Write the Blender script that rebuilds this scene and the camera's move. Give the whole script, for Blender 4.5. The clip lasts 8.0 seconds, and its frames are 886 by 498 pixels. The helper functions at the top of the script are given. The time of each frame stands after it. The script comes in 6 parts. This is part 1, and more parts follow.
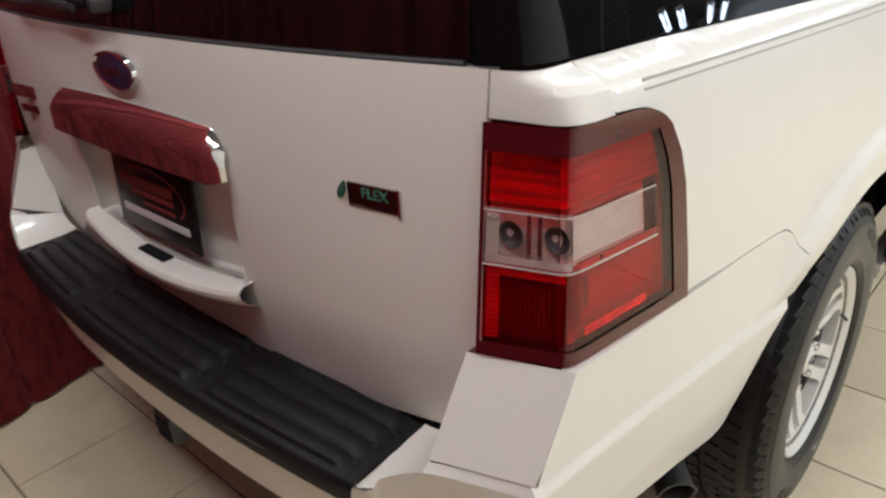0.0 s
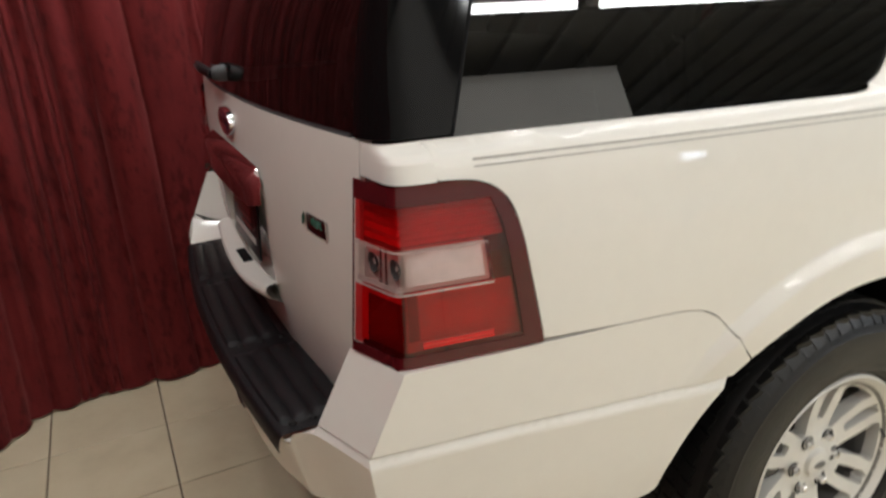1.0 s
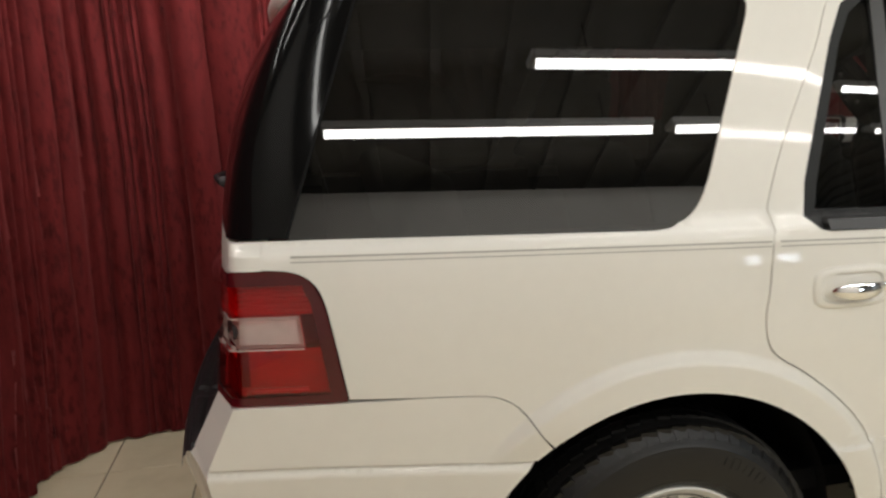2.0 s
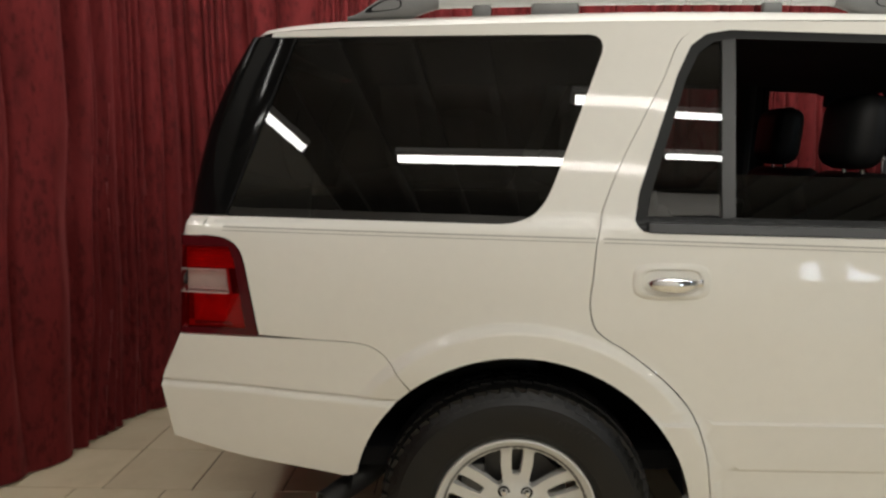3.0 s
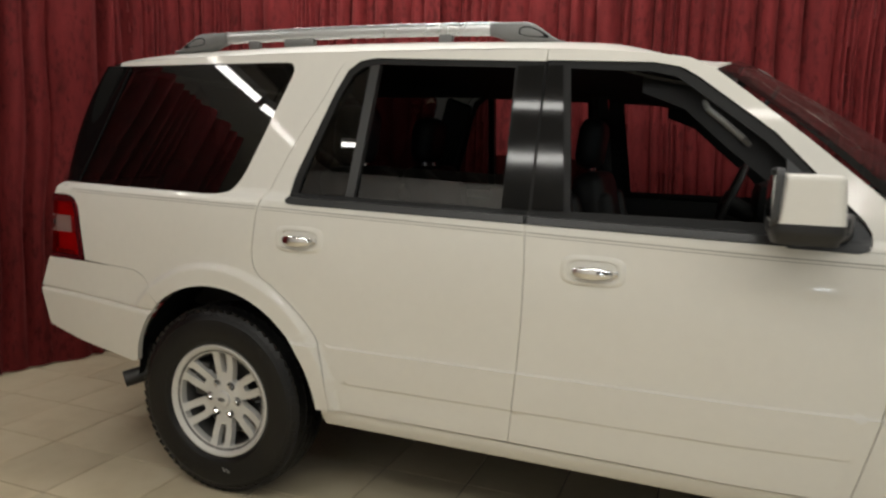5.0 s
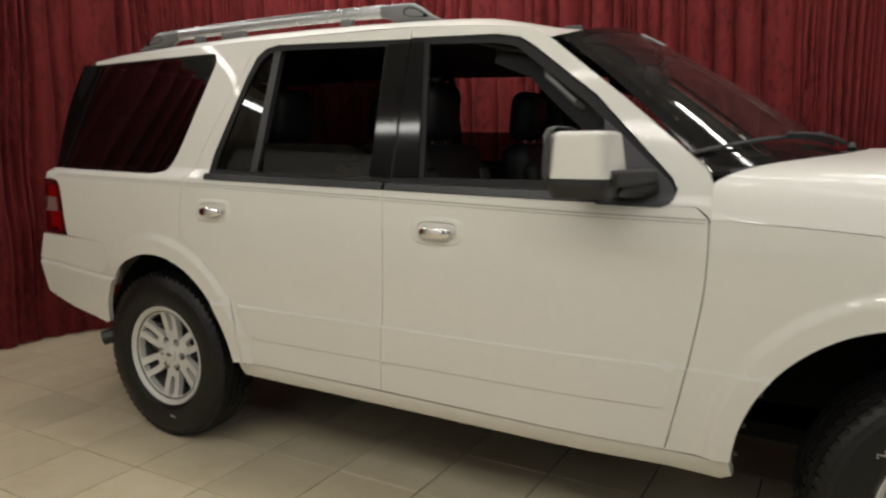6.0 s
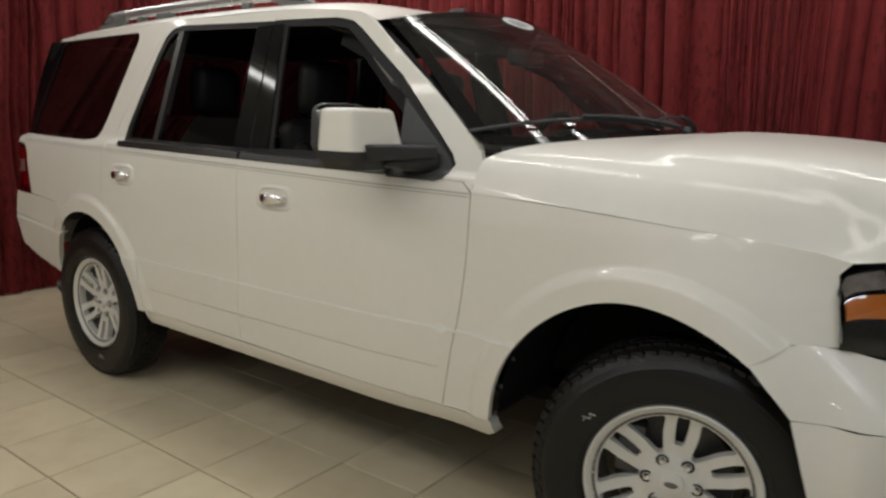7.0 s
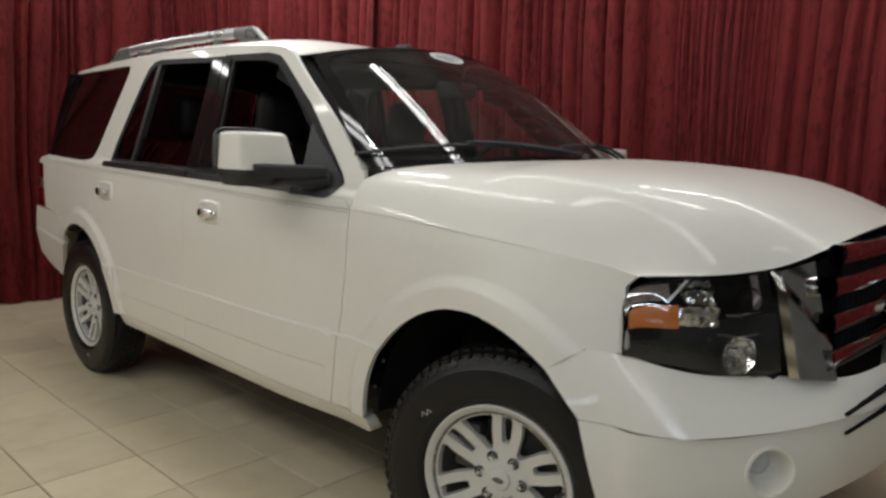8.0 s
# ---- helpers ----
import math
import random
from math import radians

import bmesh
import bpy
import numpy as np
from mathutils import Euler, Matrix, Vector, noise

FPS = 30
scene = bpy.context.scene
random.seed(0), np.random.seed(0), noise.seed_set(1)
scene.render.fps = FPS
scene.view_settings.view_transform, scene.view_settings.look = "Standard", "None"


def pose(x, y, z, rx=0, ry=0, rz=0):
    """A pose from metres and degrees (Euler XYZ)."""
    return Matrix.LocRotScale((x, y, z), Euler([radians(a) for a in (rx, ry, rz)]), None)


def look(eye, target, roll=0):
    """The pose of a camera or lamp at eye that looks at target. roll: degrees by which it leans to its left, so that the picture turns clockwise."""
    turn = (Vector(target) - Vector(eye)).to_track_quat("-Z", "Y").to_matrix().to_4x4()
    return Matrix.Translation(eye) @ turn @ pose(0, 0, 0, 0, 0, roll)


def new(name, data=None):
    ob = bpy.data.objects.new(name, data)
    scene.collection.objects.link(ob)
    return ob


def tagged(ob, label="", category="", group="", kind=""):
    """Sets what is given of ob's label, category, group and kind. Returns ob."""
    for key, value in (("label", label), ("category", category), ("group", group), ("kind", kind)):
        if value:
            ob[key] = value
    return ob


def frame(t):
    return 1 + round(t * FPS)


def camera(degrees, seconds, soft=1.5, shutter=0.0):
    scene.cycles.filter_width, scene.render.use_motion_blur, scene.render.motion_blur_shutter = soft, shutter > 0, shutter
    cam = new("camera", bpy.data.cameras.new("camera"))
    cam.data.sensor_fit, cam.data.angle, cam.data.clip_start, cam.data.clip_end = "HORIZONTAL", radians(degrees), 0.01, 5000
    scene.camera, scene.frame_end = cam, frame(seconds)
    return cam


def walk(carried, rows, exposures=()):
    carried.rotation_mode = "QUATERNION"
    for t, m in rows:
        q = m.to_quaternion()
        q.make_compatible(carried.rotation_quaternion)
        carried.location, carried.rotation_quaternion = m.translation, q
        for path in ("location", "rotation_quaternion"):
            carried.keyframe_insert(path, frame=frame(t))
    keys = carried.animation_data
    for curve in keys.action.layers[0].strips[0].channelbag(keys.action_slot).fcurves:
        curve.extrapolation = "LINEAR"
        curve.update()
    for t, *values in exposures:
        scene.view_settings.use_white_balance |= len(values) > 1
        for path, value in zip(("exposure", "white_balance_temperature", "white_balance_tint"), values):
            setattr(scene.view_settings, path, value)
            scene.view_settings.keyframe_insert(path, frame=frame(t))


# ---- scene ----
cam = camera(64.5, 8.0, soft=2.4, shutter=0.35)
PATH = [
    (0, (-1.566, -1.247, 1.416), (-0.266, -0.009, 0.534), -3.84),
    (0.2, (-1.569, -1.308, 1.43), (-0.337, -0.001, 0.55), -4.92),
    (0.5, (-1.514, -1.48, 1.416), (-0.449, 0.011, 0.613), -6.64),
    (0.8, (-1.406, -1.676, 1.444), (-0.473, -0.074, 0.695), -5.19),
    (1, (-1.317, -1.773, 1.461), (-0.518, -0.075, 0.77), -3.32),
    (1.2, (-1.225, -1.852, 1.47), (-0.493, -0.093, 0.86), -1.86),
    (1.5, (-1.039, -2.011, 1.505), (-0.462, -0.181, 0.94), -2.46),
    (1.7, (-0.959, -2.136, 1.522), (-0.457, -0.263, 1.034), -2.02),
    (2.8, (-0.259, -2.753, 1.506), (-0.249, -0.777, 1.197), -0.85),
    (3, (-0.129, -2.852, 1.445), (-0.21, -0.873, 1.163), -0.07),
    (3.3, (0.111, -2.976, 1.436), (-0.143, -1.011, 1.162), -1.87),
    (3.5, (0.293, -3.009, 1.414), (-0.038, -1.048, 1.208), -1.45),
    (3.8, (0.59, -3.122, 1.422), (0.28, -1.155, 1.241), -1.5),
    (4, (0.795, -3.178, 1.429), (0.425, -1.224, 1.22), -1.31),
    (4.2, (1.01, -3.231, 1.418), (0.619, -1.282, 1.195), -0.09),
    (4.5, (1.308, -3.26, 1.396), (0.794, -1.342, 1.151), -2.17),
    (4.7, (1.516, -3.247, 1.428), (0.927, -1.352, 1.179), -0.59),
    (5.8, (2.535, -3.112, 1.361), (1.603, -1.368, 1.057), 1.06),
    (6, (2.694, -3.062, 1.37), (1.717, -1.343, 1.07), -0.42),
    (6.2, (2.892, -3.001, 1.361), (1.842, -1.322, 1.079), -1.79),
    (6.5, (3.185, -2.929, 1.369), (2.089, -1.283, 1.066), 2.16),
    (6.8, (3.476, -2.811, 1.353), (2.338, -1.197, 1.04), -0.12),
    (7, (3.596, -2.73, 1.36), (2.418, -1.152, 1.005), 1.04),
    (7.2, (3.73, -2.659, 1.368), (2.482, -1.139, 1.002), -0.48),
    (7.5, (3.921, -2.589, 1.341), (2.583, -1.148, 0.979), -1.1),
    (7.8, (4.149, -2.528, 1.344), (2.812, -1.079, 1.006), 1.56),
    (8, (4.236, -2.493, 1.348), (2.892, -1.037, 1.076), 1.82),
]
walk(cam, [(t, look(eye, target, roll)) for t, eye, target, roll in PATH],
     exposures=[(0.0, 0.28, 5720, 10), (0.5, 0.15, 5850, 10), (1.5, -0.14, 6100, 10), (3.0, -0.63, 6250, 9.5), (4.5, -0.77, 6250, 9.5), (6.0, -0.85, 6300, 9.5), (7.0, -0.97, 6200, 9.5), (8.0, -0.94, 6050, 9.5)])

# ---------------------------------------------------------------- world and lamps
from mathutils.geometry import delaunay_2d_cdt

world = bpy.data.worlds.new("world")
scene.world = world
world.use_nodes = True
world.node_tree.nodes["Background"].inputs[0].default_value = (0.02, 0.019, 0.018, 1)
world.node_tree.nodes["Background"].inputs[1].default_value = 0.3

CEIL = 3.3
LIGHT_Z = 3.0
WATTS = 38.0
# strip lights: centre x, y, length, turned (0: along x, 90: along y), share of the full wattage
STRIPS = [
    (0.00, -3.37, 2.14, -6.5, 1.0), (2.30, -3.63, 2.16, -6.5, 1.0), (4.66, -3.90, 2.20, -6.5, 1.0),
    (1.34, -2.79, 2.36, -7, 1.0), (3.80, -3.08, 2.36, -7, 1.0),
    (1.27, -0.66, 2.40, -6.5, 1.0), (3.87, -0.96, 2.40, -6.5, 0.4),
    (0.04, 0.32, 2.36, -6.5, 1.8), (2.66, 0.02, 2.36, -6.5, 0.75), (3.90, 0.50, 2.36, -6.5, 1.15),
    # the last of these three is added, unseen, to lighten the corner curtain
    (-1.95, -1.14, 2.36, 95, 1.0), (-1.80, -2.72, 0.66, 104, 0.9), (-1.50, 0.42, 0.80, 90, 0.8),
    # the first two carry the rows on unseen, added to brighten the car's front
    (6.26, -3.38, 2.36, -7, 1.0), (7.02, -4.17, 2.20, -6.5, 1.8), (9.8, -8.05, 2.6, -35, 0.5), (10.5, -8.2, 2.6, -35, 0.5), (11.9, -8.5, 2.6, -35, 0.5), (12.6, -8.62, 2.6, -35, 0.5),
]
# daylight through the two panes of the far window
for wx, ww in ((5.20, 0.30), (6.00, 0.50)):
    lamp = bpy.data.lights.new("window_light", "AREA")
    lamp.shape, lamp.size, lamp.size_y = "RECTANGLE", ww, 0.54
    lamp.energy, lamp.color = 40.0 * ww, (0.80, 0.90, 1.0)
    new("window_light", lamp).matrix_basis = look((wx, -10.31, 1.35), (wx, -9.0, 1.35))
for lx, ly, ln, turn, share in STRIPS:
    # the two bare tubes throw their light down and to either side
    for side in (-1, 1):
        lamp = bpy.data.lights.new("strip_lamp", "AREA")
        lamp.shape, lamp.size, lamp.size_y = "RECTANGLE", ln, 0.060
        lamp.energy = WATTS * share * ln / 4.8
        lamp.color = (1.0, 0.955, 0.87) if lx < 6 else (0.80, 0.90, 1.0)
        ob = new("strip_lamp", lamp)
        ob.matrix_basis = pose(lx, ly, LIGHT_Z - 0.016, 0, 0, turn) @ pose(0, side * 0.036, -0.012, side * 50, 0, 0)


# ---------------------------------------------------------------- materials
def material(name):
    m = bpy.data.materials.new(name)
    m.use_nodes = True
    nt = m.node_tree
    nt.nodes.clear()
    out = nt.nodes.new("ShaderNodeOutputMaterial")
    return m, nt, out


def link(nt, a, b):
    nt.links.new(a, b)


def noise_tex(nt, scale, detail=4.0, rough=0.55, coord="Object", stretch=None):
    tc = nt.nodes.new("ShaderNodeTexCoord")
    n = nt.nodes.new("ShaderNodeTexNoise")
    n.inputs["Scale"].default_value = scale
    n.inputs["Detail"].default_value = detail
    n.inputs["Roughness"].default_value = rough
    if stretch:
        mp = nt.nodes.new("ShaderNodeMapping")
        mp.inputs["Scale"].default_value = stretch
        link(nt, tc.outputs[coord], mp.inputs["Vector"])
        link(nt, mp.outputs[0], n.inputs["Vector"])
    else:
        link(nt, tc.outputs[coord], n.inputs["Vector"])
    return n


def ramp(nt, src, stops):
    r = nt.nodes.new("ShaderNodeValToRGB")
    e = r.color_ramp.elements
    e[0].position, e[0].color = stops[0][0], (*stops[0][1], 1)
    e[1].position, e[1].color = stops[-1][0], (*stops[-1][1], 1)
    for p, c in stops[1:-1]:
        x = e.new(p)
        x.color = (*c, 1)
    link(nt, src, r.inputs[0])
    return r


def surface(name, base, rough=0.5, metal=0.0, coat=0.0, vary=0.08, scale=6.0, bump=0.0, bump_scale=200.0, sheen=0.0,
            rough_vary=0.1, spec=0.5, coat_rough=0.03, island=0.0):
    """A principled surface with tone that varies at two scales, uneven gloss and a fine relief."""
    m, nt, out = material(name)
    b = nt.nodes.new("ShaderNodeBsdfPrincipled")
    link(nt, b.outputs[0], out.inputs[0])
    big = noise_tex(nt, scale, 3.0)
    small = noise_tex(nt, scale * 14, 3.0)
    mix = nt.nodes.new("ShaderNodeMath")
    mix.operation = "MULTIPLY_ADD"
    mix.inputs[1].default_value = 0.4
    link(nt, small.outputs[0], mix.inputs[0])
    half = nt.nodes.new("ShaderNodeMath")
    half.operation = "MULTIPLY"
    half.inputs[1].default_value = 0.6
    link(nt, big.outputs[0], half.inputs[0])
    link(nt, half.outputs[0], mix.inputs[2])
    lo = tuple(c * (1 - vary) for c in base)
    hi = tuple(min(1, c * (1 + vary)) for c in base)
    r = ramp(nt, mix.outputs[0], [(0.3, lo), (0.7, hi)])
    colour = r.outputs[0]
    if island:
        info = nt.nodes.new("ShaderNodeObjectInfo")
        hsv = nt.nodes.new("ShaderNodeHueSaturation")
        mr = nt.nodes.new("ShaderNodeMapRange")
        mr.inputs["To Min"].default_value, mr.inputs["To Max"].default_value = 1 - island, 1 + island
        link(nt, info.outputs["Random"], mr.inputs[0])
        link(nt, mr.outputs[0], hsv.inputs["Value"])
        link(nt, colour, hsv.inputs["Color"])
        colour = hsv.outputs[0]
    link(nt, colour, b.inputs["Base Color"])
    rr = nt.nodes.new("ShaderNodeMapRange")
    rr.inputs["To Min"].default_value = max(0.0, rough * (1 - rough_vary))
    rr.inputs["To Max"].default_value = min(1.0, rough * (1 + rough_vary))
    link(nt, big.outputs[0], rr.inputs[0])
    link(nt, rr.outputs[0], b.inputs["Roughness"])
    b.inputs["Metallic"].default_value = metal
    b.inputs["Coat Weight"].default_value = coat
    b.inputs["Coat Roughness"].default_value = coat_rough
    b.inputs["Specular IOR Level"].default_value = spec
    if sheen:
        b.inputs["Sheen Weight"].default_value = sheen
        b.inputs["Sheen Roughness"].default_value = 0.4
        b.inputs["Sheen Tint"].default_value = (*[min(1, c * 4) for c in base], 1)
    if bump:
        bn = noise_tex(nt, bump_scale, 3.0)
        bp = nt.nodes.new("ShaderNodeBump")
        bp.inputs["Strength"].default_value = 1.0
        bp.inputs["Distance"].default_value = bump
        link(nt, bn.outputs[0], bp.inputs["Height"])
        link(nt, bp.outputs[0], b.inputs["Normal"])
    return m


def glass(name, tint, ior=1.5, gloss_rough=0.0, veil=0.0):
    """A pane: tinted see-through, with a reflection that follows Fresnel and, if asked, a painted pale haze."""
    m, nt, out = material(name)
    tr = nt.nodes.new("ShaderNodeBsdfTransparent")
    tr.inputs[0].default_value = (*tint, 1)
    gl = nt.nodes.new("ShaderNodeBsdfGlossy")
    gl.inputs["Roughness"].default_value = gloss_rough
    lw = nt.nodes.new("ShaderNodeLayerWeight")
    lw.inputs[0].default_value = 0.5
    pw = nt.nodes.new("ShaderNodeMath")
    pw.operation = "POWER"
    pw.inputs[1].default_value = 5.0
    link(nt, lw.outputs["Facing"], pw.inputs[0])
    f0 = 2 * ((ior - 1) / (ior + 1)) ** 2
    fr = nt.nodes.new("ShaderNodeMath")
    fr.operation = "MULTIPLY_ADD"
    fr.inputs[1].default_value, fr.inputs[2].default_value = 1 - f0, f0
    link(nt, pw.outputs[0], fr.inputs[0])
    mx = nt.nodes.new("ShaderNodeMixShader")
    link(nt, fr.outputs[0], mx.inputs[0])
    link(nt, tr.outputs[0], mx.inputs[1])
    link(nt, gl.outputs[0], mx.inputs[2])
    # patchy pale diffuse layer, painted in as the haze of reflected light
    if veil:
        df = nt.nodes.new("ShaderNodeBsdfDiffuse")
        df.inputs[0].default_value = (0.5, 0.48, 0.45, 1)
        n = noise_tex(nt, 9.0, 5.0)
        mr = nt.nodes.new("ShaderNodeMapRange")
        mr.inputs["From Min"].default_value, mr.inputs["From Max"].default_value = 0.4, 0.8
        mr.inputs["To Min"].default_value, mr.inputs["To Max"].default_value = veil * 0.4, veil
        link(nt, n.outputs[0], mr.inputs[0])
        m2 = nt.nodes.new("ShaderNodeMixShader")
        link(nt, mr.outputs[0], m2.inputs[0])
        link(nt, mx.outputs[0], m2.inputs[1])
        link(nt, df.outputs[0], m2.inputs[2])
        mx = m2
    link(nt, mx.outputs[0], out.inputs[0])
    return m


def velvet(name, base):
    """Crushed red velvet: vertical streaks of pile with fold shade painted into their darks, dark patches, soft sheen.
    """
    m, nt, out = material(name)
    b = nt.nodes.new("ShaderNodeBsdfPrincipled")
    link(nt, b.outputs[0], out.inputs[0])
    streak = noise_tex(nt, 1.0, 5.0, 0.65, stretch=(14, 14, 2.2))
    pile = noise_tex(nt, 12.0, 6.0, 0.7, stretch=(1, 1, 0.6))
    add = nt.nodes.new("ShaderNodeMath")
    add.operation = "MULTIPLY_ADD"
    add.inputs[1].default_value = 0.55
    link(nt, pile.outputs[0], add.inputs[0])
    half = nt.nodes.new("ShaderNodeMath")
    half.operation = "MULTIPLY"
    half.inputs[1].default_value = 0.45
    link(nt, streak.outputs[0], half.inputs[0])
    link(nt, half.outputs[0], add.inputs[2])
    # dark end deepens the pile streaks and doubles as painted shade between folds
    dark = tuple(c * 0.52 for c in base)
    low = tuple(c * 0.84 for c in base)
    hi = tuple(c * 1.22 for c in base)
    r = ramp(nt, add.outputs[0], [(0.34, dark), (0.44, low), (0.55, base), (0.70, hi)])
    # crushed pile: narrow dark blotches drawn out down the cloth
    crush = noise_tex(nt, 1.0, 4.0, 0.6, stretch=(42, 42, 15.0))
    mask = noise_tex(nt, 1.0, 2.0, 0.5, stretch=(5, 5, 1.6))
    both = nt.nodes.new("ShaderNodeMath")
    both.operation = "MULTIPLY_ADD"
    both.inputs[1].default_value = 0.55
    link(nt, mask.outputs[0], both.inputs[0])
    link(nt, crush.outputs[0], both.inputs[2])
    blot = ramp(nt, both.outputs[0], [(0.62, (0.58, 0.54, 0.54)), (0.72, (0.92, 0.91, 0.91)), (0.80, (1.0, 1.0, 1.0))])
    mul = nt.nodes.new("ShaderNodeMix")
    mul.data_type, mul.blend_type = "RGBA", "MULTIPLY"
    mul.inputs[0].default_value = 1.0
    link(nt, r.outputs[0], mul.inputs[6])
    link(nt, blot.outputs[0], mul.inputs[7])
    link(nt, mul.outputs[2], b.inputs["Base Color"])
    b.inputs["Roughness"].default_value = 0.75
    b.inputs["Specular IOR Level"].default_value = 0.25
    b.inputs["Sheen Weight"].default_value = 0.5
    b.inputs["Sheen Roughness"].default_value = 0.45
    b.inputs["Sheen Tint"].default_value = (0.9, 0.25, 0.25, 1)
    bp = nt.nodes.new("ShaderNodeBump")
    bp.inputs["Distance"].default_value = 0.004
    link(nt, add.outputs[0], bp.inputs["Height"])
    link(nt, bp.outputs[0], b.inputs["Normal"])
    return m


def tile_material(name):
    """Glazed beige floor tile with cloudy tone and scuffs; each tile a little different."""
    m, nt, out = material(name)
    b = nt.nodes.new("ShaderNodeBsdfPrincipled")
    link(nt, b.outputs[0], out.inputs[0])
    cloud = noise_tex(nt, 5.0, 6.0, 0.6, coord="Object")
    info = nt.nodes.new("ShaderNodeObjectInfo")
    # shift the clouds from tile to tile
    tc = [n for n in nt.nodes if n.bl_idname == "ShaderNodeTexCoord"][0]
    sh = nt.nodes.new("ShaderNodeVectorMath")
    sh.operation = "ADD"
    sc = nt.nodes.new("ShaderNodeMath")
    sc.operation = "MULTIPLY"
    sc.inputs[1].default_value = 57.0
    link(nt, info.outputs["Random"], sc.inputs[0])
    link(nt, tc.outputs["Object"], sh.inputs[0])
    link(nt, sc.outputs[0], sh.inputs[1])
    link(nt, sh.outputs[0], cloud.inputs["Vector"])
    r = ramp(nt, cloud.outputs[0], [(0.25, (0.595, 0.508, 0.345)), (0.5, (0.670, 0.582, 0.405)), (0.75, (0.710, 0.625, 0.450))])
    hsv = nt.nodes.new("ShaderNodeHueSaturation")
    mr = nt.nodes.new("ShaderNodeMapRange")
    mr.inputs["To Min"].default_value, mr.inputs["To Max"].default_value = 0.92, 1.05
    link(nt, info.outputs["Random"], mr.inputs[0])
    link(nt, mr.outputs[0], hsv.inputs["Value"])
    link(nt, r.outputs[0], hsv.inputs["Color"])
    link(nt, hsv.outputs[0], b.inputs["Base Color"])
    scuff = noise_tex(nt, 17.0, 5.0, 0.7)
    rr = nt.nodes.new("ShaderNodeMapRange")
    rr.inputs["To Min"].default_value, rr.inputs["To Max"].default_value = 0.22, 0.48
    link(nt, scuff.outputs[0], rr.inputs[0])
    link(nt, rr.outputs[0], b.inputs["Roughness"])
    bp = nt.nodes.new("ShaderNodeBump")
    bp.inputs["Distance"].default_value = 0.0006
    link(nt, cloud.outputs[0], bp.inputs["Height"])
    link(nt, bp.outputs[0], b.inputs["Normal"])
    return m


PAINT = surface("pearl_paint", (0.765, 0.742, 0.68), rough=0.42, coat=0.50, vary=0.025, scale=2.2, spec=0.35, coat_rough=0.045)
STEP = surface("step_plastic", (0.009, 0.009, 0.010), rough=0.45, spec=0.25, vary=0.2, scale=12, bump=0.0005, bump_scale=700)
GAP = surface("dark_gap", (0.008, 0.008, 0.0085), rough=0.9, spec=0.15, vary=0.2)
TRIM = surface("charcoal_plastic", (0.045, 0.046, 0.048), rough=0.55, vary=0.12, bump=0.0004, bump_scale=900)
TRIM_GREY = surface("grey_frame", (0.013, 0.013, 0.0128), rough=0.5, spec=0.2, vary=0.1)
BAR_GREY = surface("grey_bar", (0.024, 0.024, 0.023), rough=0.4, vary=0.1)
BELT = surface("belt_strip", (0.016, 0.0155, 0.015), rough=0.30, spec=0.35, vary=0.15, scale=9)
GLOSS_BLACK = surface("gloss_black", (0.010, 0.0098, 0.0095), rough=0.06, spec=0.25, vary=0.0)
PILLAR_BLACK = surface("black_corner_trim", (0.004, 0.004, 0.0042), rough=0.07, spec=0.16, vary=0.05)
RUBBER = surface("tyre_rubber", (0.0070, 0.0067, 0.0065), rough=0.34, spec=0.34, vary=0.4, scale=7, rough_vary=0.4, bump=0.0008, bump_scale=350)
ALLOY = surface("silver_alloy", (0.68, 0.67, 0.635), rough=0.45, metal=0.25, coat=0.25, vary=0.05)
ALLOY_DARK = surface("alloy_barrel", (0.16, 0.157, 0.15), rough=0.45, metal=0.6, vary=0.15)
MIRROR_BLACK = surface("mirror_arm_black", (0.017, 0.017, 0.0175), rough=0.5, vary=0.15, bump=0.0004, bump_scale=900)
CHROME = surface("chrome", (0.82, 0.82, 0.83), rough=0.05, metal=1.0, vary=0.02)
DARK_CHROME = surface("dull_chrome", (0.50, 0.49, 0.48), rough=0.09, metal=1.0, vary=0.1, scale=30)
CRYSTAL = surface("faceted_reflector", (0.60, 0.60, 0.60), rough=0.10, metal=1.0, vary=0.15, scale=40)
RAIL_FOOT = surface("grey_rail_foot", (0.17, 0.17, 0.165), rough=0.42, metal=0.3, vary=0.1, scale=20)
SATIN = surface("satin_rail", (0.55, 0.56, 0.56), rough=0.28, metal=0.8, vary=0.05)
STEEL = surface("dull_steel", (0.09, 0.088, 0.085), rough=0.5, metal=0.8, vary=0.3, scale=14)
LEATHER = surface("black_leather", (0.012, 0.0117, 0.0117), rough=0.5, spec=0.3, vary=0.2, bump=0.0006, bump_scale=500)
CLOTH = surface("dark_headliner", (0.022, 0.021, 0.020), rough=0.9, vary=0.1, bump=0.0006, bump_scale=700)
DASH = surface("dash_plastic", (0.006, 0.006, 0.0063), rough=0.6, spec=0.2, vary=0.15, bump=0.0004, bump_scale=800)
WOODTRIM = surface("dark_wood_trim", (0.10, 0.045, 0.025), rough=0.25, coat=0.6, vary=0.4, scale=18)
# the small diffuse share lifts the black of the pane like a reflected haze
PRIVACY = glass("privacy_glass", (0.055, 0.055, 0.055), ior=1.50, veil=0.006)
TINT = glass("tinted_glass", (0.16, 0.16, 0.155), ior=1.52)
CLEAR = glass("windscreen_glass", (0.70, 0.73, 0.70), ior=1.52, veil=0.045)
LENS = glass("clear_lens", (0.92, 0.92, 0.90), ior=1.45)
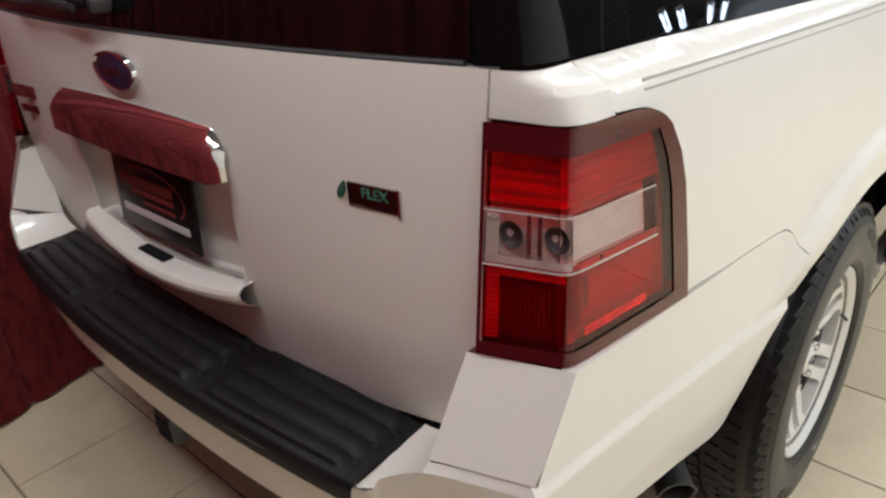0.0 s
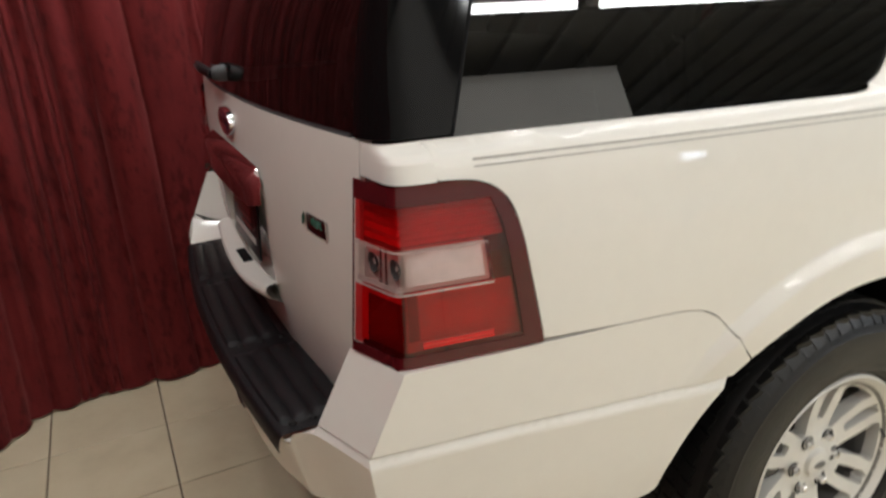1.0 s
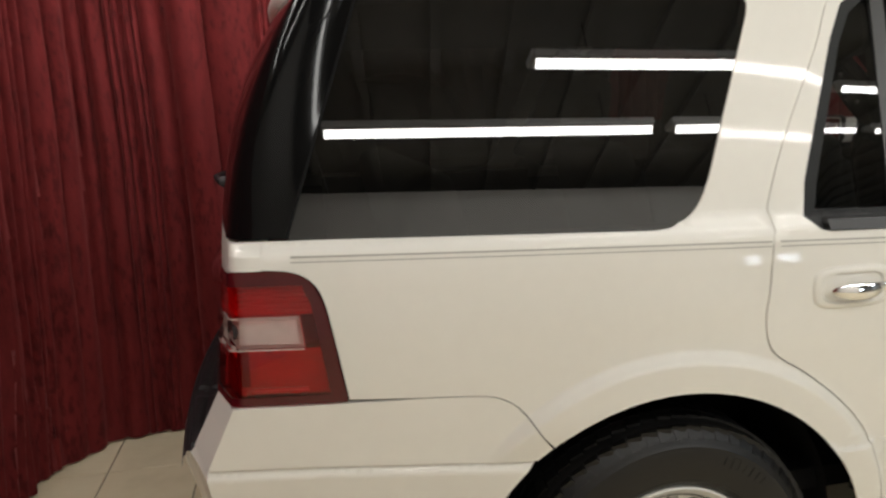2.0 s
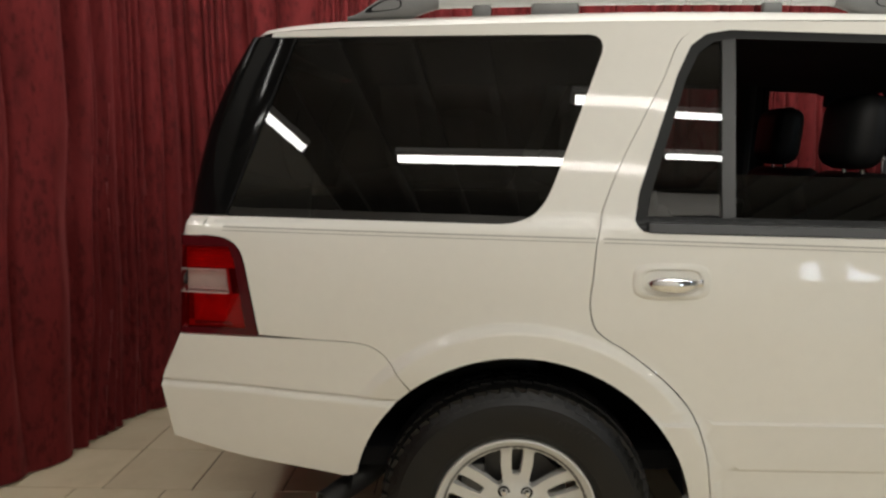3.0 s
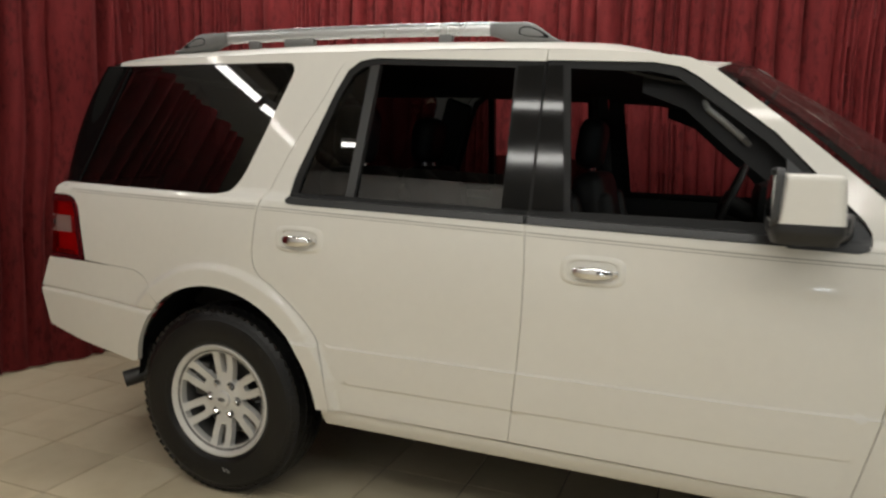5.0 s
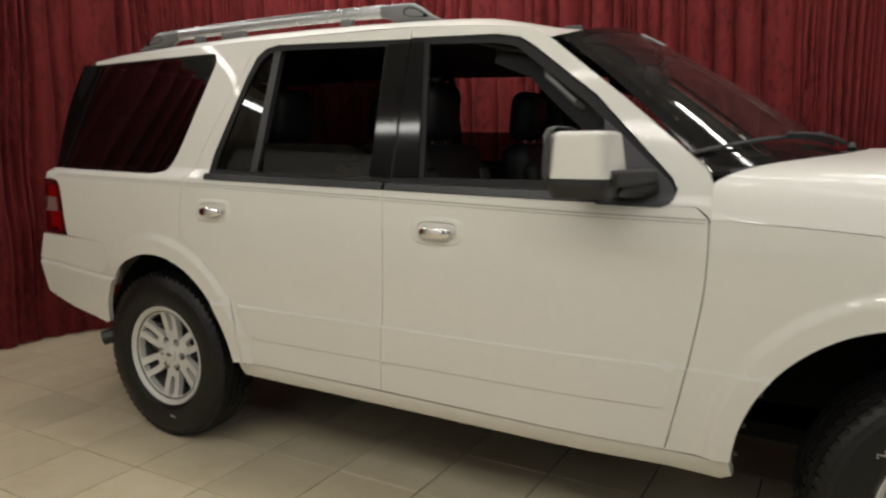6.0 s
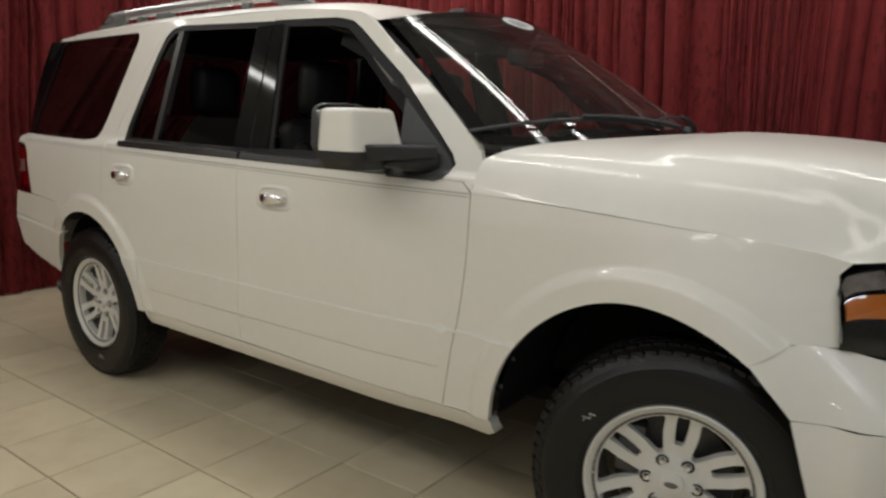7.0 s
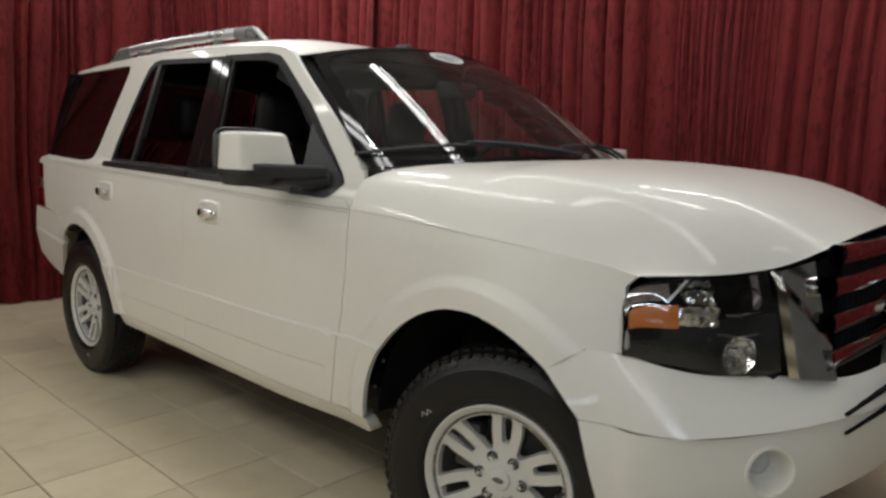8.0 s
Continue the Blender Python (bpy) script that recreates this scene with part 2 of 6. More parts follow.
LAMP_LENS = glass("faintly_pink_lens", (0.95, 0.90, 0.88), ior=1.45)
RED_LENS = glass("red_lens", (0.82, 0.058, 0.066), ior=1.45)
RED_DARK = surface("dark_red_plastic", (0.075, 0.005, 0.008), rough=0.10, coat=0.6, spec=0.3, vary=0.1)
REFLECTOR = surface("reflector", (0.72, 0.72, 0.72), rough=0.32, metal=0.55, vary=0.12, scale=25)
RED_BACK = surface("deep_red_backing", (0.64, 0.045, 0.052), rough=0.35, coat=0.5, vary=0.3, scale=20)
BRIGHT_BACK = surface("bright_reflector", (0.88, 0.86, 0.86), rough=0.16, metal=1.0, vary=0.1, scale=30)
FOG = surface("fog_lamp_glass", (0.48, 0.49, 0.49), rough=0.15, coat=0.8, vary=0.1, scale=30)
SMOKE = surface("smoky_reflector", (0.22, 0.19, 0.185), rough=0.30, metal=0.5, vary=0.45, scale=30)
DIM_BACK = surface("pinkish_reflector", (0.50, 0.43, 0.41), rough=0.34, metal=0.35, vary=0.15, scale=30)
CHAMBER = surface("dusky_reflector", (0.60, 0.53, 0.50), rough=0.35, metal=0.1, vary=0.3, scale=40)
CHEEK = surface("cream_cheek", (0.50, 0.45, 0.41), rough=0.4, vary=0.05)
# the red backing again, darkened to paint in the shade of the lamp's side
RED_SHADED = surface("shaded_red_backing", (0.46, 0.035, 0.04), rough=0.35, coat=0.5, vary=0.3, scale=20)
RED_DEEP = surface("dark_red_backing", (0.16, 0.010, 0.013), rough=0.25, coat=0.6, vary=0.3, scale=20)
LENS_EDGE = surface("lens_edge", (0.52, 0.45, 0.43), rough=0.12, coat=1.0, vary=0.25, scale=40)
AMBER = surface("amber_plastic", (0.55, 0.16, 0.015), rough=0.3, coat=0.8, vary=0.1, scale=40)
BLACK_HOUSING = surface("lamp_housing", (0.006, 0.006, 0.0065), rough=0.22, spec=0.2, vary=0.2)
STRIPE = surface("pinstripe", (0.40, 0.385, 0.345), rough=0.4, vary=0.05)
CURTAIN = velvet("red_velvet", (0.275, 0.032, 0.034))
TILE = tile_material("beige_tile")
GROUT = surface("grout", (0.15, 0.115, 0.078), rough=0.9, vary=0.35, scale=5)
PARTITION = surface("grey_partition_paint", (0.72, 0.705, 0.665), rough=0.7, vary=0.05, scale=1.5, bump=0.0006, bump_scale=120)
WALL = surface("painted_wall", (0.80, 0.79, 0.75), rough=0.7, vary=0.05, scale=1.5, bump=0.0006, bump_scale=120)
CEILING = surface("dark_ceiling", (0.20, 0.19, 0.17), rough=0.75, vary=0.25, scale=1.2)
WHITE = surface("white_enamel", (0.8, 0.8, 0.78), rough=0.4, vary=0.03)
STICKER = surface("sticker_white", (0.75, 0.75, 0.74), rough=0.5, vary=0.05)
GREY_PRINT = surface("grey_print", (0.30, 0.31, 0.33), rough=0.5, vary=0.05)
BADGE_BLUE = surface("dark_blue_badge", (0.012, 0.018, 0.06), rough=0.12, coat=1.0, vary=0.1)
GREEN = surface("green_badge", (0.05, 0.16, 0.11), rough=0.25, coat=0.5, vary=0.1)
PLATE = surface("black_plate", (0.009, 0.009, 0.0095), rough=0.3, spec=0.2, vary=0.15)
BADGE_DARK = surface("dark_chrome", (0.20, 0.17, 0.17), rough=0.10, metal=1.0, vary=0.15, scale=30)
PLATE_RED = surface("red_plate_print", (0.20, 0.03, 0.03), rough=0.4, vary=0.1)
PAPER = surface("pale_print", (0.62, 0.61, 0.58), rough=0.5, vary=0.05)


# ---------------------------------------------------------------- mesh helpers
def part(name, bm, mat, parent=None, label="", smooth=35, kind=""):
    """Links a bmesh as one mesh object, under a thing or a part of it."""
    me = bpy.data.meshes.new(name)
    bm.to_mesh(me)
    bm.free()
    for one in (mat if isinstance(mat, (list, tuple)) else [mat]):
        me.materials.append(one)
    if smooth:
        me.polygons.foreach_set("use_smooth", [True] * len(me.polygons))
        me.set_sharp_from_angle(angle=radians(smooth))
    ob = new(name, me)
    if parent:
        ob.parent = parent
        if parent.parent is None:
            ob.matrix_parent_inverse = parent.matrix_basis.inverted()
    return tagged(ob, label, kind=kind)


def thing(name, x, y, z, label, category, group="", kind=""):
    ob = new(name)
    ob.empty_display_size = 0.1
    ob.matrix_basis = pose(x, y, z)
    return tagged(ob, label, category, group, kind)


def inside(px, pz, loop):
    """Even-odd test of many points against one loop."""
    loop = np.asarray(loop)
    res = np.zeros(len(px), bool)
    x1, z1 = loop[-1]
    for x2, z2 in loop:
        cross = (z1 > pz) != (z2 > pz)
        with np.errstate(divide="ignore", invalid="ignore"):
            xi = (x2 - x1) * (pz - z1) / (z2 - z1 if z2 != z1 else 1e-12) + x1
        res ^= cross & (px < xi)
        x1, z1 = x2, z2
    return res


def resample(loop, step):
    pts = []
    for (x1, z1), (x2, z2) in zip(loop, loop[1:] + loop[:1]):
        n = max(1, int(math.hypot(x2 - x1, z2 - z1) / step))
        pts += [(x1 + (x2 - x1) * k / n, z1 + (z2 - z1) * k / n) for k in range(n)]
    return pts


def smooth_loop(pts, n=6, closed=True):
    """Catmull-Rom through the given points."""
    out = []
    m = len(pts)
    last = m if closed else m - 1
    for i in range(last):
        if closed:
            p = [np.array(pts[(i + k - 1) % m], float) for k in range(4)]
        else:
            p = [np.array(pts[min(m - 1, max(0, i + k - 1))], float) for k in range(4)]
        for k in range(n):
            t = k / n
            q = 0.5 * (2 * p[1] + (p[2] - p[0]) * t + (2 * p[0] - 5 * p[1] + 4 * p[2] - p[3]) * t * t
                       + (3 * p[1] - p[0] - 3 * p[2] + p[3]) * t ** 3)
            out.append(tuple(q))
    if not closed:
        out.append(tuple(float(v) for v in pts[-1]))
    return out


def arc(cx, cz, a, b, start, end, n):
    return [(cx + a * math.cos(radians(start + (end - start) * k / n)), cz + b * math.sin(radians(start + (end - start) * k / n)))
            for k in range(n + 1)]


def sheet(outer, holes, place, step=0.04, rows=(), depth=0.02, inward=(0, 1, 0), flip=False, rings=(), extra=()):
    """A curved sheet: a flat outline with holes, filled with fine triangles, laid on a surface by place(u, v), its rims turned inward."""
    loops = [resample(list(outer), step * 0.75)] + [resample(list(h), step * 0.75) for h in holes]
    pts, edges = [], []
    for lp in loops:
        k = len(pts)
        pts += lp
        edges += [(k + i, k + (i + 1) % len(lp)) for i in range(len(lp))]
    rim = np.array(pts)
    lo, hi = rim.min(0), rim.max(0)
    us = np.arange(lo[0] + step / 2, hi[0], step)
    vs = sorted(set(list(np.arange(lo[1] + step / 2, hi[1], step)) + [r for r in rows if lo[1] < r < hi[1]]))
    gu, gv = np.meshgrid(us, vs)
    gu, gv = gu.ravel(), gv.ravel()
    for cx, cz, k, radii in rings:
        r = np.hypot((gu - cx) * k, gv - cz)
        off = (r < radii[0] - step * 0.4) | (r > radii[-1] + step * 0.4) | np.isin(gv, list(rows))
        gu, gv = gu[off], gv[off]
        for q in radii:
            n = int(2 * math.pi * 0.56 / (step * 0.6))
            an = np.linspace(0, 2 * math.pi, n, endpoint=False)
            ru, rv = cx + q * np.cos(an) / k, cz + q * np.sin(an)
            if len(rows):
                clear = np.min(np.abs(rv[:, None] - np.array(rows)[None, :]), axis=1) > 0.010
                ru, rv = ru[clear], rv[clear]
            gu, gv = np.concatenate((gu, ru)), np.concatenate((gv, rv))
    if len(extra):
        ex = np.array(extra)
        gu, gv = np.concatenate((gu, ex[:, 0])), np.concatenate((gv, ex[:, 1]))
    ok = inside(gu, gv, loops[0])
    for h in loops[1:]:
        ok &= ~inside(gu, gv, h)
    gu, gv = gu[ok], gv[ok]
    if len(gu):
        near = np.array([np.min((rim[:, 0] - a) ** 2 + (rim[:, 1] - b) ** 2) for a, b in zip(gu, gv)])
        keep = near > ((step * 0.3) if not len(extra) else 0.004) ** 2
        pts = pts + list(zip(gu[keep].tolist(), gv[keep].tolist()))
    vs2, _, faces, *_ = delaunay_2d_cdt([Vector(p) for p in pts], edges, [], 0, 1e-6)
    cen = np.array([[sum(vs2[i][k] for i in f) / 3 for k in (0, 1)] for f in faces])
    ok = inside(cen[:, 0], cen[:, 1], loops[0])
    for h in loops[1:]:
        ok &= ~inside(cen[:, 0], cen[:, 1], h)
    bm = bmesh.new()
    vv = [bm.verts.new(place(v[0], v[1])) for v in vs2]
    for f, good in zip(faces, ok):
        if good:
            tri = [vv[i] for i in f]
            try:
                bm.faces.new(tri[::-1] if flip else tri)
            except ValueError:
                pass
    for v in [v for v in bm.verts if not v.link_faces]:
        bm.verts.remove(v)
    if depth:
        off = Vector(inward) * depth
        twin = {}
        for e in [e for e in bm.edges if e.is_boundary]:
            q = []
            for v in e.verts:
                if v not in twin:
                    twin[v] = (bm.verts.new(v.co), bm.verts.new(v.co + off))
                q.append(twin[v])
            bm.faces.new((q[0][0], q[1][0], q[1][1], q[0][1]))
    bmesh.ops.recalc_face_normals(bm, faces=bm.faces)
    return bm


def face_out(bm, way):
    """Turns the sheet so that most of it faces the given way."""
    w = Vector(way)
    bm.normal_update()
    if sum(f.normal.dot(w) * f.calc_area() for f in bm.faces) < 0:
        bmesh.ops.reverse_faces(bm, faces=bm.faces)
    return bm


def grid(fn, nu, nv, thick=0.0, close_u=False):
    """A surface fn(u, v), u and v from 0 to 1; with thick, a shell that far deep."""
    bm = bmesh.new()
    vs = [[bm.verts.new(fn(i / nu, j / nv)) for j in range(nv + 1)] for i in range(nu + (0 if close_u else 1))]
    m = len(vs)
    for i in range(nu):
        for j in range(nv):
            bm.faces.new((vs[i][j], vs[(i + 1) % m][j], vs[(i + 1) % m][j + 1], vs[i][j + 1]))
    bmesh.ops.recalc_face_normals(bm, faces=bm.faces)
    if thick:
        bmesh.ops.solidify(bm, geom=list(bm.faces), thickness=thick)
    return bm


def box(bm, c, s, bev=0.0, m=None, seg=2):
    """Adds a box (centre, size) with rounded edges to bm."""
    got = bmesh.ops.create_cube(bm, size=1.0)["verts"]
    for v in got:
        v.co = Vector((v.co.x * s[0], v.co.y * s[1], v.co.z * s[2]))
    if bev:
        es = list({e for v in got for e in v.link_edges})
        r = bmesh.ops.bevel(bm, geom=es, offset=bev, segments=seg, affect="EDGES", profile=0.5)
        got = list({v for f in r["faces"] for v in f.verts} | {v for v in got if v.is_valid})
    mm = Matrix.Translation(c) @ (m or Matrix())
    for v in got:
        v.co = mm @ v.co
    return got


def boxed(c, s, bev=0.0, m=None, seg=2):
    bm = bmesh.new()
    box(bm, c, s, bev, m, seg)
    return bm


def lathe(profile, n, m=None, a0=0.0, a1=360.0):
    """Turns (radius, along) round the y axis."""
    full = abs(a1 - a0) > 359.9
    bm = bmesh.new()
    rings = []
    for k in range(n if full else n + 1):
        a = radians(a0 + (a1 - a0) * k / n)
        rings.append([bm.verts.new((r * math.cos(a), y, r * math.sin(a))) for r, y in profile])
    for k in range(n):
        p, q = rings[k], rings[(k + 1) % len(rings)]
        for i in range(len(profile) - 1):
            try:
                bm.faces.new((p[i], p[i + 1], q[i + 1], q[i]))
            except ValueError:
                pass
    bmesh.ops.remove_doubles(bm, verts=bm.verts, dist=1e-5)
    bmesh.ops.recalc_face_normals(bm, faces=bm.faces)
    if m:
        bm.transform(m)
    return bm


def tube(pts, r, n=10, caps=True):
    """A round bar along points; r: one radius or one for each point."""
    bm = bmesh.new()
    pts = [Vector(p) for p in pts]
    rs = r if isinstance(r, (list, tuple)) else [r] * len(pts)
    rings = []
    for i, p in enumerate(pts):
        d = (pts[min(i + 1, len(pts) - 1)] - pts[max(i - 1, 0)]).normalized()
        up = Vector((0, 0, 1)) if abs(d.z) < 0.9 else Vector((1, 0, 0))
        a = d.cross(up).normalized()
        b = a.cross(d)
        rings.append([bm.verts.new(p + rs[i] * (math.cos(2 * math.pi * k / n) * a + math.sin(2 * math.pi * k / n) * b)) for k in range(n)])
    for p, q in zip(rings, rings[1:]):
        for k in range(n):
            bm.faces.new((p[k], p[(k + 1) % n], q[(k + 1) % n], q[k]))
    if caps:
        bm.faces.new(rings[0][::-1])
        bm.faces.new(rings[-1])
    bmesh.ops.recalc_face_normals(bm, faces=bm.faces)
    return bm


def loft(stations, nv=8, n=5, bulge=0.0, thick=0.03, way=None, closed_form=None):
    """A skin through slanting lines (bottom, top), smooth from one to the next, bowed outward by bulge from bottom to top."""
    bot = smooth_loop([s[0] for s in stations], n, closed=False)
    top = smooth_loop([s[1] for s in stations], n, closed=False)
    bm = bmesh.new()
    rows = []
    for i, (b, t) in enumerate(zip(bot, top)):
        b, t = Vector(b), Vector(t)
        nb = Vector(bot[min(i + 1, len(bot) - 1)]) - Vector(bot[max(i - 1, 0)])
        out = Vector((nb.y, -nb.x, 0)).normalized()
        if way and out.dot(Vector(way(b))) < 0:
            out = -out
        rows.append([bm.verts.new(b.lerp(t, j / nv) + out * bulge * math.sin(math.pi * (0.15 + 0.85 * j / nv) if bulge else 0)) for j in range(nv + 1)])
    for p, q in zip(rows, rows[1:]):
        for j in range(nv):
            bm.faces.new((p[j], q[j], q[j + 1], p[j + 1]))
    bmesh.ops.recalc_face_normals(bm, faces=bm.faces)
    if thick:
        bmesh.ops.solidify(bm, geom=list(bm.faces), thickness=thick)
    return bm


def curve(x, xs, ys):
    """A smooth curve through points."""
    if x <= xs[0]:
        return ys[0] + (x - xs[0]) * (ys[1] - ys[0]) / (xs[1] - xs[0])
    if x >= xs[-1]:
        return ys[-1] + (x - xs[-1]) * (ys[-1] - ys[-2]) / (xs[-1] - xs[-2])
    k = 0
    while xs[k + 1] < x:
        k += 1
    def slope(i):
        if i == 0 or i == len(xs) - 1:
            j = min(i, len(xs) - 2)
            return (ys[j + 1] - ys[j]) / (xs[j + 1] - xs[j])
        return (ys[i + 1] - ys[i - 1]) / (xs[i + 1] - xs[i - 1])
    h = xs[k + 1] - xs[k]
    t = (x - xs[k]) / h
    return ((2 * t ** 3 - 3 * t * t + 1) * ys[k] + (t ** 3 - 2 * t * t + t) * h * slope(k)
            + (3 * t * t - 2 * t ** 3) * ys[k + 1] + (t ** 3 - t * t) * h * slope(k + 1))


def sm(t):
    t = min(1.0, max(0.0, t))
    return t * t * (3 - 2 * t)


# ---------------------------------------------------------------- the room
def build_floor():
    floor = part("floor", boxed((4.0, -4.0, -0.055), (20.0, 12.4, 0.10)), GROUT, None, "grouted bed of a beige tiled showroom floor", kind="structure")
    tagged(floor, category="floor")
    return floor


def pleated_curtain(name, line, top, bottom, pitch, amp, seed, label, crest=0.42):
    """A hanging curtain along a smooth plan line: uneven rounded pleats that wander and open out towards the hem."""
    rng = random.Random(seed)
    path = smooth_loop(line, 24, closed=False)
    p = [Vector((a, b, 0)) for a, b in path]
    dist = [0.0]
    for a, b in zip(p, p[1:]):
        dist.append(dist[-1] + (b - a).length)
    total = dist[-1]
    # pleat phases: knots of uneven width
    knots, s = [0.0], 0.0
    bunch = 0
    while s < total + pitch:
        if bunch:
            bunch -= 1
            s += pitch * rng.uniform(0.24, 0.36)
        else:
            s += pitch * rng.choice((0.40, 0.55, 0.7, 0.85, 1.0, 1.3, 1.7))
            bunch = rng.randint(3, 6) if rng.random() < 0.10 else 0
        knots.append(s)
    heights = [amp * rng.uniform(0.55, 1.25) * min(1.0, 0.45 + 0.5 * (b - a) / pitch) for a, b in zip(knots, knots[1:] + [s + pitch])]
    lean = [rng.uniform(-0.5, 0.5) * pitch for _ in knots]
    nz = 22
    step = pitch / 20
    n = int(total / step)
    bm = bmesh.new()
    rows = []
    k = 0
    for i in range(n + 1):
        s = total * i / n
        while k < len(dist) - 2 and dist[k + 1] < s:
            k += 1
        t = (s - dist[k]) / max(1e-6, dist[k + 1] - dist[k])
        q = p[k].lerp(p[k + 1], t)
        d = (p[k + 1] - p[k]).normalized()
        nrm = Vector((d.y, -d.x, 0))
        row = []
        for j in range(nz + 1):
            h = j / nz
            sj = s + 0.5 * pitch * math.sin(1.7 * s + 2.3 * h + seed) * (1 - h) + 0.22 * pitch * noise.noise(Vector((s * 2.0, h * 4.0, seed + 2)))
            a = 0
            while a < len(knots) - 2 and knots[a + 1] < sj:
                a += 1
            ph = (sj - knots[a]) / (knots[a + 1] - knots[a])
            ph = min(1, max(0, ph))
            wave = heights[a] * (math.sin(math.pi * ph) ** crest) * (1 + 0.25 * noise.noise(Vector((a * 3.7, h * 3.0, seed))))
            fine = 0.18 * amp * noise.noise(Vector((s * 9, h * 2.5, seed)))
            grow = 0.55 + 0.42 * sm(h / 0.30)
            off = (wave * grow + fine) + 0.05 * noise.noise(Vector((s * 0.8, h * 0.7, seed + 5)))
            z = bottom + (top - bottom) * h
            if j == 0:
                z += 0.004 * noise.noise(Vector((s * 3, 1, seed)))
            row.append(bm.verts.new(q + nrm * off + d * (lean[a] * 0.25 * (1 - h)) + Vector((0, 0, z))))
        rows.append(row)
    for a, b in zip(rows, rows[1:]):
        for j in range(nz):
            bm.faces.new((a[j], b[j], b[j + 1], a[j + 1]))
    bmesh.ops.solidify(bm, geom=list(bm.faces), thickness=0.006)
    bmesh.ops.recalc_face_normals(bm, faces=bm.faces)
    ob = part(name, bm, CURTAIN, None, label, smooth=60)
    return tagged(ob, category="curtain", group="red stage curtains")


def strip_light(lx, ly, ln, turn):
    """A twin tube ceiling batten on two hangers."""
    m = pose(lx, ly, LIGHT_Z, 0, 0, turn)
    t = new("strip_light")
    t.empty_display_size = 0.1
    t.matrix_basis = m
    tagged(t, "white twin-tube fluorescent batten hung under the dark ceiling", "ceiling light", "strip lights")
    bm = boxed((0, 0, 0.035), (ln + 0.04, 0.13, 0.05), 0.008)
    o = part("housing", bm, WHITE, None)
    o.parent = t
    for sx in (-0.36, 0.36):
        o = part("hanger", tube([(sx * ln, 0, 0.055), (sx * ln, 0, CEIL - LIGHT_Z - 0.002)], 0.005, 6), STEEL, None)
        o.parent = t
    return t


floor = build_floor()
part("ceiling", boxed((6.125, -4.0, CEIL + 0.06), (16.15, 12.8, 0.12)), CEILING, None, "dark boarded showroom ceiling", kind="structure")
part("ceiling_bay", boxed((-4.08, -4.0, CEIL + 0.04), (4.25, 12.8, 0.12)), WALL, None, "plain pale ceiling of the end bay", kind="structure")
part("wall_north", boxed((4.0, 2.3, CEIL / 2), (20.4, 0.16, CEIL)), WALL, None, "plain grey wall behind the red curtain", kind="structure")
part("wall_west", boxed((-6.1, -4.0, CEIL / 2), (0.16, 12.4, CEIL)), WALL, None, "pale painted wall at the end of the hall", kind="structure")
part("wall_east", boxed((14.1, -4.0, CEIL / 2), (0.16, 12.4, CEIL)), WALL, None, "plain grey wall", kind="structure")
# far wall with a two-pane window to the daylight
bm = bmesh.new()
for cx, cz, wx, wz in ((-0.85, CEIL / 2, 10.7, CEIL), (10.3, CEIL / 2, 7.8, CEIL), (5.45, 0.45, 1.9, 0.9), (5.45, 2.55, 1.9, 1.5)):
    box(bm, (cx, -10.28, cz), (wx, 0.16, wz))
part("wall_south", bm, CEILING, None, "dark far wall of the hall with one window", kind="structure")
bm = bmesh.new()
for cx, cz, wx, wz in ((4.775, 1.35, 0.55, 0.9), (6.325, 1.35, 0.15, 0.9), (5.55, 1.35, 0.40, 0.54), (5.65, 0.99, 1.20, 0.18), (5.65, 1.71, 1.20, 0.18)):
    box(bm, (cx, -10.27, cz), (wx, 0.10, wz))
part("window_1", bm, WHITE, None, "white window with two small panes in the far wall", kind="structure")
part("wall_partition", boxed((-0.62, -4.49, 1.55), (5.35, 0.16, 3.1), 0.0, pose(0, 0, 0, 0, 0, -7.5)), PARTITION, None, "pale grey painted partition wall", kind="structure")
bm = bmesh.new()
for k in range(35):
    box(bm, (-1.7 + k * 0.45, -4.0, CEIL - 0.025), (0.06, 12.2, 0.05))
part("ceiling_ribs", bm, CEILING, None, "dark ribs across the showroom ceiling", kind="structure", smooth=0)

LINE_LEFT = [(-2.24, -2.66), (-2.20, -2.2), (-2.23, -1.7), (-2.21, -1.22), (-2.21, -0.9), (-2.20, -0.55), (-2.16, -0.1), (-2.06, 0.3), (-1.98, 0.62)]
LINE_BACK = [(-2.12, 0.42), (-2.03, 0.66), (-1.88, 0.92), (-1.68, 1.08), (-1.2, 1.10), (-0.6, 1.14), (0.1, 1.22)]
LINE_BACK2 = [(-0.02, 1.27), (0.3, 1.27), (0.8, 1.28), (1.6, 1.30), (2.4, 1.38), (3.1, 1.55), (4.0, 1.68), (5.2, 1.75), (6.6, 1.78)]
pleated_curtain("curtain", LINE_LEFT, 2.82, 0.012, 0.170, 0.115, 3, "floor-length crushed red velvet curtain in uneven pleats beside the rear bumper", 1.0)
pleated_curtain("curtain", LINE_BACK, 3.28, 0.012, 0.125, 0.100, 8, "red velvet curtain curving round the corner behind the tailgate")
pleated_curtain("curtain", LINE_BACK2, 3.28, 0.012, 0.110, 0.100, 14, "long red velvet curtain in narrow pleats behind the white car")
# every strip gets a batten, the added unseen ones too
for lx, ly, ln, turn, share in STRIPS:
    strip_light(lx, ly, ln, turn)

# ---------------------------------------------------------------- the car: x forward, the seen side at negative y
car = thing("suv", 1.5, 0, 0, "large pearl-white four-door SUV with black trim parked on beige tiles", "car")

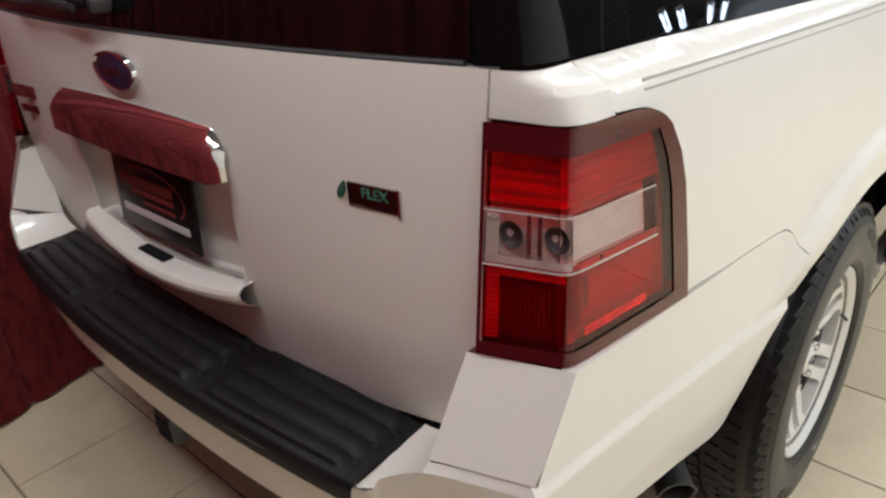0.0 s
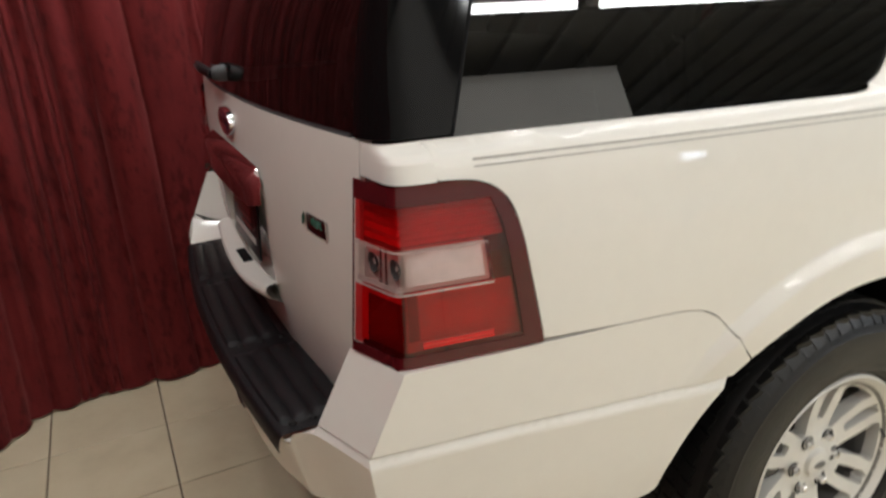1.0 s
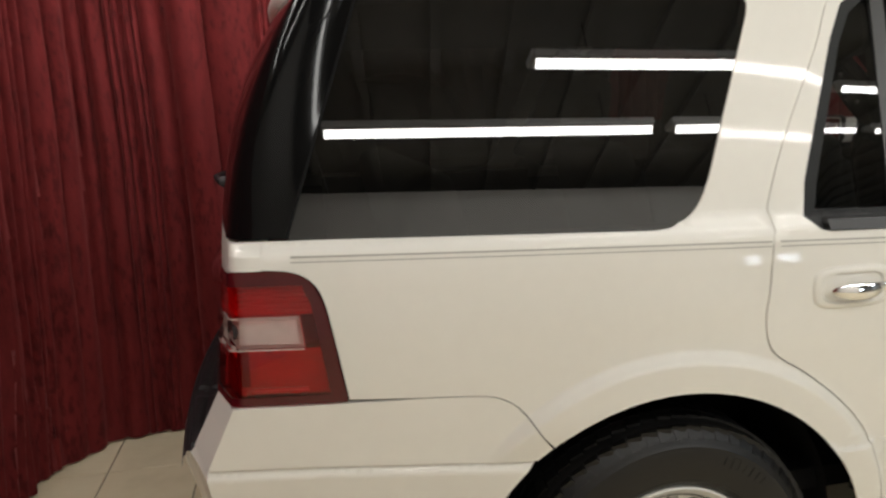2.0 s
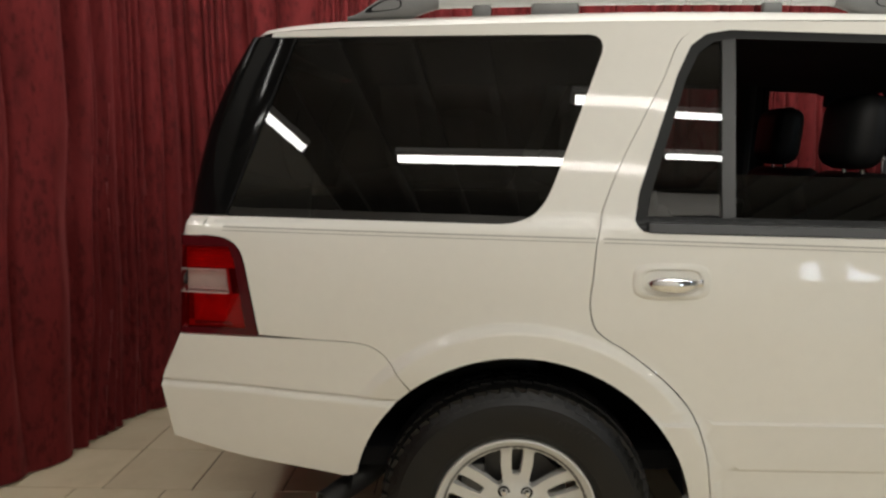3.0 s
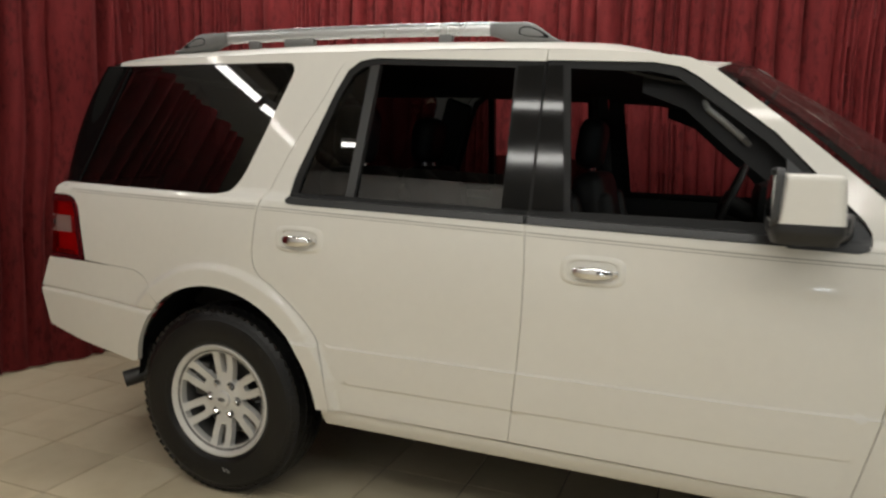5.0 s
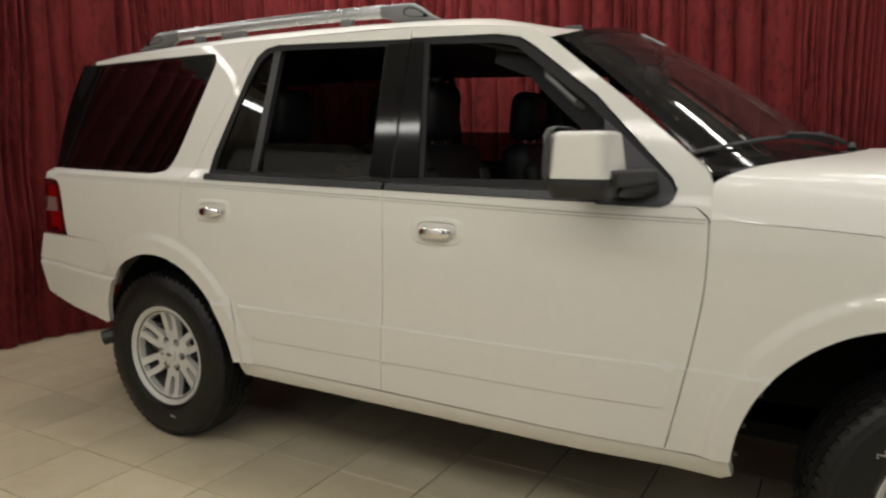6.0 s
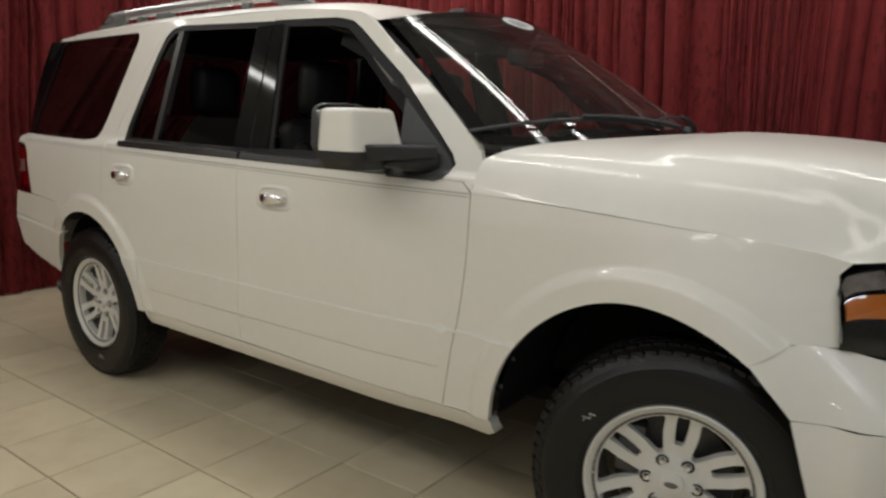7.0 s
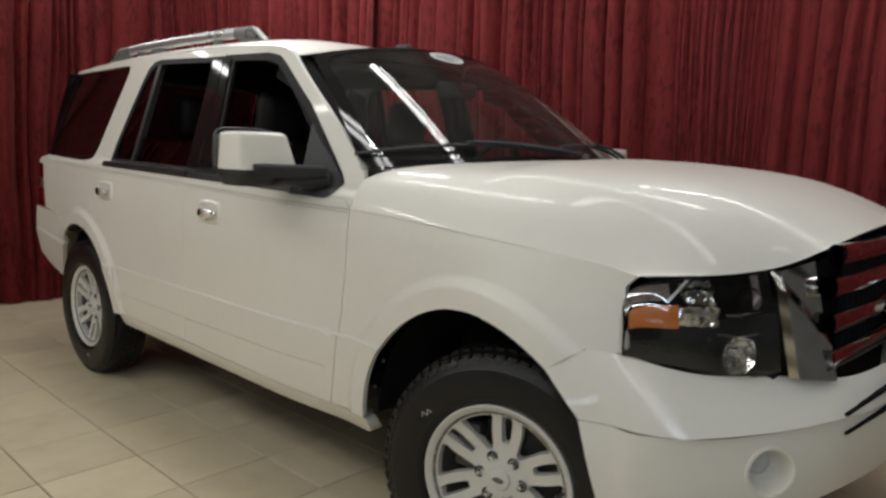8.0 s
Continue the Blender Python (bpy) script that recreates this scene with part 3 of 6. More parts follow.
PZ = (0.30, 0.34, 0.40, 0.425, 0.50, 0.60, 0.69, 0.6985, 0.7030, 0.95, 1.09, 1.16, 1.20, 1.230, 1.240, 1.25, 1.775, 1.82)
PY = (0.87, 0.90, 0.950, 0.966, 0.977, 0.9868, 0.9928, 0.9940, 0.9862, 0.993, 0.990, 0.983, 0.977, 0.967, 0.953, 0.921, 0.762, 0.748)
ROWS = (0.540, 0.556, 0.5595, 0.5615, 0.5635, 0.5655, 0.569, 0.690, 0.6968, 0.6985, 0.7000, 0.7015, 0.7030, 0.7048, 0.73, 1.16, 1.18, 1.20, 1.215, 1.230, 1.24, 1.25)
REAR_ARCH = (0.005, 0.40, 0.480, 0.480)
FRONT_ARCH = (2.930, 0.40, 0.470, 0.492)
GLASS_CORNER = smooth_loop([(-0.06, 1.2402), (-0.01, 1.2440), (0.034, 1.2580), (0.066, 1.287), (0.090, 1.326), (0.110, 1.372)], 4, closed=False)
REAR_RINGS = [(0.005, 0.40, 1.0, (0.503, 0.525, 0.542, 0.549, 0.556, 0.563, 0.570, 0.578, 0.595, 0.62))]
FRONT_RINGS = [(2.930, 0.40, 1.05, (0.515, 0.535, 0.552, 0.561, 0.570, 0.579, 0.588, 0.597, 0.615, 0.64, 0.665, 0.69, 0.715, 0.74, 0.765))]


def half_width(x, z):
    """How far the body side stands from the middle at a place of the side view."""
    fall = 0.0215 * (min(2.3, max(0.3, x)) - 0.3)
    y = float(np.interp(z + fall * sm((z - 1.02) / 0.1) * (1 - sm((z - 1.28) / 0.4)), PZ, PY))
    # the doors' lower crease: the panel below it lies a little deeper
    if 0.44 < z < 0.57:
        y -= 0.0042 * sm((z - 0.45) / 0.08) * (1 - sm((z - 0.5595) / 0.006)) * sm((x - 0.585) / 0.02) * (1 - sm((x - 2.24) / 0.03))
    y -= taper(x)
    r = math.hypot(x - 0.005, z - 0.4)
    if r < 0.70:
        y += 0.022 * (1 - sm((r - 0.542) / 0.036)) * (sm((z - 0.70) / 0.14) if x < -0.15 else 1.0)
    r = math.hypot((x - 2.93) * 1.05, z - 0.4)
    y += 0.080 * sm((x - 2.70) / 0.52) * (1 - sm((r - 0.48) / 0.32)) + 0.016 * (1 - sm((r - 0.552) / 0.045))
    return y


def taper(x):
    """How much the body draws in towards its ends."""
    t = 0.105 * ((0.4 - x) / 1.4) ** 1.35 if x < 0.4 else 0.0
    t += 0.03 * sm((x - 1.9) / 0.5)
    return t + (0.105 * ((x - 2.4) / 0.98) ** 2 if x > 2.4 else 0.0)


def glass_width(x, z):
    """The side windows' own smooth, slightly barrelled lean."""
    v = (z - 1.25) / 0.525
    lean = 0.0055 + 0.0766 * (0.24 - x) if x < 0.24 else taper(x)
    return 0.921 - 0.159 * v + (0.0012 if x < 0.26 else 0.009) * (1 - (2 * v - 1) ** 2) - lean


BUMPER_TOP = ((-1.05, -0.80, -0.60, -0.434, -0.372, -0.32), (0.772, 0.763, 0.750, 0.741, 0.738, 0.736))


def bumper_width(x, z):
    """The lower rear bumper: a narrow slanting ledge, then a plain side that leans in to its foot."""
    d = float(np.interp(x, *BUMPER_TOP)) - z
    r = math.hypot(x - 0.005, z - 0.4)
    y = 0.978 - taper(x) + 0.013 * min(1.0, max(0.0, d / 0.016)) - 0.15 * max(0.0, d - 0.016) - 0.06 * max(0.0, d - 0.16)
    return y + 0.004 * (1 - sm((r - 0.47) / 0.17))


def side_sheet(name, outer, holes, s, mat, parent, off=0.0, depth=0.018, step=0.04, label="", rows=ROWS, width=None, rings=(), extra=()):
    w = width or (half_width if mat not in (PRIVACY, TINT) else glass_width)
    way = lambda x, z: Vector((x, s * (w(x, z) + off), z))
    bm = sheet(outer, holes, way, step, rows, depth, (0, -s, 0), rings=rings, extra=extra)
    face_out(bm, (0, s, 0))
    ob = part(name, bm, mat, parent, label)
    # the skin shades as the smooth surface that it lies on
    me, e, normals = ob.data, (0.006 if width else 0.0012), []
    wall = set()
    for f in me.polygons:
        if len(f.vertices) == 4:
            wall.update(f.vertices)
    for v in me.vertices:
        x, z = v.co.x, v.co.z
        if v.index in wall:
            normals.append((0, 0, 0))
        else:
            n = Vector(((w(x - e, z) - w(x + e, z)) / (2 * e), s, (w(x, z - e) - w(x, z + e)) / (2 * e))).normalized()
            normals.append(n)
    me.normals_split_custom_set_from_vertices(normals)
    return ob


def belt_width(x, z):
    """The smooth strip along the foot of the side windows."""
    return 0.9685 - taper(x) - 0.42 * (z - belt(x) - 0.010)


def belt(x):
    return 1.222 - 0.0215 * (x - 0.3)


# seams of the side view
SEAM_C = [(0.575, 1.806), (0.464, 1.754), (0.405, 1.632), (0.286, 1.41), (0.215, 1.23), (0.196, 1.092), (0.190, 1.030), (0.203, 0.967),
          (0.238, 0.932), (0.291, 0.900), (0.382, 0.830), (0.445, 0.767), (0.484, 0.708), (0.512, 0.620), (0.531, 0.501), (0.536, 0.452)]
SEAM_C = smooth_loop(SEAM_C, 4, closed=False)


def with_creases(line):
    """A falling seam line with extra points where the door creases cross it."""
    out = [line[0]]
    for a, b in zip(line, line[1:]):
        for z in (0.7048, 0.7030, 0.7015, 0.7000, 0.6985, 0.6968, 0.690, 0.569, 0.5655, 0.5635, 0.5615, 0.5595, 0.556):
            if b[1] + 0.0004 < z < a[1] - 0.0004:
                out.append((a[0] + (b[0] - a[0]) * (z - a[1]) / (b[1] - a[1]), z))
        out.append(b)
    return out


SEAM_C = with_creases(SEAM_C)
SEAM_B = with_creases(smooth_loop([(1.258, belt(1.258)), (1.266, 1.04), (1.263, 0.88), (1.253, 0.70), (1.231, 0.447)], 4, closed=False))
SEAM_A = smooth_loop([(2.372, 1.147), (2.372, 1.0), (2.360, 0.874), (2.325, 0.674), (2.272, 0.428)], 4, closed=False)
SEAM_A = with_creases(SEAM_A)
GUTTER = [(-0.73, 1.797), (-0.4, 1.805), (0.1, 1.808), (0.575, 1.806)]
QUARTER_GLASS = [(-0.849, 1.243), (-0.02, 1.230), (0.05, 1.240), (0.085, 1.29), (0.11, 1.35), (0.248, 1.715), (0.250, 1.755), (0.226, 1.772), (-0.655, 1.776), (-0.664, 1.772)]
TOP_LAMP = smooth_loop([(-0.738, 0.918), (-0.761, 1.05), (-0.777, 1.13), (-0.798, 1.172), (-0.838, 1.196), (-0.897, 1.203)], 4, closed=False)
BUMPER_SEAM = smooth_loop([(-0.322, 0.80), (-0.362, 0.857), (-0.395, 0.886), (-0.449, 0.904), (-0.60, 0.911)], 4, closed=False)
FRAME_R = [(0.352, belt(0.352)), (0.331, belt(0.331) + 0.004), (0.319, belt(0.319) + 0.016), (0.318, 1.25), (0.332, 1.328), (0.448, 1.65), (0.490, 1.735), (0.535, 1.768), (0.60, 1.779), (1.258, 1.753)]
FRAME_F = [(1.264, 1.753), (1.62, 1.738), (1.70, 1.722), (1.758, 1.687), (1.991, 1.514), (2.245, 1.256), (2.262, 1.226), (2.258, 1.198), (2.225, belt(2.225))]


def build_side(s):
    right = s < 0
    # rear quarter
    quarter = ([(-0.90, 1.206), (-0.90, 1.2525)] + GLASS_CORNER + [(0.240, 1.713), (0.244, 1.735), (0.240, 1.753), (0.226, 1.766), (0.205, 1.770), (-0.67, 1.780), (-0.735, 1.780)]
               + GUTTER + SEAM_C[1:] + arc(*REAR_ARCH, 6, 129, 26) + BUMPER_SEAM + TOP_LAMP)
    q = side_sheet("quarter_panel", quarter, [], s, PAINT, car, depth=0.004, step=0.03, rings=REAR_RINGS)
    side_sheet("window", QUARTER_GLASS, [], s, PRIVACY, q, off=-0.003, depth=0, label="dark privacy glass")
    # rear door
    seam = [(x + 0.0032, z + 0.0014) for x, z in SEAM_C[1:]]
    seam[-1] = (seam[-1][0], 0.452)
    door = ([(0.585, 1.806), (1.2605, 1.797)] + FRAME_R[::-1] + [(1.254, belt(1.258))] + [(x - 0.0012, z) for x, z in SEAM_B] + seam[::-1])
    d = side_sheet("rear_door", door, [], s, PAINT, car, rings=REAR_RINGS)
    # black frame and glass of the rear door
    inner = [(0.352, 1.262), (0.366, 1.325), (0.474, 1.640), (0.513, 1.715), (0.555, 1.745), (0.61, 1.754), (1.150, 1.733), (1.158, 1.245)]
    side_sheet("window_frame", FRAME_R + [(1.258, belt(1.258))], [inner], s, TRIM_GREY, d, off=-0.003, depth=0.012, step=0.03)
    bar = [(0.580, 1.758), (0.618, 1.757), (0.592, 1.258), (0.556, 1.258)]
    side_sheet("division_bar", bar, [], s, BAR_GREY, d, off=-0.005, depth=0.03, step=0.03)
    side_sheet("fixed_pane", [(0.352, 1.262), (0.366, 1.325), (0.474, 1.640), (0.513, 1.715), (0.555, 1.745), (0.60, 1.754), (0.574, 1.262)], [], s, TINT, d, off=-0.017, depth=0)
    side_sheet("window", [(0.580, 1.240), (0.588, 1.374 + 0.06 * (s > 0)), (1.165, 1.360 + 0.06 * (s > 0)), (1.165, 1.235)], [], s, TINT, d, off=-0.025, depth=0, label="half-lowered tinted pane")
    # B pillar trim on both doors
    side_sheet("pillar_trim", [(1.160, 1.738), (1.254, 1.738), (1.254, 1.245), (1.160, 1.250)], [], s, GLOSS_BLACK, d, off=0.002, depth=0.02)
    # front door
    door = [(1.262, belt(1.262))] + FRAME_F[::-1][0:1] + [(2.33, 1.178), (2.366, 1.147)] + [(x - 0.0032, z) for x, z in SEAM_A[1:]] + [(x + 0.0012, z) for x, z in SEAM_B[::-1]]
    f = side_sheet("front_door", door, [], s, PAINT, car, rings=FRONT_RINGS)
    inner = [(1.345, 1.726), (1.61, 1.712), (1.69, 1.695), (1.740, 1.660), (1.97, 1.490), (2.06, 1.405), (2.075, 1.245), (1.395, 1.247)]
    side_sheet("window_frame", FRAME_F + [(1.264, belt(1.264))], [inner], s, TRIM_GREY, f, off=-0.003, depth=0.012, step=0.03)
    side_sheet("pillar_trim", [(1.264, 1.738), (1.318, 1.737), (1.372, 1.248), (1.264, 1.248)], [], s, GLOSS_BLACK, f, off=0.003, depth=0.02)
    side_sheet("mirror_sail", [(2.03, 1.44), (2.240, 1.252), (2.260, 1.225), (2.264, 1.203), (2.255, 1.186), (2.230, 1.176), (2.04, 1.180)], [], s, TRIM, f, off=0.007, depth=0.02)
    # belt mouldings
    for par, x0, x1 in ((d, 0.345, 1.252), (f, 1.266, 2.05)):
        side_sheet("belt_moulding", [(x0, belt(x0) + 0.004), (x0, belt(x0) + 0.028), (x1, belt(x1) + 0.028), (x1, belt(x1) + 0.004)], [], s, BELT, par, off=0.005, depth=0.02, step=0.03, rows=(), width=belt_width)
    # A pillar and roof side over the front door
    pillar = ([(1.262, 1.797), (1.45, 1.788), (1.62, 1.772), (1.727, 1.757), (1.80, 1.725), (2.08, 1.508), (2.345, 1.290), (2.368, 1.24), (2.372, 1.1490)]
              + [(2.3322, 1.1800), (2.2295, belt(2.225) + 0.0008), (2.264, 1.196), (2.268, 1.227), (2.250, 1.260), (1.996, 1.518), (1.762, 1.692), (1.703, 1.727), (1.62, 1.743), (1.262, 1.757)])
    ap = side_sheet("a_pillar", pillar, [], s, PAINT, car, step=0.03)
    side_sheet("pillar_lining", pillar[:7] + pillar[13:], [], s, CLOTH, ap, off=-0.021, depth=0, rows=())
    # front wing
    wing = (SEAM_A[:1] + [(2.69, 1.128), (3.004, 1.102), (3.21, 1.085), (3.33, 1.068), (3.40, 1.050)] + [(3.374, 1.02), (3.386, 0.93), (3.400, 0.850)]
            + [(3.30, 0.849)] + arc(*FRONT_ARCH, 52, 176, 28)[:] + [(2.455, 0.428)] + SEAM_A[::-1][:-1])
    w = side_sheet("front_wing", wing, [], s, PAINT, car, step=0.03, rings=FRONT_RINGS)
    # sill
    side_sheet("sill", [(0.484, 0.447), (1.2, 0.438), (2.455, 0.420), (2.464, 0.374), (2.43, 0.352), (1.3, 0.370), (0.50, 0.382)], [], s, PAINT, car, depth=0.05, step=0.025, rows=(),
               width=lambda x, z: 0.958 - 0.03 * sm((x - 1.9) / 0.5) + 0.012 * sm((x - 2.25) / 0.2) - 0.40 * max(0.0, 0.425 - z) - 1.2 * max(0.0, 0.40 - z) ** 1.5)
    # thin double pinstripe under the windows
    for dz, tall, x0 in ((0.0, 0.0035, -0.84), (0.011, 0.0022, -0.84)):
        n = 40
        zl = lambda x: float(np.interp(x, (-0.84, 0.31, 1.26, 2.03, 2.37), (1.228, 1.206, 1.178, 1.154, 1.146))) - dz
        for par, a, b in ((q, x0, 0.205), (d, 0.226, 1.255), (f, 1.268, 2.362)):
            side_sheet("pinstripe", [(a + (b - a) * k / 12, zl(a + (b - a) * k / 12)) for k in range(13)] + [(b - (b - a) * k / 12, zl(b - (b - a) * k / 12) - tall) for k in range(13)], [], s, STRIPE, par, off=0.0012, depth=0.001, step=0.03, rows=())
    # dark inner shell that closes the gaps
    shell = ([(-0.90, 0.80), (-0.90, 1.19), (2.36, 1.14), (3.36, 1.03), (3.36, 0.84), (3.20, 0.80)] + arc(2.93, 0.40, 0.50, 0.52, 52, 176, 20)
             + [(2.40, 0.37), (0.52, 0.38)] + arc(0.005, 0.40, 0.51, 0.51, 6, 124, 20) + [(-0.36, 0.80)])
    side_sheet("inner_shell", shell, [], s, GAP, car, off=-0.026, depth=0, step=0.06, rows=())
    # door cards seen through the openings
    for par, x0, x1 in ((d, 0.56, 1.22), (f, 1.30, 2.20)):
        def card(u, v, x0=x0, x1=x1):
            x = x0 + (x1 - x0) * u
            z = 0.50 + (belt(x) + 0.018 - 0.50) * v
            y = 0.905 - 0.035 * sm((v - 0.35) / 0.2) * (1 - sm((v - 0.6) / 0.15)) - 0.02 * (1 - v) + (0.012 if v > 0.93 else 0)
            return Vector((x, s * y, z))
        part("door_card", grid(card, 16, 26, 0.02), DASH, par)
        part("armrest", boxed(((x0 + x1) / 2, s * 0.835, 0.93), ((x1 - x0) * 0.6, 0.075, 0.06), 0.02), LEATHER, par)
        if par is f:
            part("inner_handle", boxed((x1 - 0.16, s * 0.872, 1.09), (0.11, 0.014, 0.045), 0.012), CHROME, par)
    return q, d, f, w


def door_handle(parent, s, x, z):
    """An oval cup in body colour with a chrome pull across it."""
    y0 = half_width(x, z)
    def cup(u, v):
        a = 2 * math.pi * u
        r = v
        e = 4.0
        ca, sa = math.cos(a), math.sin(a)
        k = 1 / (abs(ca) ** e + abs(sa) ** e) ** (1 / e)
        px, pz = 0.104 * ca * k, 0.050 * sa * k
        if r < 0.62:
            t = r / 0.62
            dep = -0.032 + 0.032 * sm((t - 0.62) / 0.38)
            return Vector((x + px * 0.80 * t, s * (half_width(x + px * t, z) + dep + 0.007), z + pz * 0.74 * t))
        t = (r - 0.62) / 0.38
        f = 0.80 + 0.20 * t
        g = 0.74 + 0.26 * t
        dep = 0.007 * math.cos(0.5 * math.pi * t) ** 0.7 if t < 1 else 0.0
        return Vector((x + px * f, s * (half_width(x + px * f, z + pz * g) + dep - (0.002 if t >= 1 else 0)), z + pz * g))
    h = part("door_handle", face_out(grid(cup, 40, 14, 0, close_u=True), (0, s, 0)), PAINT, parent)
    def pull(u, v):
        a = 2 * math.pi * v
        w = math.sin(math.pi * min(1, max(0, u * 1.0))) ** 0.35 if 0 < u < 1 else 0.0
        px = -0.066 + 0.132 * u
        out = 0.012 + 0.020 * math.sin(math.pi * u) ** 0.6
        return Vector((x + px, s * (y0 + out + 0.007 * w * math.cos(a)), z - 0.004 + 0.0195 * w * math.sin(a)))
    part("pull", face_out(grid(pull, 24, 14), (0, s, 0)), CHROME, h, "chrome pull")
    part("lock", boxed((x + 0.072, s * (y0 + 0.008), z - 0.002), (0.016, 0.01, 0.020), 0.003), CHROME, h)
    return h


for side in (-1, 1):
    quarter, rear_door, front_door, front_wing = build_side(side)
    door_handle(rear_door, side, 0.405, 1.094)
    door_handle(front_door, side, 1.490, 1.068)


# ---------------------------------------------------------------- roof, glass, bonnet
def roof_mid(x):
    return curve(x, (-0.86, -0.78, -0.60, -0.3, 0.5, 1.25, 1.6, 1.80, 1.95), (1.815, 1.848, 1.872, 1.884, 1.893, 1.873, 1.848, 1.824, 1.797))


def gutter(x):
    return curve(x, (-0.86, -0.73, -0.4, 0.575, 1.26, 1.62, 1.727, 1.80), (1.77, 1.796, 1.805, 1.806, 1.797, 1.772, 1.757, 1.725))


def roof(u, v):
    y = 2 * v - 1
    x0 = -0.86 + 0.14 * abs(y) ** 3
    x1 = 1.91 - 0.11 * abs(y) ** 2.2
    x = x0 + (x1 - x0) * u
    zg = gutter(x)
    w = half_width(x, zg) + 0.001
    a = abs(y)
    yw = w * min(1, a ** 0.92)
    z = roof_mid(x) - (roof_mid(x) - zg) * a ** 3.6
    # the front edge comes down to the head of the windscreen
    t = sm((u - 0.84) / 0.16)
    z = z * (1 - t) + (1.811 - 0.078 * (yw / 0.70) ** 2) * t
    return Vector((x, math.copysign(yw, y), z))


roof_ob = part("roof", grid(roof, 60, 48), PAINT, car, smooth=60)
bm = grid(lambda u, v: roof(0.03 + 0.94 * u, 0.02 + 0.96 * v) - Vector((0, 0, 0.05)), 20, 16, 0.01)
part("headliner", bm, CLOTH, car)


def screen(u, v):
    """The windscreen: u across, v from the foot to the top."""
    y = 2 * u - 1
    a = abs(y)
    top = Vector((1.92 - 0.11 * a ** 2.2, 0.700 * y, 1.813 - 0.078 * y * y))
    foot = Vector((2.68 - 0.325 * a ** 2.4, 0.885 * y, 1.322 - 0.045 * y * y))
    p = foot.lerp(top, v)
    bow = 0.018 * math.sin(math.pi * v)
    return p + Vector((0.55 * bow, 0, 0.75 * bow))


glass_ob = part("windscreen", face_out(grid(screen, 40, 24), (0.6, 0, 0.8)), CLEAR, car, "raked windscreen with a black border")


def band(u, v):
    """The black border round the windscreen."""
    a = 2 * math.pi * u
    e = 14.0
    ca, sa = math.cos(a), math.sin(a)
    k = 1 / (abs(ca) ** e + abs(sa) ** e) ** (1 / e)
    g = 1.0 - (1 - v) * 0.055
    p = screen(0.5 + 0.5 * ca * k * g, 0.5 + 0.5 * sa * k * (1.0 - (1 - v) * 0.09))
    return p + Vector((0.0012, 0, 0.0016))


part("screen_border", face_out(grid(band, 120, 2, 0, close_u=True), (0.6, 0, 0.8)), GLOSS_BLACK, glass_ob)


def soft_curve(x, xs, ys, w):
    """A curve through the knots with its bends spread over a width w."""
    return sum(k * curve(x + d * w, xs, ys) for d, k in ((-1, 0.12), (-0.5, 0.23), (0, 0.30), (0.5, 0.23), (1, 0.12)))


def hood_edge_y(x):
    zs = curve(x, (2.36, 2.69, 3.0, 3.21, 3.33, 3.42), (1.148, 1.1295, 1.1035, 1.0865, 1.0695, 1.0505))
    return half_width(x, zs), zs


def hood(u, v):
    """The bonnet: u from the screen to the nose, v across; a raised middle with a soft crease along either side."""
    y = 2 * v - 1
    a = abs(y)
    yy = min(1.0, 0.952 * a / 0.885)
    rear = 2.68 - 0.325 * yy ** 2.4 + 0.014 + 0.076 * (1 - yy * yy)
    ny = 0.862 * a
    ys = (0.0, 0.30, 0.47, 0.545, 0.60, 0.715, 0.815, 0.862, 0.92)
    nose = soft_curve(ny, ys, (3.805, 3.790, 3.752, 3.720, 3.665, 3.568, 3.468, 3.405, 3.33), 0.035)
    nose_z = soft_curve(ny, ys, (1.188, 1.172, 1.141, 1.115, 1.084, 1.062, 1.055, 1.050, 1.046), 0.035)
    x = rear + (nose - rear) * u
    w, zs = hood_edge_y(min(x, 3.405))
    mid = soft_curve(x, (2.2, 2.36, 2.79, 3.1, 3.4, 3.6, 3.85, 4.0), (1.338, 1.338, 1.336, 1.330, 1.303, 1.263, 1.208, 1.17), 0.12)
    z = mid - 0.055 * a * a - (mid - 0.055 - zs) * a ** soft_curve(x, (2.2, 2.36, 2.6, 2.9, 3.4, 4.0), (17.0, 16.0, 12.5, 9.2, 8.5, 8.5), 0.1)
    z += 0.011 * (1 - sm((w * a - 0.715) / 0.075)) * sm((x - 2.78) / 0.16)
    k = max(0.0, (u - 0.46) / 0.54) ** 5.0
    z = z * (1 - k) + nose_z * k
    return Vector((x, math.copysign(w * a, y), z))


def cowl(u, v):
    p = screen(0.03 + 0.94 * u, 0.0).lerp(hood(0.0, 0.5 + 0.437 * (2 * u - 1)) + Vector((0, 0, -0.004)), v)
    p.z += -0.010 * math.sin(math.pi * v) + 0.003 * (1 - v)
    return p


cowl_ob = part("cowl", face_out(grid(cowl, 40, 6), (0, 0, 1)), TRIM, car)
for k in range(9):
    part("cowl_slot", boxed(cowl(0.25 + 0.012 * k, 0.45) + Vector((0, 0, 0.009)), (0.05, 0.005, 0.006), 0.001), GAP, cowl_ob)


hood_ob = part("bonnet", face_out(grid(lambda u, v: hood(u, 0.5 + 0.5 * math.copysign(1 - (1 - abs(2 * v - 1)) ** 1.8, v - 0.5)), 80, 120, 0.0), (0, 0, 1)), PAINT, car, smooth=40)
bm = grid(lambda u, v: hood(0.02 + 0.96 * u, 0.02 + 0.96 * v) - Vector((0, 0, 0.03)), 20, 20)
part("bonnet_lining", bm, GAP, hood_ob)


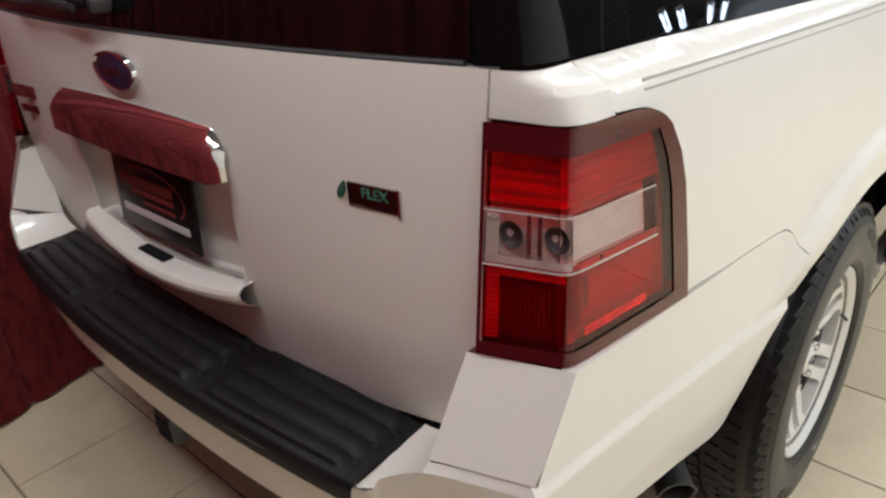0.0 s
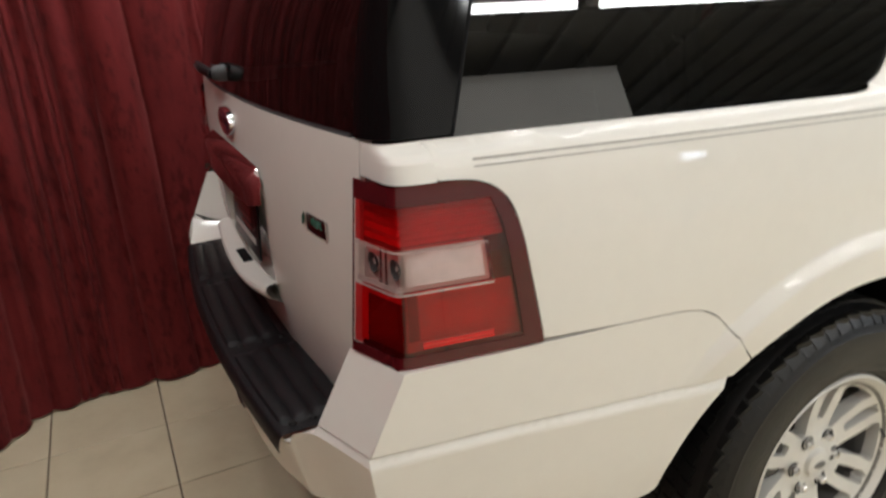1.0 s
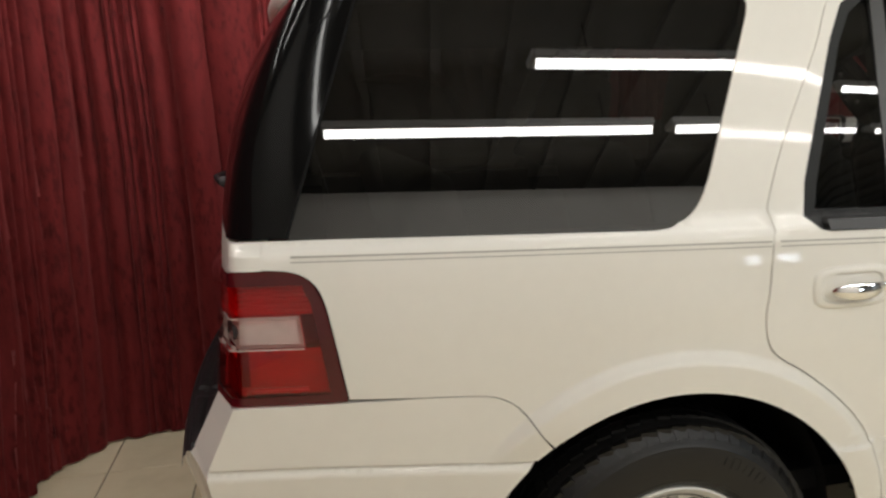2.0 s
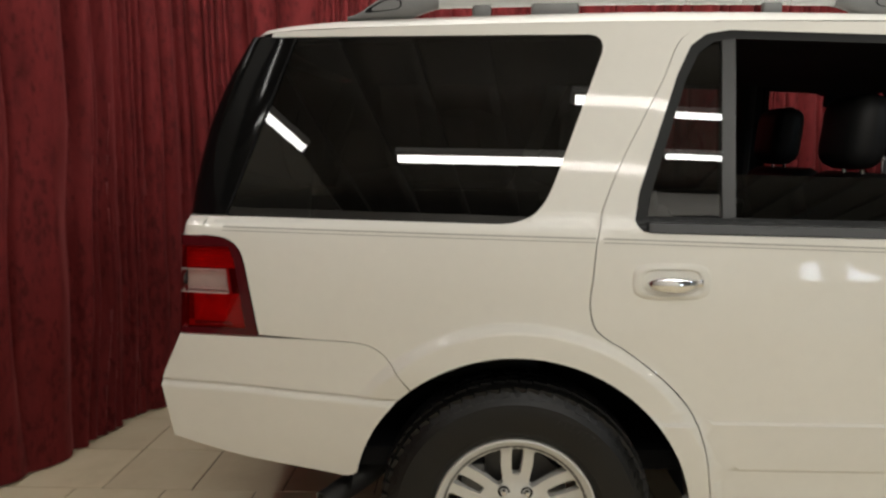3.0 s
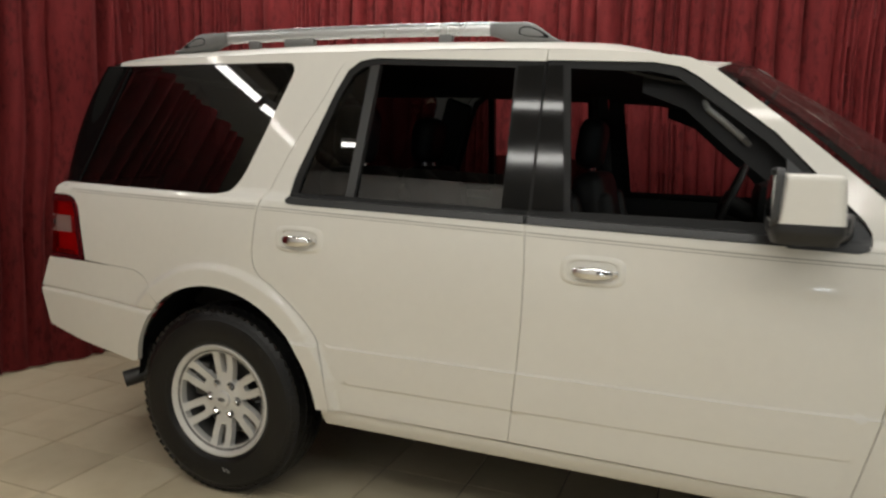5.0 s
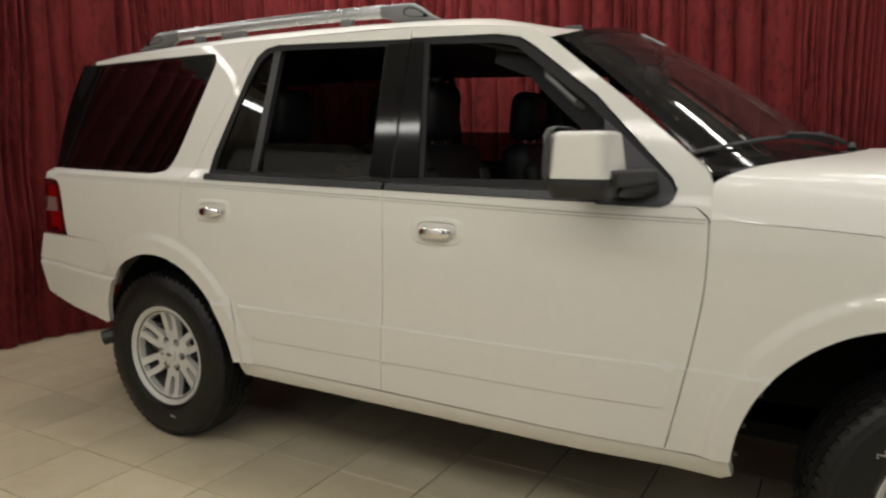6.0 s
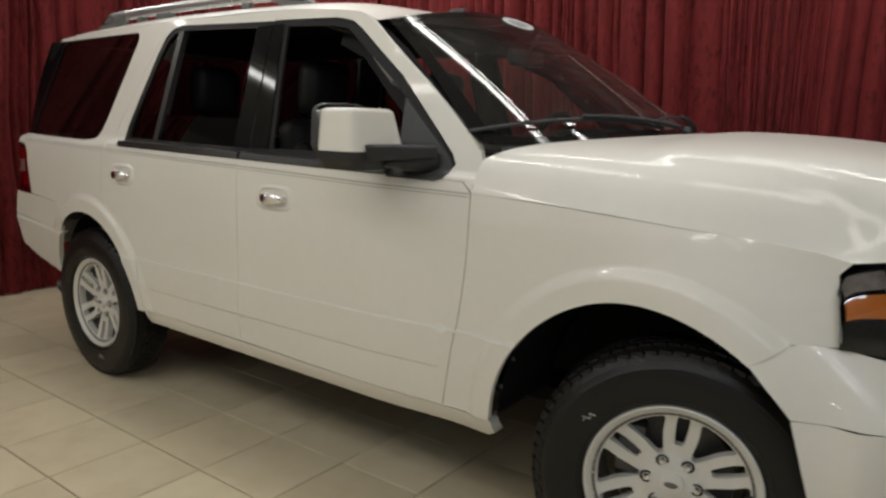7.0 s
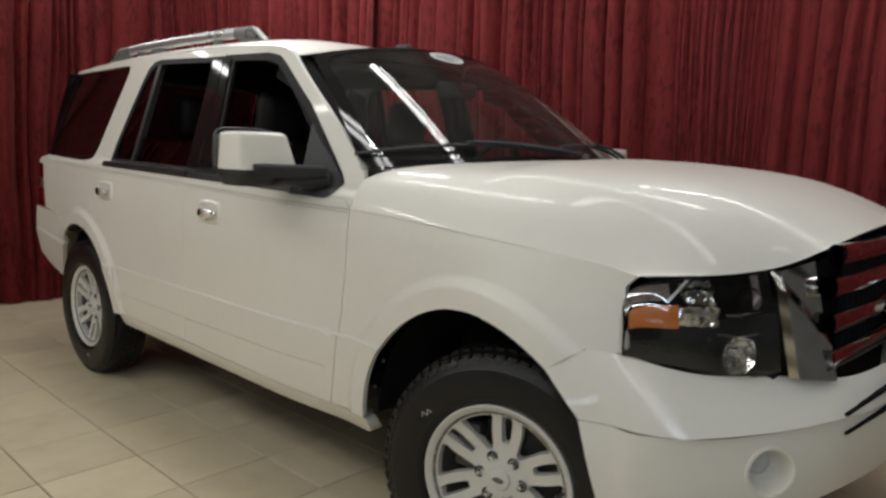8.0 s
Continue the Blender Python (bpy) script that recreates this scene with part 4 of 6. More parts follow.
def wiper(y0, y1, mirror=1):
    root = screen(0.5 + 0.5 * y0 / 0.885, 0.0) + Vector((0.035, 0, 0.012))
    w = part("wiper", lathe([(0.0, 0.0), (0.016, 0.0), (0.016, 0.02), (0.010, 0.026), (0.0, 0.026)], 14, Matrix.Translation(root) @ pose(0, 0, 0, 60)), TRIM, car)
    pts = []
    for k in range(9):
        t = k / 8
        p = screen(0.5 + 0.5 * (y0 + (y1 - y0) * t) / 0.83, 0.012 + 0.10 * math.sin(math.pi * min(1, t * 0.62)))
        pts.append(p + Vector((0.018, 0, 0.030)))
    part("wiper_arm", tube(pts[:6], [0.009, 0.009, 0.008, 0.007, 0.006, 0.005], 8), TRIM, w)
    pts2 = []
    for k in range(11):
        t = k / 10
        p = screen(0.5 + 0.5 * (y0 + (y1 - y0) * (0.12 + 0.93 * t)) / 0.83, 0.016 + 0.095 * math.sin(math.pi * min(1, (0.12 + 0.93 * t) * 0.66)))
        pts2.append(p + Vector((0.008, 0, 0.012 + 0.006 * math.sin(math.pi * t))))
    part("wiper_blade", tube(pts2, 0.007, 6), TRIM, w)


wiper(-0.02, -0.80)
wiper(0.62, -0.02)

# oval dealer sticker at the top of the screen
st_c = screen(0.45, 0.915)
st_u = (screen(0.53, 0.915) - screen(0.37, 0.915)).normalized()
st_v = (screen(0.45, 0.97) - screen(0.45, 0.86)).normalized()
st_n = st_u.cross(st_v).normalized()
if st_n.z < 0:
    st_n = -st_n
bm = bmesh.new()
ring = [bm.verts.new(st_c + st_n * 0.003 + st_u * 0.105 * math.cos(2 * math.pi * k / 40) + st_v * 0.052 * math.sin(2 * math.pi * k / 40)) for k in range(40)]
bm.faces.new(ring)
bmesh.ops.solidify(bm, geom=list(bm.faces), thickness=0.0008)
st = part("screen_sticker", bm, STICKER, glass_ob, "white oval sticker with grey print")
for k, (du, dv, w) in enumerate(((0, 0.012, 0.12), (0, -0.010, 0.14), (-0.01, -0.028, 0.06))):
    bm = bmesh.new()
    c = st_c + st_n * 0.0046 + st_u * du + st_v * dv
    bm.faces.new([bm.verts.new(c + st_u * a * w / 2 + st_v * b * 0.006) for a, b in ((-1, -1), (1, -1), (1, 1), (-1, 1))])
    part("print_bar", bm, GREY_PRINT, st)
bm = boxed((1.62, 0, roof_mid(1.62) + 0.012), (0.09, 0.035, 0.03), 0.012)
part("antenna_fin", bm, TRIM, roof_ob)


# ---------------------------------------------------------------- roof rails
def rail(s):
    y = 0.545 * s
    def zr(x):
        k = (roof_mid(x) - gutter(x)) * (0.545 / 0.76) ** 3.6
        return roof_mid(x) - k
    def bar(u, v):
        x = -0.255 + 1.265 * u
        a = 2 * math.pi * v
        c = zr(x) + 0.050
        ca, sa = math.cos(a), math.sin(a)
        k = 1 / (abs(ca) ** 3 + abs(sa) ** 3) ** (1 / 3)
        return Vector((x, y + 0.020 * ca * k, c + 0.0255 * sa * k))
    r = part("roof_rail", grid(bar, 30, 20), SATIN, car, "satin silver roof rail on grey feet")
    for x0, x1 in ((-0.525, -0.235), (1.275, 0.985)):
        def foot(u, v):
            x = x0 + (x1 - x0) * u
            top = zr(x) + 0.006 + 0.068 * sm(u / 0.52)
            low = zr(x) - 0.004 + 0.026 * sm((u - 0.66) / 0.34)
            a = 2 * math.pi * v
            h = max(0.004, (top - low) / 2)
            ca, sa = math.cos(a), math.sin(a)
            k = 1 / (abs(ca) ** 3.4 + abs(sa) ** 3.4) ** (1 / 3.4)
            return Vector((x, y + (0.021 + 0.005 * math.sin(math.pi * u)) * ca * k, low + h + h * sa * k))
        bm = grid(foot, 28, 24)
        bmesh.ops.holes_fill(bm, edges=[e for e in bm.edges if e.is_boundary], sides=40)
        f = part("rail_foot", bm, RAIL_FOOT, r)
        def pocket(u, v):
            """A long dark opening in the foot, low at its outer end."""
            a = 2 * math.pi * u
            ca, sa = math.cos(a), math.sin(a)
            k = 1 / (abs(ca) ** 3 + abs(sa) ** 3) ** (1 / 3)
            t = 0.40 + 0.20 * ca * k * v
            x = x0 + (x1 - x0) * t
            return Vector((x, y + s * (0.0262 - 0.004 * (1 - v)), zr(x) + 0.014 + 0.031 * sm(t / 0.52) - 0.008 + (0.007 + 0.012 * sm((t - 0.15) / 0.35)) * sa * k * v))
        part("foot_pocket", face_out(grid(pocket, 28, 3, 0, close_u=True), (0, s, 0)), GAP, f)
    part("rail_foot", boxed((0.13, y, zr(0.13) + 0.016), (0.15, 0.032, 0.046), 0.010), RAIL_FOOT, r)
    part("rail_foot", boxed((-0.10, y, zr(-0.10) + 0.016), (0.06, 0.030, 0.046), 0.010), RAIL_FOOT, r)
    part("rail_foot", boxed((0.80, y, zr(0.80) + 0.016), (0.06, 0.030, 0.046), 0.010), RAIL_FOOT, r)


rail(-1)
rail(1)


# ---------------------------------------------------------------- rear end
def gate_x(y, z):
    """The tailgate's skin: how far back it stands."""
    x0 = curve(z, (0.66, 0.74, 0.85, 0.95, 1.10, 1.20, 1.26, 1.35, 1.45, 1.55, 1.65, 1.73, 1.80), (-1.005, -1.022, -1.038, -1.044, -1.043, -1.037, -1.030, -1.018, -0.998, -0.968, -0.926, -0.883, -0.84))
    return x0 + (0.058 if z < 1.26 else 0.058 + 0.03 * (z - 1.26) / 0.54) * (abs(y) / 0.766) ** 2.2


def on_gate(off=0.0):
    return lambda y, z: Vector((gate_x(y, z) - off, y, z))


RECESS = [(-0.275, 0.862), (-0.283, 0.95), (-0.292, 1.068), (0.292, 1.068), (0.283, 0.95), (0.275, 0.862), (0.14, 0.845), (0, 0.838), (-0.14, 0.845)]
outer = [(-0.757, 0.93), (-0.763, 1.10), (-0.767, 1.240), (-0.767, 1.2535), (0.767, 1.2535), (0.767, 1.240), (0.763, 1.10), (0.757, 0.93), (0.725, 0.80), (0.70, 0.72), (0.55, 0.70),
         (-0.55, 0.70), (-0.70, 0.72), (-0.725, 0.80)]
gate = part("tailgate", face_out(sheet(outer, [RECESS], on_gate(), 0.04, (0.74, 0.85), 0.02, (1, 0, 0)), (-1, 0, 0)), PAINT, car)
# plate recess, plate, applique and the lip under it
bm = sheet(RECESS, [], on_gate(-0.035), 0.05, (), 0.0)
part("plate_recess", face_out(bm, (-1, 0, 0)), PAINT, gate)
bm = bmesh.new()
loop = resample(RECESS, 0.03)
a = [bm.verts.new(on_gate(0)(*p)) for p in loop]
b = [bm.verts.new(on_gate(-0.036)(*p)) for p in loop]
for k in range(len(loop)):
    n = (k + 1) % len(loop)
    bm.faces.new((a[k], a[n], b[n], b[k]))
part("recess_rim", bm, PAINT, gate)


def applique(u, v):
    y = 0.305 * (2 * u - 1)
    r = abs(2 * u - 1)
    top = 1.140 - 0.010 * r * r - 0.034 * max(0, (r - 0.90) / 0.10) ** 2.4
    low = 1.052
    z = low + (top - low) * v
    out = 0.006 + 0.030 * (1 - max(0.0, (v - 0.40) / 0.60) ** 2.6) * (1 - 0.85 * max(0, (r - 0.955) / 0.045) ** 2)
    return Vector((gate_x(y, z) - out, y, z))


part("applique", face_out(grid(applique, 80, 20, 0.004), (-1, 0, 0)), CHROME, gate, "bright chrome bar over the number plate")


def lip(u, v):
    """The shelf under the plate: flat on top, with a rounded edge and a slanting underside."""
    y = 0.297 * (2 * u - 1)
    r = abs(2 * u - 1)
    zt = 0.868 - 0.032 * (1 - r * r)
    pts = ((-0.030, 0.000), (0.030, -0.002), (0.042, -0.006), (0.047, -0.014), (0.046, -0.024), (0.036, -0.036), (0.0, -0.052))
    k = min(5, int(v * 6))
    t = v * 6 - k
    o = pts[k][0] + (pts[k + 1][0] - pts[k][0]) * t
    z = zt + pts[k][1] + (pts[k + 1][1] - pts[k][1]) * t
    reach = (0.80 + 0.30 * (1 - r * r)) * (1 if r < 0.97 else 0.85)
    return Vector((gate_x(y, z) - (o * reach if o > 0 else o), y, z))


bm = grid(lip, 40, 24)
bmesh.ops.holes_fill(bm, edges=[e for e in bm.edges if e.is_boundary], sides=0)
part("gate_lip", face_out(bm, (-1, 0, 0)), PAINT, gate)
part("release_notch", boxed((gate_x(0, 0.85) - 0.012, 0.02, 0.8375), (0.024, 0.100, 0.006), 0.002), GAP, gate, "black slot of the gate release")
pl_x = gate_x(0, 0.93) + 0.012
plate = part("licence_plate", boxed((pl_x, 0.005, 0.953), (0.006, 0.305, 0.165), 0.002, pose(0, 0, 0, 0, 4, 0)), PLATE, gate, "black dealer plate with red and pale print")
for c, sz, mat in (((0.02, 0.955), (0.20, 0.020), PLATE_RED), ((0.0, 0.935), (0.16, 0.010), PLATE_RED), ((-0.02, 0.915), (0.12, 0.007), PLATE_RED),
                   ((0.0, 0.893), (0.25, 0.014), PAPER)):
    part("print_bar", boxed((pl_x - 0.0046 + 0.07 * (c[1] - 0.935), 0.005 + c[0], c[1] + 0.018), (0.0016, sz[0], sz[1]), 0.0, pose(0, 0, 0, 0, 4, 0)), mat, plate)
bm = bmesh.new()
pts = [bm.verts.new((pl_x - 0.0045, 0.005 + 0.125 * math.cos(2 * math.pi * k / 40), 0.961 + 0.050 * math.sin(2 * math.pi * k / 40))) for k in range(40)]
pts2 = [bm.verts.new((pl_x - 0.0045, 0.005 + 0.119 * math.cos(2 * math.pi * k / 40), 0.961 + 0.045 * math.sin(2 * math.pi * k / 40))) for k in range(40)]
for k in range(40):
    n = (k + 1) % 40
    bm.faces.new((pts[k], pts[n], pts2[n], pts2[k]))
part("print_ring", bm, PLATE_RED, plate)

# oval badge
em = Matrix.Translation((gate_x(0, 1.192) - 0.004, 0.0, 1.192))
bm = lathe([(0.0, -0.016), (0.7, -0.015), (0.86, -0.012), (0.88, -0.009)], 40)
for v in bm.verts:
    v.co = Vector((v.co.y * 0.6, v.co.x * 0.077, v.co.z * 0.035))
bm.transform(em)
badge = part("oval_badge", bm, BADGE_BLUE, gate, "dark blue oval badge with chrome rim")
bm = lathe([(0.84, -0.011), (0.90, -0.017), (0.97, -0.014), (1.0, -0.004), (1.0, 0.008)], 40)
for v in bm.verts:
    v.co = Vector((v.co.y * 0.6, v.co.x * 0.077, v.co.z * 0.035))
bm.transform(em)
part("badge_rim", bm, CHROME, badge)
part("badge_bar", boxed((gate_x(0, 1.192) - 0.0140, 0, 1.192), (0.001, 0.075, 0.010), 0.0003), BADGE_DARK, badge)

# fuel badge with its word, and the model badge on the other side
fx = gate_x(-0.62, 1.08)
fm = pose(fx - 0.001, -0.600, 1.078, 0, 0, 7)
fuel = part("fuel_badge", boxed((0, 0, 0), (0.008, 0.090, 0.035), 0.002, None), BADGE_DARK, gate, "small dark chrome badge with green word")
fuel.data.transform(fm)
bm = bmesh.new()
leaf = [bm.verts.new(fm @ Vector((-0.006, 0.052 + 0.008 * math.cos(t) * (1.0 - 0.5 * max(0.0, math.sin(t))) - 0.006 * math.sin(t), 0.006 + 0.014 * math.sin(t)))) for t in [2 * math.pi * k / 16 for k in range(16)]]
bm.faces.new(leaf)
bmesh.ops.solidify(bm, geom=list(bm.faces), thickness=0.004)
part("leaf", bm, GREEN, fuel)
word = bpy.data.curves.new("word", "FONT")
word.body, word.size, word.extrude, word.align_x, word.align_y = "FLEX", 0.021, 0.0010, "CENTER", "CENTER"
word.materials.append(GREEN)
wo = new("word", word)
wo.parent = fuel
wo.matrix_basis = fm @ Matrix.Translation((-0.0052, -0.004, 0.006)) @ Euler((radians(90), 0, radians(-90))).to_matrix().to_4x4()
part("badge_bar", boxed((0, 0, 0), (0.002, 0.004, 0.040), 0.0, None), CHROME, fuel).data.transform(fm @ Matrix.Translation((-0.0045, -0.044, 0.0)))
mb = part("model_badge", boxed((gate_x(0.55, 1.09) - 0.004, 0.55, 1.085), (0.008, 0.14, 0.030), 0.003, pose(0, 0, 0, 0, 0, 6)), CHROME, gate, "chrome model badge")
part("badge_bar", boxed((gate_x(0.55, 1.06) - 0.003, 0.55, 1.045), (0.006, 0.12, 0.018), 0.002, pose(0, 0, 0, 0, 0, 6)), RED_DARK, mb)

# rear window and its wiper
rear_glass = part("rear_window", face_out(sheet([(-0.745, 1.262), (0.745, 1.262), (0.69, 1.775), (-0.69, 1.775)], [], on_gate(), 0.06, (), 0.0), (-1, 0, 0)), PRIVACY, gate, "dark privacy glass of the tailgate")
part("window_seal", tube([Vector((gate_x(y, 1.257) + 0.004, y, 1.257)) for y in [-0.735 + 1.47 * k / 24 for k in range(25)]], 0.0045, 6), TRIM, gate)
piv = Vector((gate_x(0, 1.305) - 0.004, 0.0, 1.305))
rw = part("rear_wiper", lathe([(0.0, -0.034), (0.013, -0.032), (0.018, -0.024), (0.020, 0.0)], 18, Matrix.Translation(piv) @ pose(0, 0, 0, 0, 0, -90)), TRIM, gate)
part("wiper_arm", tube([piv + Vector((-0.03, 0, 0.0)), piv + Vector((-0.045, 0.05, 0.012)), piv + Vector((-0.036, 0.18, 0.012)), piv + Vector((-0.022, 0.30, 0.006))], [0.011, 0.010, 0.008, 0.006], 8), STEP, rw)
part("wiper_blade", tube([piv + Vector((-0.020, 0.10, -0.012)), piv + Vector((-0.022, 0.28, -0.008)), piv + Vector((-0.004, 0.46, -0.012))], 0.008, 6), TRIM, rw)


def corner(s, z, u, side_x, gate_y, round_off=0.62):
    """A rounded rear corner of the body at height z, from the side (u = 0) to the gate (u = 1)."""
    p0 = Vector((side_x, s * half_width(side_x, z), z))
    p3 = Vector((gate_x(gate_y, z), s * gate_y, z))
    d0 = (Vector((side_x - 0.02, s * half_width(side_x - 0.02, z), z)) - p0).normalized()
    d3 = (Vector((gate_x(gate_y + 0.02, z), s * (gate_y + 0.02), z)) - p3).normalized()
    k = (p3 - p0).length * round_off
    p1, p2 = p0 + d0 * k, p3 + d3 * k
    a = 1 - u
    return a ** 3 * p0 + 3 * a * a * u * p1 + 3 * a * u * u * p2 + u ** 3 * p3


def tail_light(s):
    """Wrap-round tail lamp: a ridge between rear and side face, red, clear and red lenses over ribbed reflectors."""
    ridge_x, ridge_y = -0.978, 0.880
    def front_x(z):
        return float(np.interp(z, [p[1] for p in TOP_LAMP], [p[0] for p in TOP_LAMP]))
    def face(u, z, off):
        """u from -1 (inner edge at the gate) over 0 (ridge) to 1 (front edge on the side)."""
        rx = ridge_x + 0.012 * (z - 0.92) / 0.28
        r = Vector((rx, s * (ridge_y - 0.012 * (z - 0.92) / 0.28), z))
        i = Vector((-1.018 + 0.030 * (z - 0.92) / 0.28, s * 0.770, z))
        f = Vector((front_x(z), s * (half_width(front_x(z), z) + 0.002), z))
        soft = 0.10
        if abs(u) < soft:
            t = (u + soft) / (2 * soft)
            p = (r.lerp(i, soft) * (1 - t) ** 2 + r * 2 * t * (1 - t) + r.lerp(f, soft) * t * t)
        else:
            p = r.lerp(i, -u) if u < 0 else r.lerp(f, u)
        n = Vector((-0.95, s * 0.3, 0)) if u < 0 else Vector((-0.12, s * 0.99, 0))
        if abs(u) < soft:
            n = Vector((-0.6, s * 0.7, 0))
        return p + n.normalized() * off
    def patch(u0, u1, z0, z1, off, nu=24, nz=8, ribs=0, rib=0.0, turn=0):
        def fn(a, b):
            u = u0 + (u1 - u0) * a
            z = z0 + (z1 - z0) * b
            o = off
            if ribs:
                o += rib * abs(((b * ribs) if turn == 0 else (a * ribs)) % 1.0 - 0.5)
            return face(u, z, o)
        return face_out(grid(fn, nu, nz), (-0.7, s * 0.7, 0))
    lamp = part("tail_light", patch(-0.995, 0.985, 0.916, 1.200, -0.020, 30, 12), RED_DARK, car, "red and clear wrap-round tail light")
    # dark red surround: a deep brow, a wide front border, thin inner and lower edges
    for u0, u1, z0, z1, nu in ((-0.995, 0.985, 1.170, 1.201, 40), (-0.995, 0.985, 0.915, 0.934, 40), (-0.995, -0.950, 0.934, 1.170, 4), (0.850, 0.985, 0.934, 1.170, 10)):
        part("lamp_surround", patch(u0, u1, z0, z1, 0.003, nu, 6), RED_DARK, lamp)
    # reflectors behind the red lenses; the side face has its shade in the colour
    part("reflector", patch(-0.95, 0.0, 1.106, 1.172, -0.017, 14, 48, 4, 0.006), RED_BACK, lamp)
    part("reflector", patch(0.0, 0.86, 1.106, 1.172, -0.017, 20, 48, 6, 0.004), RED_SHADED, lamp)
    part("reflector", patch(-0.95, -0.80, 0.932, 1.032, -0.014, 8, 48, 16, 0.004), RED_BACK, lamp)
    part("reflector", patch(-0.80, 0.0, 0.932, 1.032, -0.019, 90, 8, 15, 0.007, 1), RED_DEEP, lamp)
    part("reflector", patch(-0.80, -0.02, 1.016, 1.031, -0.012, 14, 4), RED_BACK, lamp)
    part("reflector", patch(0.0, 0.86, 0.932, 1.032, -0.018, 24, 24, 8, 0.002), RED_SHADED, lamp)
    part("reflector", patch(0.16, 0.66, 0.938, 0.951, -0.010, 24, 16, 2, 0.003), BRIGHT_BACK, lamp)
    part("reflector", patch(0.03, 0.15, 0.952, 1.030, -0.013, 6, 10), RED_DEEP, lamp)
    part("reflector", patch(0.20, 0.80, 0.968, 1.016, -0.012, 20, 8), RED_SHADED, lamp)
    # reversing lamp: a smoky chamber with a pale cheek and bright uprights, then a fluted end
    part("chamber", patch(-0.95, 0.02, 1.034, 1.104, -0.0185, 24, 6), CHAMBER, lamp, "smoky reversing-lamp chamber")
    part("cheek", patch(-0.95, -0.80, 1.036, 1.102, -0.006, 6, 6), CHEEK, lamp)
    for u in (-0.50, -0.38):
        part("upright", patch(u, u + 0.055, 1.042, 1.098, -0.010, 4, 8), BRIGHT_BACK, lamp)
    for u, r in ((-0.66, 0.9), (-0.15, 0.9)):
        c = face(u, 1.070, -0.0145)
        part("lamp_bowl", lathe([(0.0, 0.004), (0.010 * r, 0.002), (0.016 * r, -0.001), (0.019 * r, -0.005)], 20, Matrix.Translation(c) @ pose(0, 0, 0, 0, 0, -90)), TRIM, lamp)
    part("reflector", patch(0.0, 0.70, 1.034, 1.104, -0.016, 24, 8), DIM_BACK, lamp)
    part("fluted_reflector", patch(0.04, 0.66, 1.044, 1.096, -0.011, 24, 56, 14, 0.002), DIM_BACK, lamp)
    # lenses
    part("lens_red", patch(-0.95, 0.855, 1.106, 1.170, 0.001), RED_LENS, lamp)
    part("lens_clear", patch(-0.95, 0.70, 1.034, 1.105, 0.003), LAMP_LENS, lamp, "clear reversing-lamp lens")
    part("lens_red", patch(0.702, 0.855, 1.033, 1.106, 0.001, 6, 6), RED_LENS, lamp)
    part("lens_red", patch(-0.95, 0.855, 0.934, 1.033, 0.001), RED_LENS, lamp)
    for z, h, end in ((1.1030, 0.0012, 0.70), (1.0405, 0.0050, 0.02), (1.0365, 0.0014, 0.70)):
        part("lens_rib", patch(-0.95, end, z - h, z + h, 0.0038 if end > 0.1 else -0.004, 40, 2), LENS_EDGE, lamp)
    # body corner above the lamp, black pillar above that
    part("corner_panel", face_out(grid(lambda u, v: corner(s, 1.2015 + 0.0515 * v, u, -0.90, 0.770), 24, 26), (-1, s, 0)), PAINT, car)
    def pillar(u, v):
        z = 1.2565 + 0.52 * v
        sx = -0.847 + 0.188 * v
        gy = 0.748 - 0.055 * v
        return corner(s, z, u, sx, gy, 0.46)
    part("pillar_trim", face_out(grid(lambda u, v: pillar(u, v) + Vector((-0.002, s * 0.002, 0)), 20, 16), (-1, s, 0)), PILLAR_BLACK, car, "gloss black corner trim")
    # rib between glass and pillar
    part("pillar_seam", tube([corner(s, 1.2565 + 0.52 * k / 8, 0.0, -0.847 + 0.188 * k / 8, 0.748 - 0.055 * k / 8) + Vector((0, s * 0.0005, 0)) for k in range(9)], 0.0035, 6), GAP, car)
    return lamp


tail_light(-1)
tail_light(1)
# roof lip over the rear window
def rear_lip(u, v):
    y = 2 * u - 1
    p = roof(0.0, u)
    w = half_width(-0.735, 1.776) * y
    q = Vector((gate_x(w, 1.772), w * 0.985, 1.774))
    d = p.lerp(q, v)
    return d + Vector((-0.012 * math.sin(math.pi * v), 0, 0))


part("roof_lip", face_out(grid(rear_lip, 40, 5), (-1, 0, 0)), PAINT, car, smooth=60)


# ---------------------------------------------------------------- rear bumper
def mirrored(half):
    """Stations of one side, from the side to the middle, carried on to the other side."""
    return half + [tuple(Vector((p[0], -p[1], p[2])) for p in st) for st in half[-2::-1]]


def side_pt(x, z, off=0.006):
    return (x, -(half_width(x, z) + off), z)


def foot_line(x):
    return float(np.interp(x, (-1.05, -0.93, -0.862, -0.789, -0.62, -0.478), (0.590, 0.560, 0.542, 0.526, 0.502, 0.482)))


EDGE_LOW = Vector((-1.026, -bumper_width(-1.026, 0.588), 0.588))
EDGE_MID = Vector((-1.046, -bumper_width(-1.046, 0.756), 0.756))
EDGE_TOP = Vector((-1.043, -bumper_width(-1.043, 0.772), 0.772))
